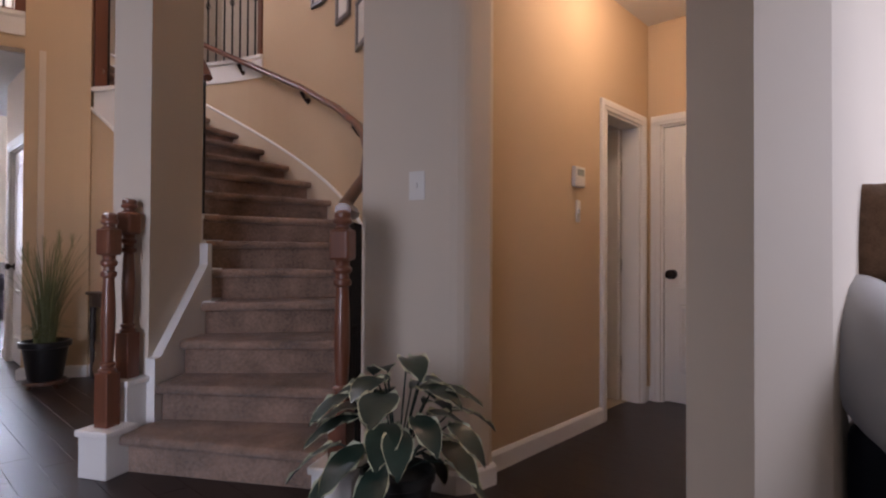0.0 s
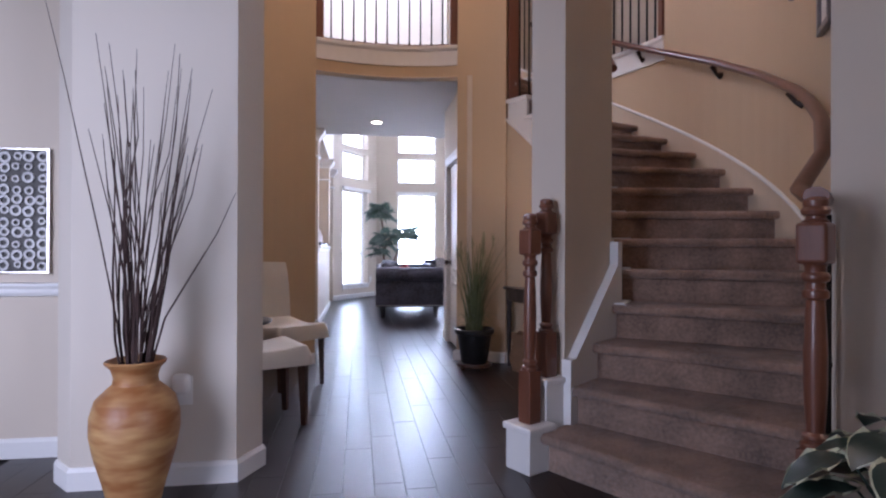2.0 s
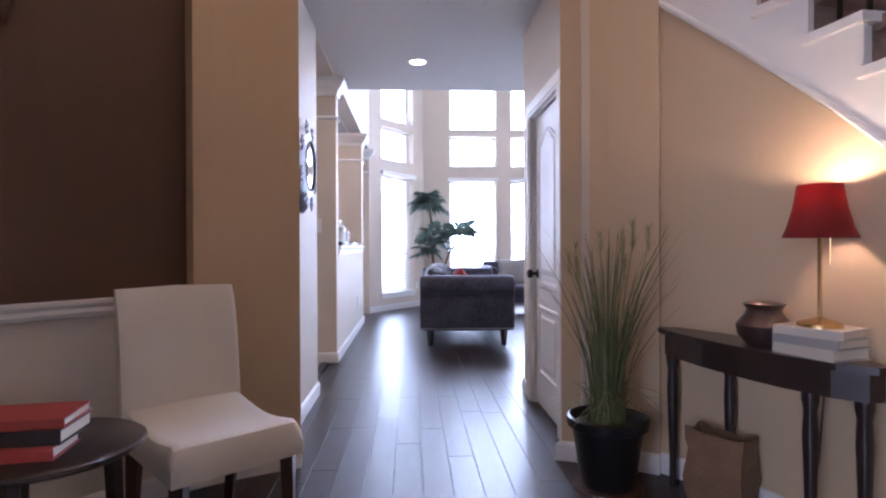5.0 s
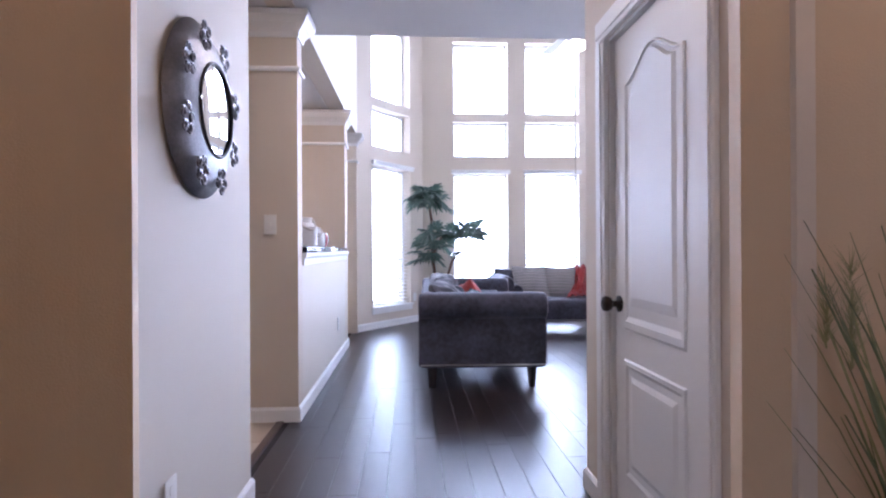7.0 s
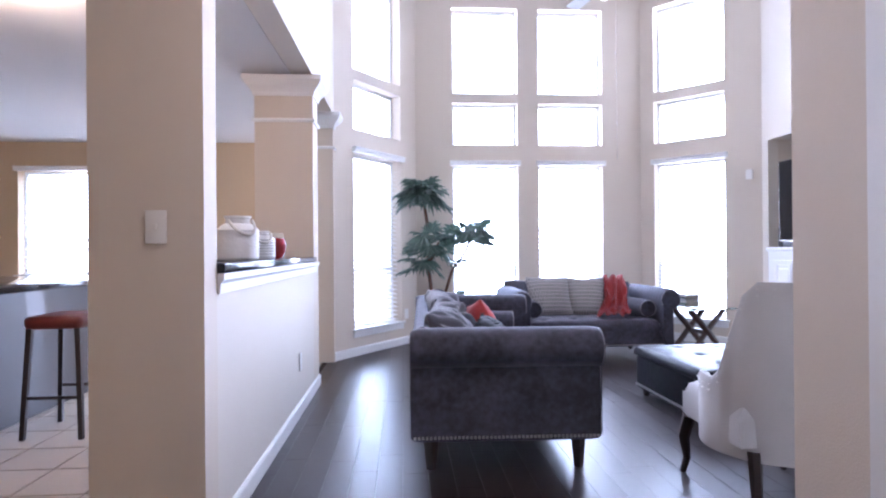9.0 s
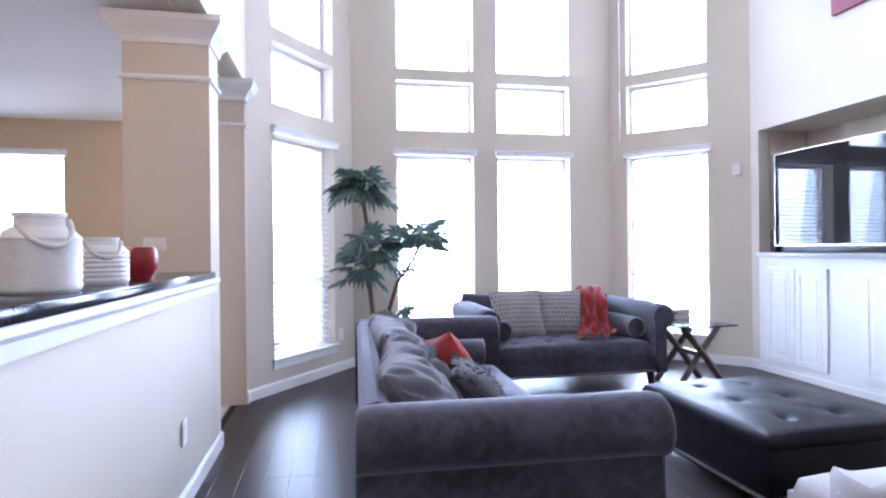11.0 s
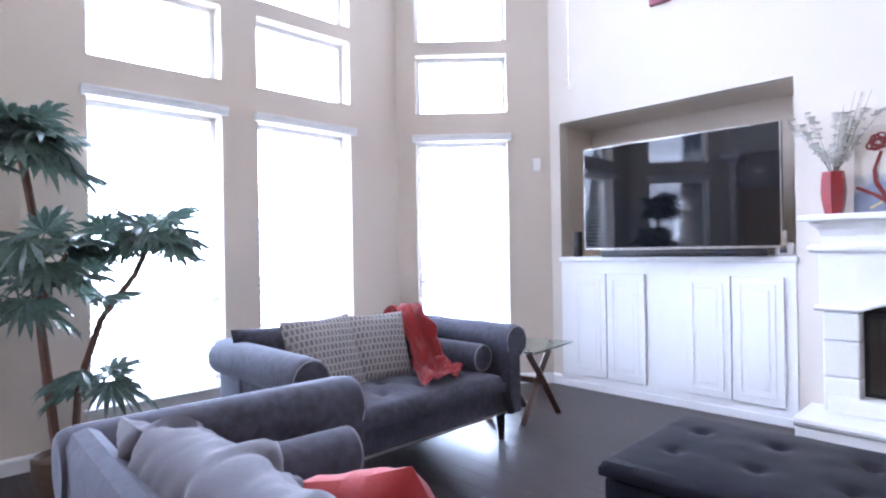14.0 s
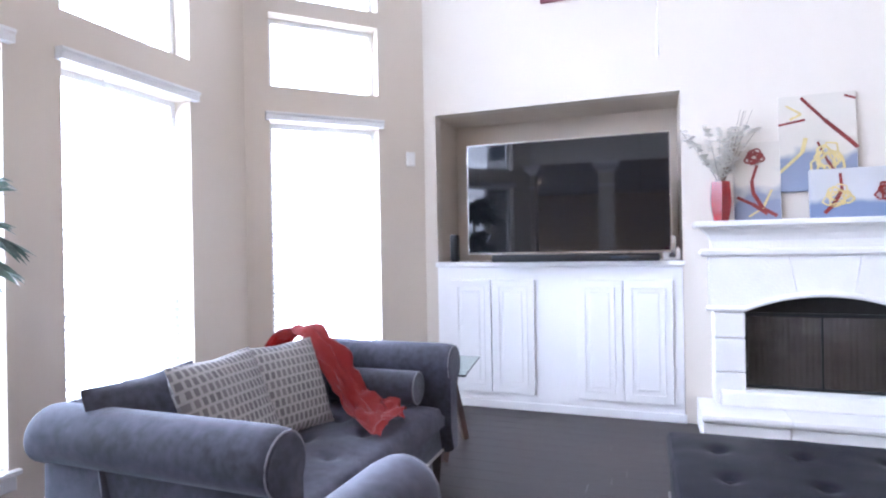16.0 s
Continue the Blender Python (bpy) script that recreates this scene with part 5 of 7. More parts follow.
for x in (-0.34, 0.34):
    for y in (-0.42, 0.42):
        bm = bmesh.new()
        lathe(bm, [(0.02, 0), (0.028, 0.03), (0.034, 0.06), (0, 0.06)], 12, (x, y, 0))
        part("foot", bm, DARK_WOOD, ob)

# ---- linen armchair ----
ob = thing("armchair", "pale linen armchair with nailheads and dark legs", "armchair", (2.43, 8.06, 0), 178)
bm = bmesh.new()
pad(bm, -0.27, -0.27, 0.30, 0.27, 0.24, 0.46, 24, 24, 0.03, (), 0, 0.05)
part("seat", bm, LINEN, ob)
bm = bmesh.new()
n = 22
prof = []
for i in range(n + 1):
    t = i / n
    c = math.radians(-25 + 230 * t)
    x, y = 0.30 * math.cos(c), 0.02 + 0.29 * math.sin(c)
    q = min(1.0, max(0.0, (min(t, 1 - t) - 0.15) / 0.16))
    hgt = 0.55 + 0.43 * q * q * (3 - 2 * q)
    prof.append((x, y, hgt, math.cos(c), math.sin(c)))
cols = []
for x, y, hgt, cx, cy in prof:
    flare = 0.05 * (hgt - 0.5)
    cols.append([bm.verts.new(p) for p in ((x, y, 0.24), (x + cx * flare, y + cy * (flare + 0.08 * (hgt - 0.6)), hgt - 0.02), (x * 0.97 + cx * flare, y * 0.97 + cy * (flare + 0.08 * (hgt - 0.6)), hgt), (x * 0.84 + cx * flare, y * 0.84 + cy * (flare + 0.08 * (hgt - 0.6)), hgt - 0.01), (x * 0.80, y * 0.80, 0.40))])
for a, b in zip(cols, cols[1:]):
    for k in range(5):
        bm.faces.new((a[k], a[(k + 1) % 5], b[(k + 1) % 5], b[k]))
bm.faces.new(cols[0])
bm.faces.new(cols[-1][::-1])
back = part("backrest", bm, LINEN, ob)
bm = bmesh.new()
for v in prof[::1]:
    x, y, hgt, cx, cy = v
    f = 0.05 * (hgt - 0.5)
    for dz in (0.03, 0.055):
        lathe(bm, [(0.006, 0), (0, 0.004)], 6, (x + cx * (f + 0.002), y + cy * (f + 0.002 + 0.08 * (hgt - 0.6)), hgt - dz))
part("nailheads", bm, STUD, back, "pewter nailheads along the edge")
for s in (-1, 1):
    bm = bmesh.new()
    tube(bm, [(s * 0.25, -0.24, 0.30), (s * 0.26, -0.28, 0.18), (s * 0.25, -0.27, 0.08), (s * 0.26, -0.30, 0)], [0.03, 0.026, 0.018, 0.016], 8)
    part("leg", bm, DARK_WOOD, ob, "curved dark wood front leg")
    bm = bmesh.new()
    tube(bm, [(s * 0.20, 0.22, 0.28), (s * 0.21, 0.26, 0.0)], [0.028, 0.02], 6)
    part("leg", bm, DARK_WOOD, ob)

# ---- end table with books ----
ob = thing("end_table", "glass-topped end table with crossed wooden legs", "side table", (3.81, 11.22, 0), 8)
bm = bmesh.new()
box(bm, -0.28, -0.26, 0.51, 0.28, 0.26, 0.522, 0.003, 1)
part("glass_top", bm, TABLE_GLASS, ob, "clear green-edged glass top", smooth=False)
for s in (-1, 1):
    for y in (-0.14, 0.14):
        bm = bmesh.new()
        tube(bm, [(-s * 0.22, y + 0.025 * s, 0.0), (s * 0.0, y + 0.025 * s, 0.27), (s * 0.22, y + 0.025 * s, 0.509)], 0.032, 4, 0.75, up=(0, 1, 0))
        part("leg", bm, LEG_WOOD, ob, smooth=False)
bm = bmesh.new()
box(bm, -0.02, -0.15, 0.25, 0.02, 0.15, 0.29, 0.003, 1)
part("stretcher", bm, LEG_WOOD, ob, smooth=False)


def book(at, rz, w, d, h, mat, label, group):
    ob = thing("book", label, "book", at, rz, group)
    bm = bmesh.new()
    box(bm, -w / 2, -d / 2, 0, w / 2, d / 2, 0.003)
    box(bm, -w / 2, -d / 2, h - 0.003, w / 2, d / 2, h)
    box(bm, -w / 2, -d / 2, 0.003, -w / 2 + 0.004, d / 2, h - 0.003)
    part("cover", bm, mat, ob, smooth=False)
    bm = bmesh.new()
    box(bm, -w / 2 + 0.005, -d / 2 + 0.005, 0.004, w / 2 - 0.005, d / 2 - 0.005, h - 0.004)
    part("page_block", bm, PAGES, ob, smooth=False)


PAGES = material("book_pages", (0.66, 0.60, 0.50), 0.9, var=0.08, fine=200, bump=0.1)
BOOKC = [material("book_" + n, c, 0.45, var=0.1, bump=0.05) for n, c in (("red", (0.36, 0.05, 0.035)), ("black", (0.02, 0.018, 0.018)), ("crimson", (0.45, 0.06, 0.05)), ("grey", (0.33, 0.32, 0.31)), ("cream", (0.58, 0.53, 0.45)), ("green", (0.10, 0.14, 0.10)))]
for i, (c, h) in enumerate(((3, 0.022), (5, 0.018), (4, 0.02), (3, 0.016), (1, 0.018), (4, 0.02))):
    book((3.72, 11.30, 0.522 + 0.0205 * i), 4 + 5 * (i % 3), 0.16 - 0.006 * (i % 2), 0.22, min(h, 0.0195), BOOKC[c], "worn book in a stack on the glass table", "books on the end table")

# ---- fan palm ----
LEAF = material("palm_leaf", (0.11, 0.165, 0.13), 0.36, var=0.35, contrast=True, scale=5, fine=60, bump=0.1)
lt = LEAF.node_tree
l_t = lt.nodes.new("ShaderNodeBsdfTranslucent")
l_t.inputs[0].default_value = (0.09, 0.15, 0.11, 1)
l_m = lt.nodes.new("ShaderNodeMixShader")
l_m.inputs[0].default_value = 0.22
lt.links.new(lt.nodes["Principled BSDF"].outputs[0], l_m.inputs[1])
lt.links.new(l_t.outputs[0], l_m.inputs[2])
lt.links.new(l_m.outputs[0], lt.nodes["Material Output"].inputs[0])
TRUNK = material("palm_trunk", (0.17, 0.085, 0.055), 0.9, var=0.3, scale=12, fine=90, bump=0.6, bump_scale=50)
palm = thing("fan_palm", "artificial fan palm with two thin trunks in a basket", "palm", (1.17, 12.10, 0))
bm = bmesh.new()
lathe(bm, [(0, 0), (0.10, 0), (0.13, 0.1), (0.135, 0.2), (0.12, 0.21), (0.11, 0.18), (0, 0.17)], 24)
part("pot", bm, material("basket_brown", (0.12, 0.075, 0.045), 0.8, var=0.3, scale=30, fine=120, bump=0.6), palm, "brown woven basket pot")
T1 = [(-0.02, 0, 0.18), (-0.06, -0.02, 0.6), (-0.10, 0, 1.05), (-0.10, 0.02, 1.4), (-0.15, 0.02, 1.74)]
T2 = [(0.05, 0, 0.18), (0.07, -0.03, 0.55), (0.17, -0.06, 0.88), (0.32, -0.1, 1.10), (0.40, -0.1, 1.28)]
T3 = [(-0.10, -0.01, 0.95), (-0.02, -0.05, 1.1), (0.02, -0.06, 1.22)]
for tr, r in ((T1, 0.022), (T2, 0.017), (T3, 0.012)):
    bm = bmesh.new()
    tube(bm, tr, [r * (1.15 - 0.4 * i / len(tr)) for i in range(len(tr))], 8)
    part("trunk", bm, TRUNK, palm)


def frond(bm, base, direction, size, rng):
    """One fan leaf: a stalk and a pleated fan of narrow blades."""
    d = Vector(direction).normalized()
    side = d.cross(Vector((0, 0, 1)))
    side = side.normalized() if side.length > 0.05 else Vector((1, 0, 0))
    up = side.cross(d).normalized()
    tip = Vector(base) + d * size * 0.6
    flat = Vector((d.x, d.y, 0))
    d = (d * 0.55 + flat * 0.6 + Vector((0, 0, -rng.uniform(-0.55, 0.95)))).normalized()
    up = side.cross(d).normalized()
    tube(bm, [base, (Vector(base) + tip) / 2 + Vector((0, 0, 0.01)), tip], 0.004, 4)
    n = 18
    mid, low = [], []
    for i in range(n + 1):
        a = math.radians(-118 + 236 * i / n)
        ln = size * (0.72 + 0.28 * math.cos(a * 0.8))
        w = d * math.cos(a) + side * math.sin(a)
        sag = Vector((0, 0, -1)) * ln * 0.10
        mid.append(bm.verts.new(tip + w * ln * 0.30 + up * (0.006 if i % 2 else -0.006) + sag * 0.3))
        low.append((a, ln, w, bm.verts.new(tip + w * ln * 0.62 + up * (0.009 if i % 2 else -0.009) + sag)))
    c = bm.verts.new(tip)
    for i in range(n):
        bm.faces.new((c, mid[i], mid[i + 1]))
        bm.faces.new((mid[i], low[i][3], low[i + 1][3], mid[i + 1]))
        a, ln, w, v0 = low[i]
        v1 = low[i + 1][3]
        out = (w + low[i + 1][2]).normalized()
        drop = Vector((0, 0, -1)) * ln * rng.uniform(0.10, 0.34)
        e = (v0.co + v1.co) / 2
        half = (v1.co - v0.co) * 0.33
        f = e + out * ln * 0.22 + drop * 0.35
        m0, m1 = bm.verts.new(f - half), bm.verts.new(f + half)
        end = bm.verts.new(e + out * ln * rng.uniform(0.36, 0.46) + drop)
        bm.faces.new((v0, m0, m1, v1))
        bm.faces.new((m0, end, m1))


rng = random.Random(11)
for (cx, cy, cz), nf, size, low in (((-0.16, -0.02, 1.72), 21, 0.25, -0.35), ((0.43, -0.1, 1.27), 12, 0.22, -0.5), ((-0.09, -0.02, 1.20), 11, 0.24, -0.5), ((0.19, -0.08, 1.26), 4, 0.2, -0.1), ((-0.17, -0.03, 1.0), 8, 0.22, -0.8), ((0.05, -0.08, 1.03), 4, 0.2, -0.3), ((0.14, -0.12, 0.5), 6, 0.2, 0.0)):
    bm = bmesh.new()
    for i in range(nf):
        az = 2 * math.pi * (i * 0.381966) + rng.uniform(-0.3, 0.3)
        el = low + (1.25 - low) * ((i + 0.5) / nf) ** 0.9
        d = (math.cos(az) * math.cos(el), math.sin(az) * math.cos(el) * 0.8, math.sin(el))
        frond(bm, (cx, cy, cz + rng.uniform(-0.03, 0.03)), d, size * rng.uniform(0.8, 1.1), rng)
    part("crown", bm, LEAF, palm, "dusty dark green fan-shaped leaves", smooth=False)

# ---- television wall ----
def cabinet_door(parent, y0, y1, z0, z1, x, mat):
    """A raised-panel door facing -x."""
    bm = bmesh.new()
    box(bm, x - 0.02, y0, z0, x, y1, z1, 0.004, 2)
    ob = part("door", bm, mat, parent, smooth=False)
    bm = bmesh.new()
    m = 0.055
    ring = []
    for inset, dx in ((m, -0.0205), (m + 0.008, -0.013), (m + 0.016, -0.013), (m + 0.04, -0.024), (m + 0.046, -0.024)):
        ring.append([bm.verts.new((x + dx, y, z)) for y, z in ((y0 + inset, z0 + inset), (y1 - inset, z0 + inset), (y1 - inset, z1 - inset), (y0 + inset, z1 - inset))])
    for a, b in zip(ring, ring[1:]):
        for k in range(4):
            bm.faces.new((a[k], a[(k + 1) % 4], b[(k + 1) % 4], b[k]))
    bm.faces.new(ring[-1])
    part("panel", bm, mat, ob, smooth=False)
    # bead round the panel
    bm = bmesh.new()
    c = [(x - 0.021, y, z) for y, z in ((y0 + m, z0 + m), (y1 - m, z0 + m), (y1 - m, z1 - m), (y0 + m, z1 - m))]
    for p, q in zip(c, c[1:] + c[:1]):
        tube(bm, [p, q], 0.005, 6)
    part("bead", bm, mat, ob)


cab = thing("media_cabinet", "built-in white media cabinet with raised-panel doors", "cabinet", (0, 0, 0))
bm = bmesh.new()
box(bm, 4.785, NY0 + 0.002, 0, 5.318, NY1 - 0.002, 1.085)
part("body", bm, CABINET_WHITE, cab, smooth=False)
bm = bmesh.new()
box(bm, 4.765, NY0 - 0.012, 1.085, 5.318, NY1 + 0.012, 1.125, 0.008, 2)
part("top", bm, CABINET_WHITE, cab, smooth=False)
bm = bmesh.new()
box(bm, 4.772, NY0 - 0.01, 0, 4.784, NY1 + 0.01, 0.06, 0.003, 1)
part("plinth", bm, CABINET_WHITE, cab, smooth=False)
for y0, y1 in ((11.10, 11.422), (10.766, 11.09), (10.134, 10.448), (9.80, 10.124)):
    cabinet_door(cab, y0, y1, 0.12, 0.988, 4.784, CABINET_WHITE)

SCREEN = material("screen_black", (0.006, 0.006, 0.008), 0.04, var=0.0, bump=0, spec=0.6)
tv = thing("television", "large flat black television standing in the niche", "television", (4.735, 10.528, 1.125), -88.5)
W, Hh = 1.455, 0.835
bm = bmesh.new()
box(bm, -W / 2, 0, 0.06, W / 2, 0.045, 0.06 + Hh, 0.004, 1)
part("casing", bm, BLACK_PLASTIC, tv, smooth=False)
bm = bmesh.new()
box(bm, -W / 2 + 0.008, -0.0035, 0.075, W / 2 - 0.008, -0.0005, 0.06 + Hh - 0.008)
part("screen", bm, SCREEN, tv, "glossy dark reflecting screen", smooth=False)
bm = bmesh.new()
for p, q in (((-W / 2, -0.004, 0.06), (W / 2, 0.012, 0.072)), ((-W / 2, -0.004, 0.06), (-W / 2 + 0.007, 0.012, 0.06 + Hh)), ((W / 2 - 0.007, -0.004, 0.06), (W / 2, 0.012, 0.06 + Hh)), ((-W / 2, -0.004, 0.053 + Hh), (W / 2, 0.012, 0.06 + Hh))):
    box(bm, p[0], p[1], p[2], q[0], q[1], q[2])
part("bezel", bm, CHROME, tv, "thin silver bezel", smooth=False)
for s in (-1, 1):
    bm = bmesh.new()
    tube(bm, [(s * 0.5, -0.08, 0.004), (s * 0.45, 0.02, 0.062), (s * 0.5, 0.12, 0.004)], 0.008, 6)
    part("foot", bm, CHROME, tv)
ob = thing("soundbar", "long black soundbar in front of the television", "soundbar", (4.70, 10.5, 1.125), -86)
bm = bmesh.new()
box(bm, -0.55, -0.06, 0, 0.62, 0.0, 0.055, 0.012, 2)
part("body", bm, BLACK_PLASTIC, ob)
bm = bmesh.new()
box(bm, 0.3, -0.0615, 0.022, 0.42, -0.0600, 0.036)
part("display", bm, material("display_dark", (0.05, 0.06, 0.08), 0.2, bump=0), ob, smooth=False)
ob = thing("speaker", "small black satellite speaker beside the television", "speaker", (4.86, 11.42, 1.125), -86)
bm = bmesh.new()
box(bm, -0.03, -0.03, 0, 0.03, 0.05, 0.22, 0.01, 2)
part("body", bm, BLACK_PLASTIC, ob)
ob = thing("cordless_phone", "cordless phone standing in its white base", "phone", (4.80, 9.80, 1.125), -86)
bm = bmesh.new()
box(bm, -0.055, -0.03, 0, 0.055, 0.03, 0.09, 0.02, 3)
part("base", bm, PLASTIC_WHITE, ob)
bm = bmesh.new()
box(bm, -0.022, -0.045, 0.02, 0.022, -0.022, 0.17, 0.008, 2)
part("handset", bm, CHROME, ob)

# ---- fireplace ----
CAST = material("cast_stone", (0.76, 0.74, 0.71), 0.75, var=0.06, scale=7, fine=120, bump=0.3, bump_scale=60)
FIREBRICK = material("firebox_dark", (0.035, 0.032, 0.03), 0.9, var=0.4, scale=10, bump=0.3)
FCY = 8.93
fp = thing("fireplace", "white cast stone fireplace with arched opening", "fireplace", (4.79, FCY, 0), -90)
# local: x along the wall (positive towards -y), -y into the room
W2 = 0.82


def stone(name, x0, y0, z0, x1, y1, z1, bev=0.012, label=""):
    bm = bmesh.new()
    box(bm, x0, y0, z0, x1, y1, z1, bev, 2)
    return part(name, bm, CAST, fp, label, smooth=False)


for i in range(3):
    a = -0.73 + 1.46 * i / 3
    stone("hearth_slab", a + 0.002, -0.40, 0.0, a + 1.46 / 3 - 0.002, 0.0, 0.13)
    bm = bmesh.new()
    sweep(bm, [(a + 0.002 + 0.0, -0.40, 0.13), (a + 1.46 / 3 - 0.002, -0.40, 0.13)], [(-0.39, 0), (0.0, 0), (0.02, 0.012), (0.026, 0.03), (0.02, 0.05), (0.0, 0.058), (-0.39, 0.058)])
    part("hearth_moulding", bm, CAST, fp, smooth=False)
stone("hearth_base", -0.60, -0.20, 0.188, 0.60, -0.005, 0.285)
for s in (-1, 1):
    for z0, z1 in ((0.188, 0.40), (0.40, 0.62), (0.62, 0.79)):
        stone("leg_block", min(s * 0.445, s * 0.63), -0.16, z0 + 0.002, max(s * 0.445, s * 0.63), -0.005, z1 - 0.002, 0.01)
# lintel stones over a flat arch, the joints leaning towards the keystone
CUTS = ((-0.65, -0.65), (-0.149, -0.19), (0.149, 0.19), (0.65, 0.65))
for (l0, h0), (l1, h1) in zip(CUTS, CUTS[1:]):
    bm = bmesh.new()
    n = 10
    lo, hi = [], []
    for j in range(n + 1):
        t = j / n
        u = l0 + 0.002 + (l1 - l0 - 0.004) * t
        lo.append((u, 0.80 + 0.10 * max(0.0, 1 - (u / 0.445) ** 2)))
        hi.append((h0 + 0.002 + (h1 - h0 - 0.004) * t, 1.15))
    pts = lo + hi[::-1]
    f = [bm.verts.new((x, -0.15, z)) for x, z in pts]
    b = [bm.verts.new((x, -0.005, z)) for x, z in pts]
    bm.faces.new(f)
    bm.faces.new(b[::-1])
    for j in range(len(pts)):
        j2 = (j + 1) % len(pts)
        bm.faces.new((f[j], f[j2], b[j2], b[j]))
    part("lintel_stone", bm, CAST, fp, smooth=False)
bm = bmesh.new()
path = [(-0.67, -0.15)] + [(-0.445 + 0.89 * i / 14, -0.15) for i in range(15)] + [(0.67, -0.15)]
pp = [(x, y, 0.795 + (0.10 * max(0.0, 1 - (x / 0.445) ** 2) if abs(x) < 0.445 else 0.0)) for x, y in path]
sweep(bm, pp, [(-0.01, 0), (0.02, 0.0), (0.03, 0.015), (0.02, 0.03), (-0.01, 0.035)])
part("arch_moulding", bm, CAST, fp, smooth=False)
bm = bmesh.new()
sweep(bm, [(-0.67, 0.0, 1.15), (-0.67, -0.15, 1.15), (0.67, -0.15, 1.15), (0.67, 0.0, 1.15)], [(-0.02, 0), (0.012, 0), (0.03, 0.015), (0.03, 0.035), (0.01, 0.05), (-0.02, 0.05)])
part("frieze_moulding", bm, CAST, fp, smooth=False)
bm = bmesh.new()
sweep(bm, [(-0.63, 0.0, 1.2), (-0.63, -0.13, 1.2), (0.63, -0.13, 1.2), (0.63, 0.0, 1.2)], [(-0.12, 0), (0.0, 0), (0.004, 0.05), (0.02, 0.09), (0.055, 0.125), (0.06, 0.14), (-0.12, 0.14)])
part("cornice", bm, CAST, fp, smooth=False)
stone("mantel_shelf", -0.74, -0.235, 1.34, 0.74, -0.003, 1.38, 0.01, "white mantel shelf")
# firebox
bm = bmesh.new()
box(bm, -0.445, -0.02, 0.285, -0.425, 0.0, 0.92)
box(bm, 0.425, -0.02, 0.285, 0.445, 0.0, 0.92)
box(bm, -0.445, -0.005, 0.285, 0.445, 0.0, 0.92)
part("firebox", bm, FIREBRICK, fp, "dark shallow firebox", smooth=False)
bm = bmesh.new()
for x0, z0, x1, z1 in ((-0.44, 0.285, 0.44, 0.305), (-0.44, 0.755, 0.44, 0.78), (-0.44, 0.305, -0.42, 0.755), (0.42, 0.305, 0.44, 0.755), (-0.006, 0.305, 0.006, 0.755)):
    box(bm, x0, -0.062, z0, x1, -0.05, z1)
part("screen_frame", bm, BLACK_PLASTIC, fp, smooth=False)
bm = bmesh.new()
n = 120
cu = []
for i in range(n + 1):
    x = -0.42 + 0.84 * i / n
    y = -0.042 + 0.003 * math.sin(i * 1.3) + 0.004 * math.sin(i * 0.37)
    cu.append((bm.verts.new((x, y, 0.305)), bm.verts.new((x, y, 0.755))))
for a, b in zip(cu, cu[1:]):
    bm.faces.new((a[0], b[0], b[1], a[1]))
part("mesh_curtain", bm, material("mesh_grey", (0.22, 0.19, 0.175), 0.6, metal=0.0, var=0.35, scale=9, bump=0.2), fp, "grey fire screen mesh")
bm = bmesh.new()
box(bm, -0.42, -0.058, 0.305, 0.42, -0.054, 0.755)
part("glass_door", bm, glass_material("fire_glass", (0.80, 0.78, 0.76), 0.03), fp, "smoked glass fire doors", smooth=False)

# mantel ornaments
ob = thing("red_vase", "tapered dark red vase with white blossom branches", "vase", (4.68, 9.50, 1.38))
bm = bmesh.new()
lathe(bm, [(0, 0), (0.048, 0), (0.062, 0.06), (0.07, 0.14), (0.066, 0.21), (0.06, 0.26), (0.054, 0.26), (0.05, 0.2), (0, 0.18)], 6)
part("body", bm, RED_GLAZE, ob, smooth=False)
BLOSSOM = material("blossom_white", (0.82, 0.79, 0.72), 0.7, var=0.1, bump=0)
TWIG = material("twig_brown", (0.16, 0.11, 0.07), 0.8, var=0.2, bump=0.2)
rng = random.Random(3)
bm2 = bmesh.new()
for i in range(9):
    bm = bmesh.new()
    az = rng.uniform(0, 6.28)
    sp = rng.uniform(0.10, 0.29)
    pts = [Vector((0, 0, 0.2))]
    for k in range(1, 6):
        t = k / 5
        pts.append(Vector((0.6 * math.cos(az) * sp * t ** 1.3, math.sin(az) * sp * t ** 1.3, 0.2 + 0.42 * t + rng.uniform(-0.01, 0.01))))
    tube(bm, pts, [0.003 - 0.0004 * k for k in range(6)], 4)
    part("branch", bm, TWIG, ob, "thin brown branch")
    for _ in range(24):
        k = rng.uniform(1.2, 4.9)
        a, b = pts[int(k)], pts[min(5, int(k) + 1)]
        c = a.lerp(b, k % 1) + Vector((rng.uniform(-0.018, 0.018), rng.uniform(-0.018, 0.018), rng.uniform(-0.01, 0.01)))
        for p in range(5):
            e = 2 * math.pi * p / 5 + rng.uniform(0, 1)
            d = Vector((math.cos(e), math.sin(e), 0.5)).normalized() * 0.024
            s = Vector((-math.sin(e), math.cos(e), 0)) * 0.014
            v = [bm2.verts.new(q) for q in (c, c + d * 0.6 + s, c + d, c + d * 0.6 - s)]
            bm2.faces.new(v)
for i in range(5):
    az, sp = rng.uniform(-2.6, -0.6), rng.uniform(0.12, 0.26)
    bm = bmesh.new()
    tube(bm, [(0, 0, 0.2), (0.4 * math.cos(az) * sp * 0.5, math.sin(az) * sp * 0.5, 0.45), (0.4 * math.cos(az) * sp, math.sin(az) * sp, 0.72)], [0.0022, 0.0016, 0.001], 4)
    part("branch", bm, TWIG, ob, "thin brown branch")
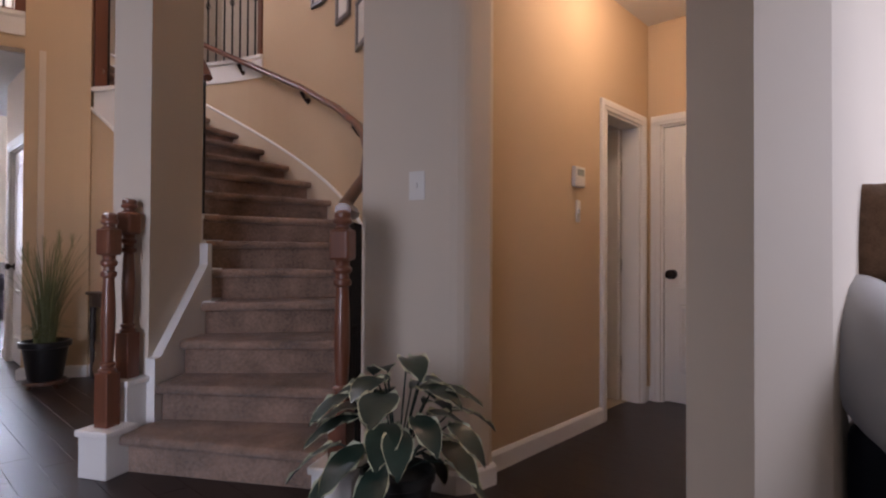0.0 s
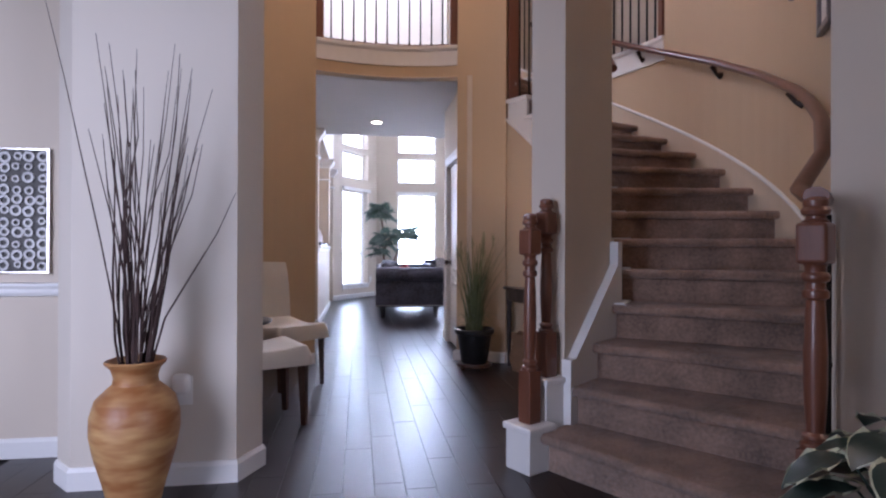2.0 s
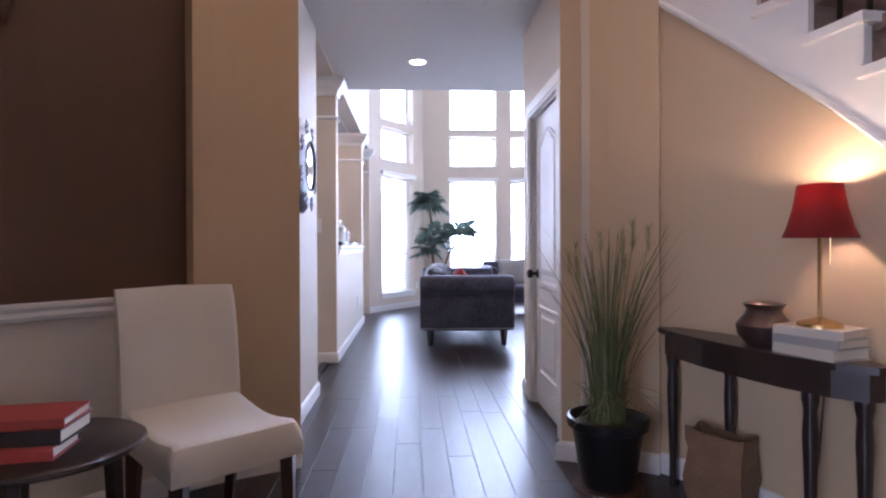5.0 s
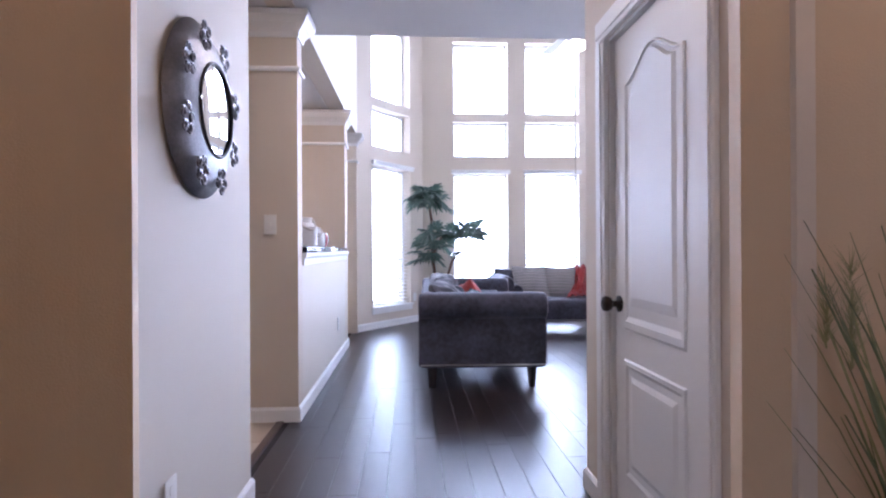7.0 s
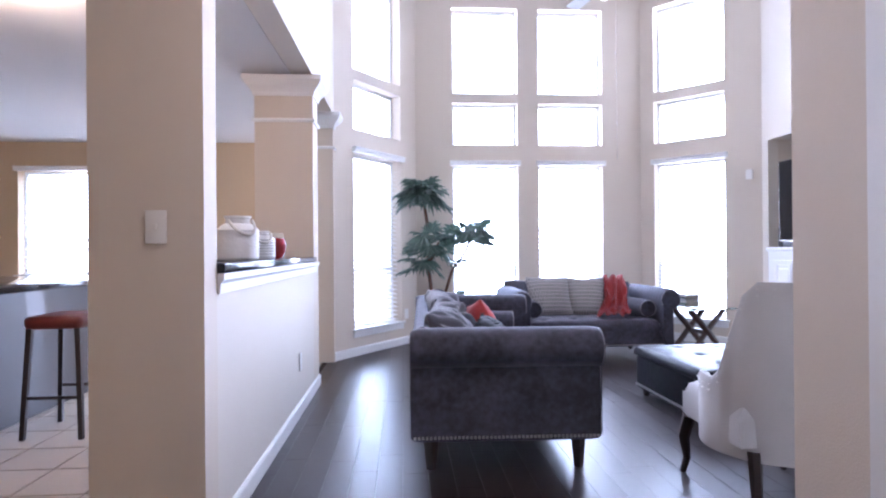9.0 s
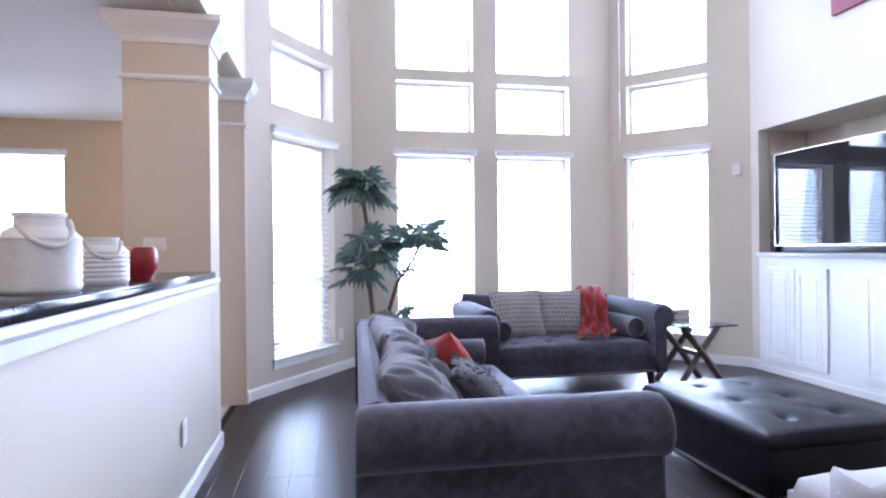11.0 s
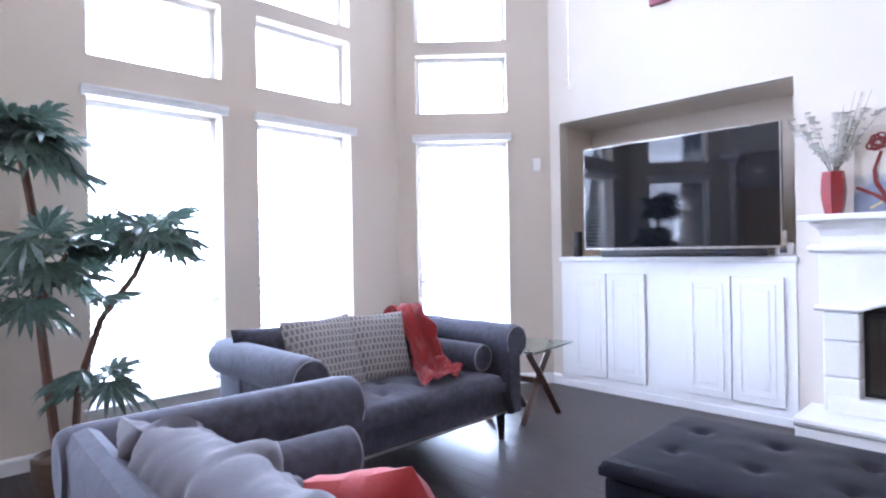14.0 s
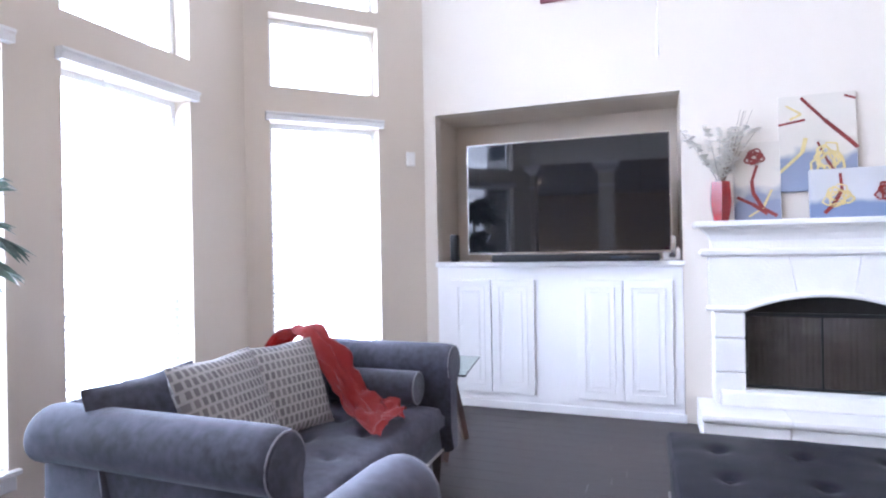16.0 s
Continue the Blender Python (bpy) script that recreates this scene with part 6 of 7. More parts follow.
tagged(part("blossoms", bm2, BLOSSOM, ob, "small white blossoms", smooth=False), kind="stuff")


def abstract_material(name, seed, top, low):
    """Canvas paint: cream sky over blue-grey with a soft mottled border."""
    m = material(name, top, 0.7, var=0.08, scale=9, fine=120, bump=0.25)
    n, l = m.node_tree.nodes, m.node_tree.links
    co = [k for k in n if k.type == "TEX_COORD"][0]
    sep = n.new("ShaderNodeSeparateXYZ")
    l.new(co.outputs["Generated"], sep.inputs[0])
    nz = n.new("ShaderNodeTexNoise")
    nz.inputs["Scale"].default_value = 5
    mp = n.new("ShaderNodeMapping")
    mp.inputs["Location"].default_value = (seed, seed, 0)
    l.new(co.outputs["Object"], mp.inputs["Vector"])
    l.new(mp.outputs[0], nz.inputs["Vector"])
    ad = n.new("ShaderNodeMath")
    ad.operation = "ADD"
    l.new(sep.outputs["Z"], ad.inputs[0])
    l.new(nz.outputs["Fac"], ad.inputs[1])
    ramp = n.new("ShaderNodeValToRGB")
    ramp.color_ramp.elements[0].position, ramp.color_ramp.elements[1].position = 0.80, 1.12
    ramp.color_ramp.elements[0].color, ramp.color_ramp.elements[1].color = (*low, 1), (*top, 1)
    l.new(ad.outputs[0], ramp.inputs[0])
    l.new(ramp.outputs[0], n["Principled BSDF"].inputs["Base Color"])
    return m


P_RED = material("oil_red", (0.25, 0.03, 0.025), 0.5, var=0.3, scale=20, bump=0.4)
P_YEL = material("oil_yellow", (0.68, 0.54, 0.24), 0.5, var=0.2, scale=20, bump=0.4)
P_WHT = material("oil_cream", (0.72, 0.68, 0.55), 0.5, var=0.1, scale=20, bump=0.4)


def stroke(bm, pts, w):
    pts = [Vector((x, -0.0205, z)) for x, z in pts]
    for i, (p, q) in enumerate(zip(pts, pts[1:])):
        d = (q - p).normalized()
        s = Vector((-d.z, 0, d.x)) * w * (0.6 + 0.4 * math.sin(math.pi * (i + 0.5) / len(pts)))
        v = [bm.verts.new(c) for c in (p - s, q - s, q + s, p + s)]
        r = bmesh.ops.extrude_face_region(bm, geom=[bm.faces.new(v)])
        bmesh.ops.translate(bm, verts=[g for g in r["geom"] if isinstance(g, bmesh.types.BMVert)], vec=(0, -0.002 - 0.0004 * (i % 3), 0))


def painting(at, w, h, tilt, label, seed, strokes, top=(0.60, 0.55, 0.47), low=(0.22, 0.25, 0.33)):
    ob = thing("painting", label, "painting", at, -90, "abstract canvases on the mantel")
    ob.matrix_world = pose(*at, 0, 0, -90) @ pose(0, 0, 0, -tilt)
    bm = bmesh.new()
    box(bm, -w / 2, -0.018, 0, w / 2, 0.018, h, 0.003, 1)
    part("canvas", bm, abstract_material("canvas_%d" % seed, seed, top, low), ob, smooth=False)
    for mat, pts, sw in strokes:
        bm = bmesh.new()
        stroke(bm, [(x * w, z * h) for x, z in pts], sw)
        part("brush_stroke", bm, mat, ob, smooth=False)


def swirl(cx, cz, r, turns, n=26, squash=0.8):
    pts = []
    for i in range(2 * n + 1):
        a = 2 * math.pi * turns * i / (2 * n)
        q = r * (1 - 0.6 * i / (2 * n)) * (0.72 + 0.28 * math.sin(a * 2.7 + turns))
        pts.append((cx + q * math.cos(a), cz + squash * q * math.sin(a)))
    return pts


painting((4.745, 9.275, 1.38), 0.27, 0.52, 4, "narrow abstract canvas with a red flower", 1, [(P_RED, swirl(-0.05, 0.80, 0.26, 4.3, 40, 0.45), 0.008), (P_RED, [(0.0, 0.7), (-0.12, 0.5), (-0.1, 0.35), (0.1, 0.15), (0.4, 0.05)], 0.012), (P_RED, [(-0.45, 0.3), (-0.1, 0.2), (0.2, 0.08)], 0.012), (P_YEL, [(-0.2, 0.05), (0.1, 0.15), (0.3, 0.38)], 0.007)])
painting((4.77, 8.93, 1.56), 0.43, 0.62, 2, "square abstract canvas with yellow flower and red branches", 2, [(P_YEL, swirl(0.12, 0.3, 0.27, 4.4), 0.008), (P_YEL, [(-0.5, 0.2), (-0.2, 0.4), (-0.15, 0.55)], 0.012), (P_RED, [(-0.2, 0.97), (0.1, 0.72), (0.4, 0.5), (0.5, 0.42)], 0.012), (P_RED, [(-0.5, 0.7), (-0.15, 0.74)], 0.008), (P_RED, [(0.0, 0.5), (0.12, 0.3), (0.25, 0.15)], 0.008), (P_YEL, [(-0.4, 0.9), (-0.2, 0.8), (-0.35, 0.75)], 0.008), (P_RED, [(0.35, 0.96), (0.49, 0.92)], 0.008)])
painting((4.70, 8.62, 1.38), 0.74, 0.31, 5, "long blue abstract canvas with yellow and red flowers", 3, [(P_YEL, swirl(-0.30, 0.42, 0.14, 4.2, squash=2.0), 0.006), (P_RED, [(-0.28, 0.9), (-0.27, 0.55), (-0.34, 0.25), (-0.4, 0.1)], 0.011), (P_RED, swirl(0.06, 0.5, 0.13, 4.1, squash=2.0), 0.006), (P_YEL, swirl(0.10, 0.45, 0.07, 2, squash=2.0), 0.007), (P_RED, swirl(0.36, 0.5, 0.1, 2.6, squash=2.0), 0.009)], (0.50, 0.50, 0.50), (0.17, 0.22, 0.34))
painting((4.768, 10.08, 3.05), 1.20, 0.9, 0, "large canvas with red and mauve ground high on the wall", 4, [(P_RED, [(-0.4, 0.4), (0, 0.5), (0.4, 0.45)], 0.03)], (0.40, 0.20, 0.22), (0.30, 0.10, 0.13))

# ---- ceiling fan ----
fan = thing("ceiling_fan", "ceiling fan with pale blades and a lit glass light", "fan", (2.46, 9.91, 0))
FAN_WHITE = material("fan_white", (0.72, 0.71, 0.70), 0.4, var=0.03, bump=0)
bm = bmesh.new()
tube(bm, [(0, 0, 3.42), (0, 0, H2)], 0.014, 10)
part("downrod", bm, FAN_WHITE, fan)
bm = bmesh.new()
lathe(bm, [(0, 3.22), (0.07, 3.23), (0.12, 3.28), (0.12, 3.36), (0.07, 3.42), (0, 3.43)], 24)
part("motor", bm, BRONZE, fan, "dark bronze motor housing")
for i in range(5):
    a = 2 * math.pi * i / 5 + 0.55
    bm = bmesh.new()
    vs = box(bm, 0.14, -0.06, -0.004, 0.66, 0.06, 0.004, 0.003, 1, m=pose(0, 0, 3.27, 10))
    bmesh.ops.transform(bm, matrix=pose(0, 0, 0, 0, 0, math.degrees(a)), verts=bm.verts)
    part("blade", bm, FAN_WHITE, fan, smooth=False)
for i in range(3):
    a = 2 * math.pi * i / 3 + 0.3
    bm = bmesh.new()
    lathe(bm, [(0.018, 0.0), (0.03, -0.03), (0.05, -0.07), (0.056, -0.09), (0.05, -0.088), (0.0, -0.05)], 16, m=pose(0.09 * math.cos(a), 0.09 * math.sin(a), 3.20, 25 * math.sin(a), -25 * math.cos(a), 0))
    part("light_shade", bm, glow("fan_glow", (1.0, 0.88, 0.72), 6.0), fan, "glowing glass shade")
bm = bmesh.new()
tube(bm, [(0.0, 0.0, 3.2), (0.0, 0.0, 1.86)], 0.0016, 5)
tube(bm, [(0.0, 0.0, 1.86), (0.0, 0.0, 1.82)], 0.004, 6)
part("pull_chain", bm, CHROME, fan)

# ---- foyer: chairs, table, vase ----
def parsons_chair(at, rz):
    """A cream upholstered side chair; its front towards -y."""
    ob = thing("parsons_chair", "cream upholstered dining chair with dark tapered legs", "chair", at, rz, "cream chairs in the foyer")
    n, m = 30, 26
    bm = bmesh.new()
    top, bot = [], []
    for i in range(n + 1):
        for j in range(m + 1):
            u, v = i / n, j / m
            x, y = -0.21 + 0.42 * u, -0.26 + 0.49 * v
            e = min(u, 1 - u) * 0.42
            z = 0.462 - 0.042 * math.sin(math.pi * min(1, v * 0.92 + 0.08)) ** 1.4 * (1 - 0.25 * abs(2 * u - 1) ** 3)
            for gap, r in ((e, 0.03), (v * 0.49, 0.055)):
                if gap < r:
                    z -= r * (1 - math.sqrt(max(0.0, 1 - (1 - gap / r) ** 2)))
            top.append(bm.verts.new((x, y, z)))
            bot.append(bm.verts.new((x, y, 0.335)))
    k = m + 1
    for i in range(n):
        for j in range(m):
            bm.faces.new((top[i * k + j], top[(i + 1) * k + j], top[(i + 1) * k + j + 1], top[i * k + j + 1]))
            bm.faces.new((bot[i * k + j], bot[i * k + j + 1], bot[(i + 1) * k + j + 1], bot[(i + 1) * k + j]))
    for i in range(n):
        bm.faces.new((top[i * k], bot[i * k], bot[(i + 1) * k], top[(i + 1) * k]))
        bm.faces.new((top[i * k + m], top[(i + 1) * k + m], bot[(i + 1) * k + m], bot[i * k + m]))
    for j in range(m):
        bm.faces.new((top[j], top[j + 1], bot[j + 1], bot[j]))
        bm.faces.new((top[n * k + j], bot[n * k + j], bot[n * k + j + 1], top[n * k + j + 1]))
    part("seat", bm, CREAM, ob)
    bm = bmesh.new()
    rows = []
    for j in range(11):
        t = j / 10
        z = 0.335 + 0.535 * t
        y = 0.225 + 0.05 * t + 0.05 * max(0, t - 0.5) ** 2 * 2
        th = 0.06 if j < 10 else 0.04
        rows.append([bm.verts.new((x, yy, z + (0.012 * math.cos(x * 6.0) if j == 10 else 0))) for x, yy in ((-0.21, y - th / 2 + 0.012), (-0.19, y - th / 2), (0, y - th / 2 + 0.012), (0.19, y - th / 2), (0.21, y - th / 2 + 0.012), (0.21, y + th / 2 - 0.01), (0.19, y + th / 2), (-0.19, y + th / 2), (-0.21, y + th / 2 - 0.01))])
    for a, b in zip(rows, rows[1:]):
        for q in range(9):
            bm.faces.new((a[q], a[(q + 1) % 9], b[(q + 1) % 9], b[q]))
    bm.faces.new(rows[0][::-1])
    bm.faces.new(rows[-1])
    part("backrest", bm, CREAM, ob)
    for x in (-0.175, 0.175):
        for y, lean in ((-0.22, -0.01), (0.2, 0.05)):
            bm = bmesh.new()
            tube(bm, [(x, y + lean, 0), (x, y, 0.335)], [0.02, 0.03], 4, up=(0, 1, 0.01))
            part("leg", bm, LEG_WOOD, ob, smooth=False)
    return ob


parsons_chair((0.041, 4.66, 0), 41)
parsons_chair((0.007, 3.70, 0), 114)
ob = thing("side_table", "small round dark wood side table between chairs", "side table", (-0.20, 4.20, 0))
bm = bmesh.new()
lathe(bm, [(0, 0.495), (0.21, 0.495), (0.225, 0.505), (0.225, 0.515), (0.215, 0.522), (0, 0.522)], 32)
part("tabletop", bm, DARK_WOOD, ob)
for i in range(3):
    a = 2 * math.pi * i / 3 + 0.5
    bm = bmesh.new()
    tube(bm, [(0.16 * math.cos(a), 0.16 * math.sin(a), 0), (0.14 * math.cos(a), 0.14 * math.sin(a), 0.496)], [0.02, 0.026], 6)
    part("leg", bm, DARK_WOOD, ob, smooth=False)
for c, z, h, d, w, x, y, rz, lab in ((5, 0.522, 0.03, 0.11, 0.15, -0.315, 4.135, 94, "small dark green book on the side table"), (2, 0.522, 0.03, 0.13, 0.15, -0.185, 4.135, 98, "red paperback book on the side table"), (1, 0.552, 0.036, 0.255, 0.17, -0.24, 4.16, 96, "thick black book with red title on top"), (0, 0.588, 0.024, 0.24, 0.165, -0.235, 4.165, 99, "worn red book on top of the stack")):
    book((x, y, z), rz, w, d, h, BOOKC[c], lab, "books on the side table")

# tall branches in a terracotta vase
VASE = material("vase_terracotta", (0.46, 0.235, 0.095), 0.45, var=0.3, scale=5, fine=60, bump=0.15, dark=(0.30, 0.12, 0.045))
vn, vl = VASE.node_tree.nodes, VASE.node_tree.links
wv = vn.new("ShaderNodeTexNoise")
wv.inputs["Scale"].default_value = 6
vm = vn.new("ShaderNodeMapping")
vm.inputs["Scale"].default_value = (1, 1, 3.5)
vl.new([k for k in vn if k.type == "TEX_COORD"][0].outputs["Object"], vm.inputs["Vector"])
vl.new(vm.outputs[0], wv.inputs["Vector"])
vr = vn.new("ShaderNodeValToRGB")
vr.color_ramp.elements[0].position, vr.color_ramp.elements[1].position = 0.38, 0.68
vr.color_ramp.elements[0].color, vr.color_ramp.elements[1].color = (0.31, 0.12, 0.038, 1), (0.54, 0.32, 0.135, 1)
vl.new(wv.outputs["Fac"], vr.inputs[0])
vl.new(vr.outputs[0], vn["Principled BSDF"].inputs["Base Color"])
ob = thing("floor_vase", "large terracotta floor vase with tall dry branches", "vase", (-0.235, 2.665, 0))
bm = bmesh.new()
lathe(bm, [(0, 0), (0.08, 0), (0.088, 0.03), (0.11, 0.12), (0.138, 0.22), (0.153, 0.30), (0.152, 0.36), (0.135, 0.42), (0.10, 0.455), (0.078, 0.475), (0.075, 0.50), (0.084, 0.53), (0.102, 0.548), (0.106, 0.556), (0.10, 0.562), (0.09, 0.55), (0.068, 0.5), (0.072, 0.45), (0, 0.2)], 40)
part("body", bm, VASE, ob)
BRANCH = material("branch_dark", (0.07, 0.038, 0.032), 0.85, var=0.35, scale=20, bump=0.3)
rng = random.Random(8)
for i in range(44):
    az = rng.uniform(0, 2 * math.pi)
    sp = rng.uniform(0.02, 0.2) if i > 3 else (0.30, 0.26, 0.26, 0.22)[i]
    ln = rng.uniform(0.75, 1.35)
    if i == 0:
        az, sp, ln = math.pi, 0.34, 1.5
    pts = []
    bend, turn = rng.uniform(0.012, 0.045), rng.uniform(0, 6.28)
    for k in range(6):
        t = k / 5
        wob = bend * math.sin(t * rng.uniform(4.2, 5.2))
        x, y = wob * math.cos(turn) + math.cos(az) * (0.03 + sp * t ** 1.25) + 0.05 * t, math.sin(az) * (0.03 + sp * t ** 1.25) * (0.45 if math.sin(az) > 0 else 0.8)
        pts.append((x + rng.uniform(-0.008, 0.008), min(y + rng.uniform(-0.008, 0.008), 0.18), 0.4 + ln * t))
    bm = bmesh.new()
    r0 = rng.uniform(0.0035, 0.006)
    tube(bm, pts, [r0 * (1 - 0.15 * k) for k in range(6)], 5)
    part("branch", bm, BRANCH, ob)

# ring art on the dining wall
RING = material("ring_silver", (0.46, 0.45, 0.44), 0.5, metal=0.5, var=0.25, scale=30, bump=0.1)
ob = thing("wall_art", "silver metal wall art of interlocking rings", "wall art", (-1.19, 3.295, 0.86))
bm = bmesh.new()
for x0, z0, x1, z1 in ((-0.35, 0, 0.35, 0.008), (-0.35, 0.57, 0.35, 0.578), (-0.35, 0.008, -0.342, 0.57), (0.342, 0.008, 0.35, 0.57)):
    box(bm, x0, -0.02, z0, x1, 0, z1)
part("frame", bm, CHROME, ob, smooth=False)
bm = bmesh.new()
box(bm, -0.342, -0.006, 0.008, 0.342, -0.002, 0.57)
part("backing", bm, material("backing_dark", (0.08, 0.075, 0.07), 0.6, bump=0), ob, smooth=False)
rng = random.Random(4)
for i in range(13):
    for j in range(11):
        r = rng.uniform(0.016, 0.027)
        bm = bmesh.new()
        cx, cz = -0.315 + 0.0525 * i + rng.uniform(-0.006, 0.006), 0.035 + 0.0505 * j + rng.uniform(-0.006, 0.006)
        lathe(bm, [(r, 0), (r, 0.008), (r * 0.55, 0.008), (r * 0.55, 0), (r, 0)], 14, caps=False, m=pose(cx, -0.007, cz, 90))
        part("ring", bm, RING, ob)

# art in the brown niche: carved brown pieces
ob = thing("niche_art", "carved brown and cream wall ornament in the niche", "wall art", (0, 0, 0))
for a, z, h, mat in ((144, 1.95, 0.26, LEG_WOOD), (147, 1.52, 0.30, material("carving_tan", (0.26, 0.16, 0.10), 0.6, var=0.3, scale=14, bump=0.4)), (150, 1.8, 0.5, LEG_WOOD)):
    bm = bmesh.new()
    x, y = RC[0] + (RR + 0.095) * math.cos(radians(a)), RC[1] + (RR + 0.095) * math.sin(radians(a))
    vs = pillow(bm, 0.10, h, 0.05, a, 0.006)
    bmesh.ops.transform(bm, matrix=pose(x, y, z, 0, 18, a - 90), verts=vs)
    part("carving", bm, mat, ob)

# ---- foyer: console table under the stairs ----
con = thing("console_table", "dark espresso half-round console table", "console table", (2.01, 4.67, 0), -74)
TH = 0.667
bm = bmesh.new()
pts = [(-0.44, 0.0), (-0.475, -0.055), (-0.46, -0.085), (-0.36, -0.115), (-0.18, -0.142), (0.0, -0.15), (0.18, -0.142), (0.34, -0.11), (0.43, -0.06), (0.44, 0.0), (0.2, 0.05), (0.0, 0.06), (-0.2, 0.05)]
prism(bm, pts, TH - 0.022, TH)
part("tabletop", bm, DARK_WOOD, con, smooth=False)
bm = bmesh.new()
prism(bm, [(x * 0.93, y * 0.9) for x, y in pts], TH - 0.11, TH - 0.022)
part("apron", bm, DARK_WOOD, con, smooth=False)
for x, y in ((-0.40, -0.06), (0.37, -0.03), (-0.18, 0.025), (0.24, -0.085)):
    bm = bmesh.new()
    lathe(bm, [(0.016, 0), (0.014, 0.1), (0.02, 0.3), (0.024, 0.42), (0.02, 0.50), (0.026, 0.53), (0.026, TH - 0.11)], 12, (x, y, 0))
    part("leg", bm, DARK_WOOD, con)


def on_table(u, v):
    p = pose(2.01, 4.67, 0, 0, 0, -74) @ Vector((u, v, 0))
    return p.x, p.y


bx, by = on_table(0.23, -0.03)
for i, (c, h) in enumerate(((4, 0.035), (3, 0.03), (4, 0.028))):
    book((bx, by, TH + (0, 0.035, 0.065)[i]), 15 + 6 * i, 0.16, 0.21, h, BOOKC[c], "pale worn book under the table lamp", "books under the lamp")
LZ = TH + 0.093
lamp = thing("table_lamp", "lit brass table lamp with a red shade", "lamp", (bx, by, LZ))
BRASS = material("brass", (0.62, 0.42, 0.18), 0.25, metal=1.0, var=0.1, bump=0)
bm = bmesh.new()
lathe(bm, [(0, 0), (0.065, 0), (0.065, 0.01), (0.05, 0.018), (0.03, 0.022), (0.012, 0.03), (0, 0.03)], 24)
part("base", bm, BRASS, lamp)
bm = bmesh.new()
lathe(bm, [(0.006, 0.025), (0.006, 0.33), (0.014, 0.34), (0.014, 0.37), (0, 0.37)], 12)
part("stem", bm, BRASS, lamp)
bm = bmesh.new()
lathe(bm, [(0, 0.365), (0.02, 0.38), (0.028, 0.41), (0.02, 0.435), (0, 0.44)], 12)
part("bulb", bm, glow("bulb_glow", (1.0, 0.78, 0.5), 30.0), lamp, "glowing bulb")
SHADE = bpy.data.materials.new("shade_red")
SHADE.use_nodes = True
sb = SHADE.node_tree.nodes["Principled BSDF"]
tr = SHADE.node_tree.nodes.new("ShaderNodeBsdfTranslucent")
mx = SHADE.node_tree.nodes.new("ShaderNodeMixShader")
sb.inputs["Base Color"].default_value, sb.inputs["Roughness"].default_value = (0.20, 0.016, 0.014, 1), 0.8
tr.inputs["Color"].default_value = (0.34, 0.025, 0.02, 1)
mx.inputs[0].default_value = 0.3
SHADE.node_tree.links.new(sb.outputs[0], mx.inputs[1])
SHADE.node_tree.links.new(tr.outputs[0], mx.inputs[2])
SHADE.node_tree.links.new(mx.outputs[0], SHADE.node_tree.nodes["Material Output"].inputs[0])
bm = bmesh.new()
prof = [(0.106, 0.285), (0.094, 0.315), (0.076, 0.38), (0.064, 0.455), (0.062, 0.455), (0.074, 0.38), (0.092, 0.315), (0.104, 0.285)]
rr = []
for r, z in prof:
    rr.append([bm.verts.new((r * math.cos(2 * math.pi * k / 32) * (1 + 0.012 * math.cos(8 * 2 * math.pi * k / 32)), r * math.sin(2 * math.pi * k / 32), z)) for k in range(32)])
for a, b in zip(rr, rr[1:] + rr[:1]):
    for k in range(32):
        bm.faces.new((a[k], a[(k + 1) % 32], b[(k + 1) % 32], b[k]))
part("shade", bm, SHADE, lamp, "red fabric bell shade")
bm = bmesh.new()
tube(bm, [(0.02, -0.02, 0.30), (0.02, -0.02, 0.20)], 0.002, 5)
part("pull_chain", bm, BRASS, lamp)
point_lamp("table_lamp_light", (bx, by, LZ + 0.42), 22, (1.0, 0.72, 0.42), 0.03)
px, py = on_table(0.04, -0.05)
ob = thing("clay_pot", "dark bronze round pot on the console table", "pot", (px, py, TH))
bm = bmesh.new()
lathe(bm, [(0, 0), (0.05, 0), (0.085, 0.04), (0.09, 0.075), (0.06, 0.115), (0.055, 0.13), (0.07, 0.15), (0.062, 0.15), (0.048, 0.13), (0.05, 0.11), (0, 0.06)], 28)
part("body", bm, material("pot_bronze", (0.06, 0.035, 0.03), 0.3, var=0.3, scale=14, bump=0.1, coat=0.3), ob)
ob = thing("paper_bag", "crumpled brown paper bag under the console table", "bag", (1.92, 4.80, 0), -60)
bm = bmesh.new()
lo = [(-0.11, -0.07), (0.11, -0.07), (0.11, 0.07), (-0.11, 0.07)]
rings = []
for j in range(9):
    z = 0.30 * j / 8
    ring = []
    for i in range(16):
        k = i / 4
        a, b = lo[int(k) % 4], lo[(int(k) + 1) % 4]
        t = k % 1
        x, y = a[0] + (b[0] - a[0]) * t, a[1] + (b[1] - a[1]) * t
        nz = noise.noise(Vector((x * 20, y * 20, z * 18)))
        ring.append(bm.verts.new((x * (1 + 0.14 * nz), y * (1 + 0.2 * nz) * (1 - 0.3 * j / 8), z + (0.03 * noise.noise(Vector((x * 15, y * 15, 7))) if j == 8 else 0))))
    rings.append(ring)
for a, b in zip(rings, rings[1:]):
    for i in range(16):
        bm.faces.new((a[i], a[(i + 1) % 16], b[(i + 1) % 16], b[i]))
bm.faces.new(rings[0][::-1])
part("body", bm, material("paper_brown", (0.24, 0.14, 0.08), 0.85, var=0.3, scale=12, bump=0.3), ob)
ob = thing("lamp_cord", "thin black power cord on the floor", "cord", (0, 0, 0))
bm = bmesh.new()
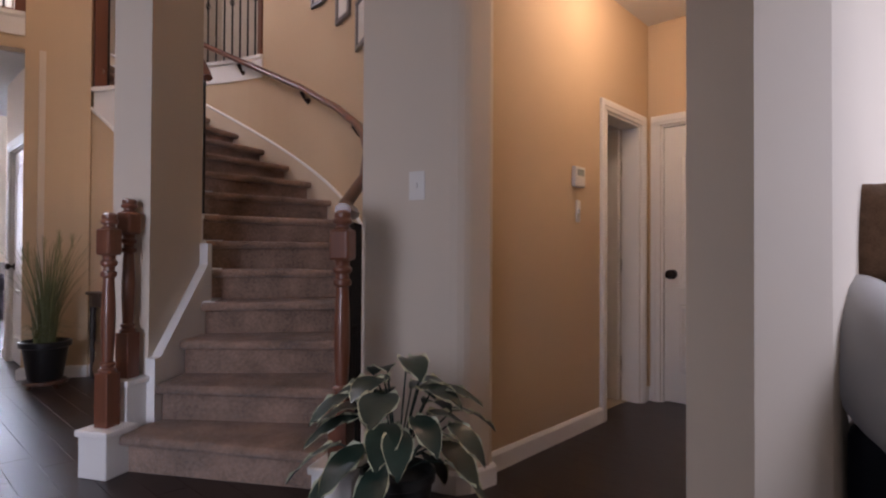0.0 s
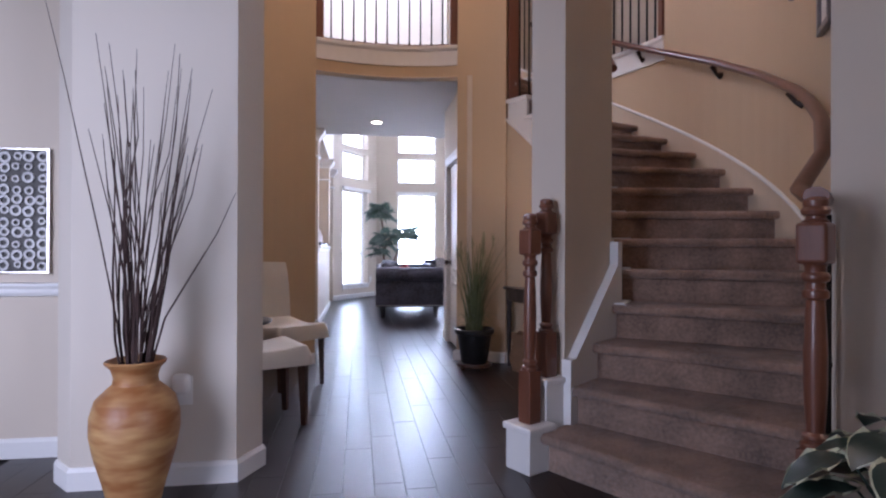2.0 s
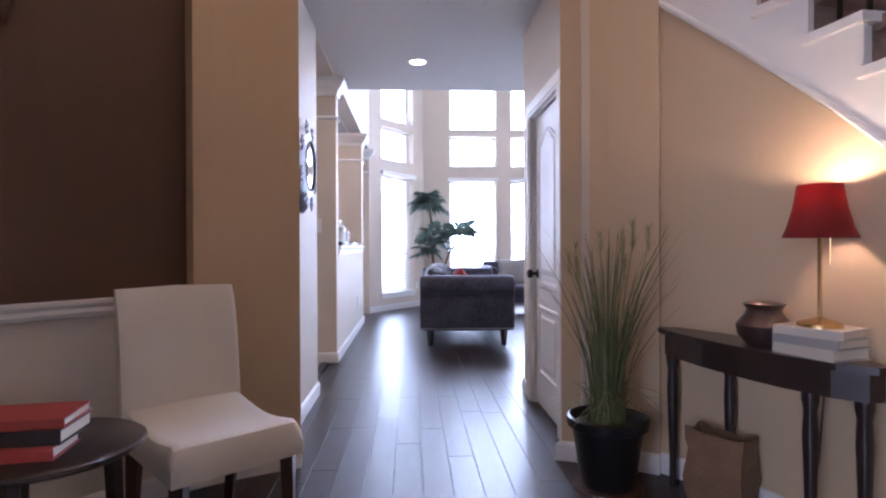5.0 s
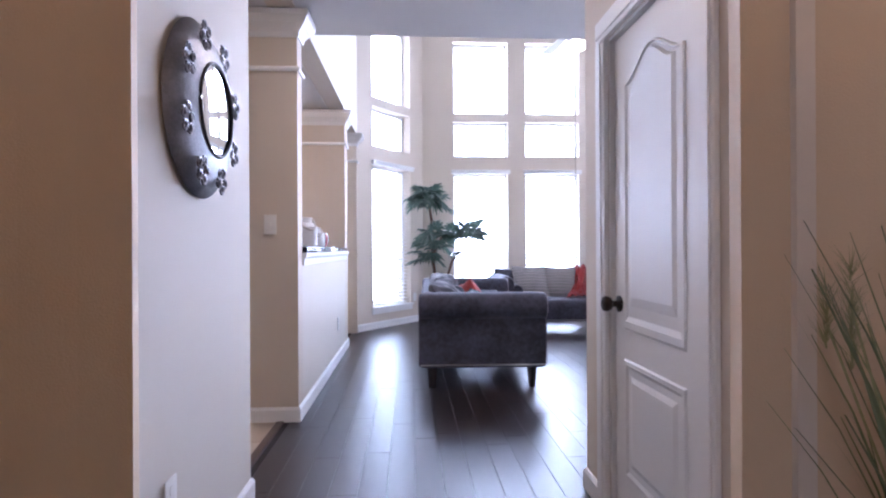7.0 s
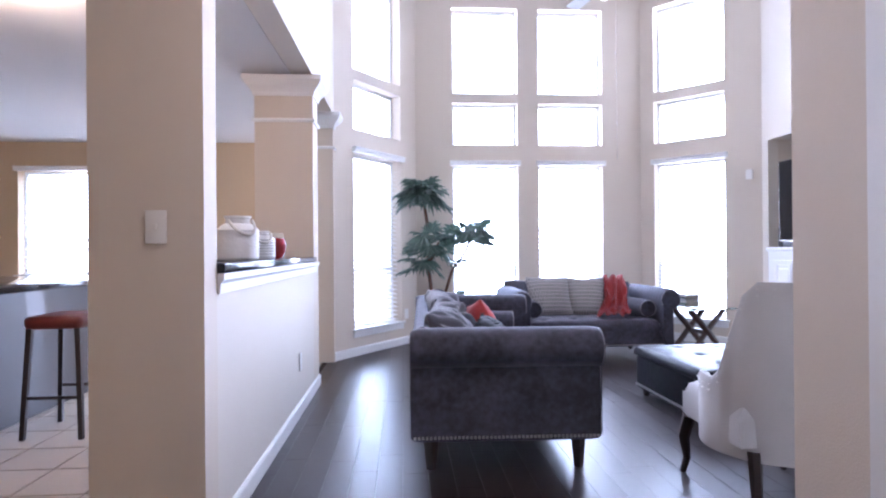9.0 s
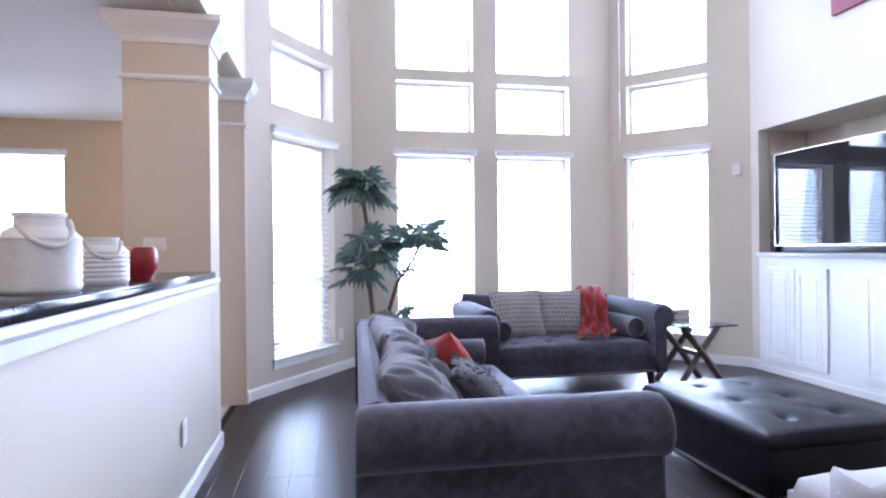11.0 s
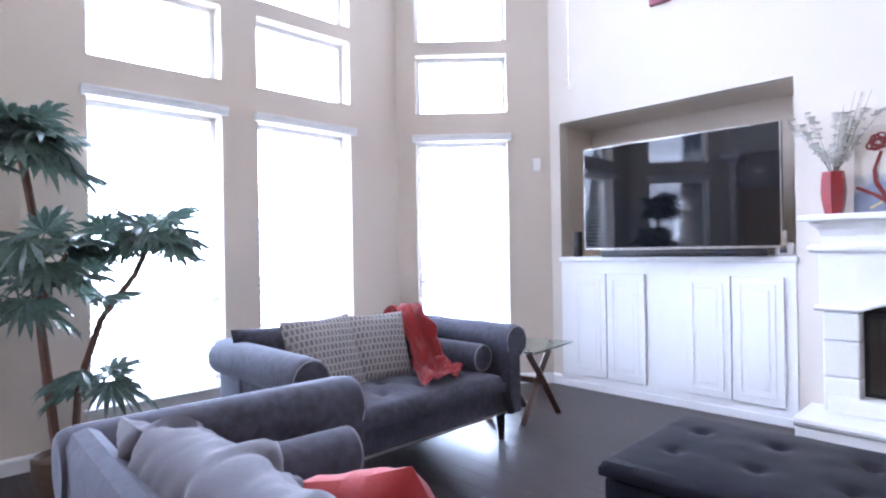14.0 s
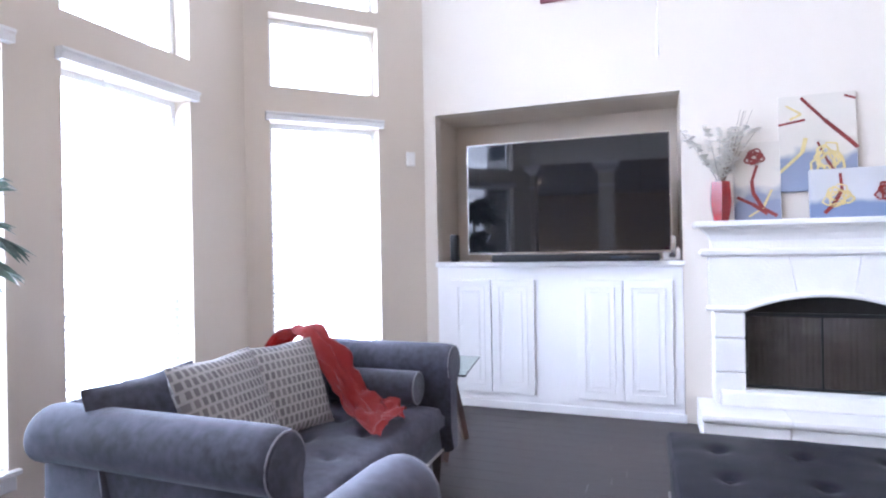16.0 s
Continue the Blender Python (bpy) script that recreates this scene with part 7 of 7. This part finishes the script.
tube(bm, [(*polar(RI - 0.05, 0), 0.33), (*polar(RI - 0.10, 2), 0.12), (*polar(RI - 0.14, 5), 0.012), (*polar(RI - 0.2, 9), 0.008), (*polar(RI - 0.12, 13), 0.008), (*polar(RI - 0.1, 11), 0.3), (*polar(RI - 0.06, 11), 0.66)], 0.004, 6)
part("cable", bm, BLACK_PLASTIC, ob)

# ---- grass plant in a black pot on a caddy ----
GRASS = material("grass_green", (0.17, 0.20, 0.09), 0.6, var=0.4, scale=6, fine=40, bump=0.0)
ob = thing("grass_plant", "tall artificial grass in a black pot on a caddy", "potted plant", (1.52, 4.93, 0))
bm = bmesh.new()
lathe(bm, [(0, 0.035), (0.135, 0.035), (0.14, 0.045), (0.135, 0.06), (0, 0.06)], 24)
for i in range(4):
    a = math.pi / 2 * i + 0.4
    lathe(bm, [(0, -0.012), (0.014, -0.012), (0.017, 0), (0.014, 0.012), (0, 0.012)], 12, m=pose(0.11 * math.cos(a), 0.11 * math.sin(a), 0.0175, 90, 0, 30))
part("caddy", bm, LEG_WOOD, ob, "wooden plant caddy on wheels")
bm = bmesh.new()
lathe(bm, [(0, 0.06), (0.10, 0.06), (0.108, 0.075), (0.14, 0.29), (0.16, 0.30), (0.163, 0.335), (0.15, 0.34), (0.138, 0.30), (0, 0.29)], 28)
part("pot", bm, BLACK_PLASTIC, ob, "matt black plant pot")
rng = random.Random(21)
bm = bmesh.new()
for i in range(170):
    az = rng.uniform(0, 2 * math.pi)
    tall = rng.random() < 0.62
    ln = rng.uniform(0.45, 0.80) if tall else rng.uniform(0.16, 0.34)
    sp = rng.uniform(0.02, 0.30) if tall else rng.uniform(0.10, 0.28)
    r0 = rng.uniform(0, 0.08)
    w = rng.uniform(0.0035, 0.0085)
    q = Vector((-math.sin(az), math.cos(az), 0)) * w
    prev = None
    for k in range(6):
        t = k / 5
        z = 0.30 + ln * (t if tall else t * (1.55 - t * 1.15))
        c = Vector((math.cos(az) * (r0 + sp * t ** 2.3), math.sin(az) * (r0 + sp * t ** 2.3), z))
        s = q * (1 - 0.85 * t)
        cur = (bm.verts.new(c - s), bm.verts.new(c + s))
        if prev:
            bm.faces.new((prev[0], prev[1], cur[1], cur[0]))
        prev = cur
tagged(part("grass", bm, GRASS, ob, "thin green grass blades", smooth=False), kind="stuff")
PLUME = material("plume_green", (0.30, 0.30, 0.14), 0.8, var=0.3, bump=0.2)
for i in range(9):
    az = rng.uniform(0, 6.28)
    sp = rng.uniform(0.06, 0.2)
    z = rng.uniform(0.95, 1.12)
    x, y = math.cos(az) * sp, math.sin(az) * sp
    bm = bmesh.new()
    tube(bm, [(x * 0.2, y * 0.2, 0.3), (x * 0.55, y * 0.55, 0.7), (x, y, z - 0.05)], 0.002, 5)
    top = Vector((x, y, z - 0.06))
    for _ in range(70):
        c = top + Vector((0, 0, rng.uniform(-0.03, 0.07)))
        e = rng.uniform(0, 2 * math.pi)
        o = Vector((math.cos(e), math.sin(e), rng.uniform(0.5, 2.2))).normalized() * rng.uniform(0.03, 0.06)
        q = Vector((-math.sin(e), math.cos(e), 0)) * 0.0012
        bm.faces.new([bm.verts.new(p) for p in (c - q, c + q, c + o)])
    part("plume", bm, PLUME, ob, "pale green seed head")

# ---- variegated plant by the stair foot ----
VAR = material("leaf_variegated", (0.022, 0.046, 0.034), 0.35, var=0.4, scale=9, fine=60, bump=0.08)
EDGE = material("leaf_edge_cream", (0.50, 0.52, 0.36), 0.5, var=0.15, bump=0)
ob = thing("hosta_plant", "variegated green plant with cream-edged leaves in a pot", "potted plant", (1.82, 1.48, 0))
bm = bmesh.new()
lathe(bm, [(0, 0), (0.085, 0), (0.09, 0.01), (0.115, 0.22), (0.125, 0.225), (0.125, 0.255), (0.115, 0.258), (0.105, 0.22), (0, 0.21)], 28)
part("pot", bm, material("pot_dark", (0.03, 0.032, 0.033), 0.4, var=0.2, bump=0.05), ob, "dark plastic plant pot")
rng = random.Random(31)
for i in range(34):
    az = i * 2.39996 + 0.5 + rng.uniform(-0.3, 0.3)
    t = (i + 0.5) / 34
    el = radians(-10 + 75 * t + rng.uniform(-8, 8))
    stem = rng.uniform(0.09, 0.21)
    ln, wd = rng.uniform(0.13, 0.19), rng.uniform(0.046, 0.064)
    d = Vector((math.cos(az) * math.cos(el), math.sin(az) * math.cos(el), math.sin(el)))
    base = Vector((0, 0, 0.24))
    tip = base + d * stem + Vector((0, 0, 0.06 + 0.15 * t))
    fwd = (Vector((math.cos(az), math.sin(az), 0)) + Vector((0, 0, 0.7 * math.sin(el) - 0.15))).normalized()
    side = fwd.cross(Vector((0, 0, 1))).normalized()
    up = side.cross(fwd)
    bm, be = bmesh.new(), bmesh.new()
    tube(bm, [base, (base + tip) / 2 + Vector((0, 0, 0.02)), tip], 0.003, 5)
    rows, n = [], 8
    for k in range(n + 1):
        s = k / n
        w = wd * math.sin(math.pi * min(1, s * 0.96 + 0.02)) ** 0.75 + 0.001
        c = tip + fwd * ln * s + Vector((0, 0, -0.11)) * s * s
        wav = 0.010 * math.sin(k * 2.1 + i)
        rows.append([c - side * w + up * (0.010 + wav), c - side * w * 0.9 + up * 0.008, c, c + side * w * 0.9 + up * 0.008, c + side * w + up * (0.010 - wav)])
    g = [[bm.verts.new(p) for p in r[1:4]] for r in rows]
    for a, b in zip(g, g[1:]):
        for q in range(2):
            bm.faces.new((a[q], a[q + 1], b[q + 1], b[q]))
    leaf = part("leaf", bm, VAR, ob)
    for q in (0, 3):
        e = [[be.verts.new(r[q]), be.verts.new(r[q + 1])] for r in rows]
        for a, b in zip(e, e[1:]):
            be.faces.new((a[0], a[1], b[1], b[0]))
    part("leaf_edge", be, EDGE, leaf, "cream wavy leaf edge")

# ---- pictures on the stair wall ----
for a, z, w, h in ((-4, 3.02, 0.26, 0.34), (-13, 2.75, 0.26, 0.34), (-22, 2.42, 0.28, 0.36), (-31, 2.05, 0.24, 0.32)):
    x, y = polar(RO - 0.004, a)
    ob = thing("picture_frame", "silver-framed picture on the curved stair wall", "picture", (x, y, z), a - 90, "pictures up the stairs")
    bm = bmesh.new()
    for x0, z0, x1, z1 in ((-w / 2, 0, w / 2, 0.035), (-w / 2, h - 0.035, w / 2, h), (-w / 2, 0.035, -w / 2 + 0.035, h - 0.035), (w / 2 - 0.035, 0.035, w / 2, h - 0.035)):
        box(bm, x0, -0.028, z0, x1, 0, z1, 0.004, 1)
    part("frame", bm, PEWTER, ob, smooth=False)
    bm = bmesh.new()
    box(bm, -w / 2 + 0.035, -0.012, 0.035, w / 2 - 0.035, -0.002, h - 0.035)
    part("mat_board", bm, PLASTIC_WHITE, ob, smooth=False)

# ---- the room beyond the side hall: couch and its throw ----
ob = thing("couch", "pale grey couch end beyond the side hall wall", "couch", (3.42, -0.30, 0), 0)
bm = bmesh.new()
box(bm, -0.72, -0.9, 0.08, 0.3, 0.7, 0.45, 0.05, 3)
part("base", bm, LEATHER, ob)
bm = bmesh.new()
tube(bm, [(-0.66, 0.46, 0.34), (-0.66, 0.50, 0.40), (-0.655, 0.54, 0.48), (-0.63, 0.60, 0.58), (-0.59, 0.65, 0.66), (-0.5, 0.70, 0.72), (-0.4, 0.72, 0.75), (-0.2, 0.74, 0.76), (0.3, 0.74, 0.76)], [0.06, 0.11, 0.14, 0.155, 0.16, 0.155, 0.15, 0.145, 0.14], 24)
part("arm", bm, LINEN, ob)
cushion("fur_pillow", "brown streaked faux fur pillow on the couch", "pillow", material("fur_brown", (0.26, 0.15, 0.09), 0.95, var=0.45, scale=16, fine=160, bump=0.6), (3.16, 0.36, 1.05), -70, -12, 0.56, 0.40, 0.14, 40, 0.02)

# ---- floors, piece by piece ----
def plank_shared():
    m = PLANK.copy()
    m.name = "plank_espresso_joined"
    n, l = m.node_tree.nodes, m.node_tree.links
    info = [k for k in n if k.type == "OBJECT_INFO"][0]
    geo = n.new("ShaderNodeNewGeometry")
    for lk in list(info.outputs["Random"].links):
        l.new(geo.outputs["Random Per Island"], lk.to_socket)
    return m


PLANK_JOINED = plank_shared()
floor = tagged(new("floor"), "dark espresso hand-scraped plank floor", "floor", kind="structure")
PW = 0.127
LENS = (0.9, 1.1, 1.35, 0.75, 1.5, 0.6)
plank_mesh = {}
for ln in LENS:
    bm = bmesh.new()
    box(bm, 0.0005, 0.0004, -0.012, PW - 0.0004, ln - 0.0004, 0.0, 0.0012, 1)
    me = bpy.data.meshes.new("plank")
    bm.to_mesh(me)
    bm.free()
    me.materials.append(PLANK)
    plank_mesh[ln] = me
rng = random.Random(2)
bmj = bmesh.new()
verts, faces = [], []
count = 0
FX0, FX1 = -1.0, 4.95
cols = int((FX1 - FX0) / PW)
for c in range(cols):
    x = FX0 + c * PW
    y = -1.9 + rng.uniform(-0.9, 0)
    while y < 12.6:
        ln = rng.choice(LENS)
        kitchen = x < -0.03 and y > 5.6
        if not kitchen and not (x > 4.8 and y > 6.5):
            near = -0.15 < x < 1.75 and 1.2 < y < 9.6
            if near and count < 300:
                o = new("plank", plank_mesh[ln])
                o.parent = floor
                o.location = (x, y, 0)
                count += 1
            else:
                k = len(verts)
                x0, x1, y0, y1 = x + 0.0008, x + PW - 0.0008, y + 0.0008, y + ln - 0.0008
                verts += [(x0, y0, -0.012), (x1, y0, -0.012), (x1, y1, -0.012), (x0, y1, -0.012), (x0, y0, 0), (x1, y0, 0), (x1, y1, 0), (x0, y1, 0)]
                faces += [(k + 4, k + 5, k + 6, k + 7), (k, k + 1, k + 5, k + 4), (k + 1, k + 2, k + 6, k + 5), (k + 2, k + 3, k + 7, k + 6), (k + 3, k, k + 4, k + 7)]
        y += ln
me = bpy.data.meshes.new("planks")
me.from_pydata(verts, [], faces)
me.materials.append(PLANK_JOINED)
o = new("planks", me)
o.parent = floor
tagged(o, kind="stuff")

kf = tagged(new("floor_kitchen"), "beige square floor tiles with dark grout", "floor", kind="structure")
slab("grout_bed", [(-5.2, 5.72), (-0.035, 5.72), (-0.035, 13.0), (-5.2, 13.0)], -0.011, -0.003, GROUT, "grout under the kitchen tiles", "floor")
bm = bmesh.new()
TS = 0.33
box(bm, 0.004, 0.004, -0.003, TS - 0.004, TS - 0.004, 0.002, 0.002, 1)
tile_me = bpy.data.meshes.new("tile")
bm.to_mesh(tile_me)
bm.free()
tile_me.materials.append(TILE)
for i in range(13):
    for j in range(19):
        o = new("tile", tile_me)
        o.parent = kf
        o.location = (-0.035 - TS * (i + 1), 6.7 + TS * j, 0)
bm = bmesh.new()
sweep(bm, [(-0.035, 6.64, 0), (-0.035, 7.72, 0)], [(-0.03, 0), (0.02, 0), (0.015, 0.008), (-0.025, 0.008)])
tagged(link("trim_threshold", bm, LEG_WOOD), "wooden threshold strip at the kitchen", "trim", kind="structure")
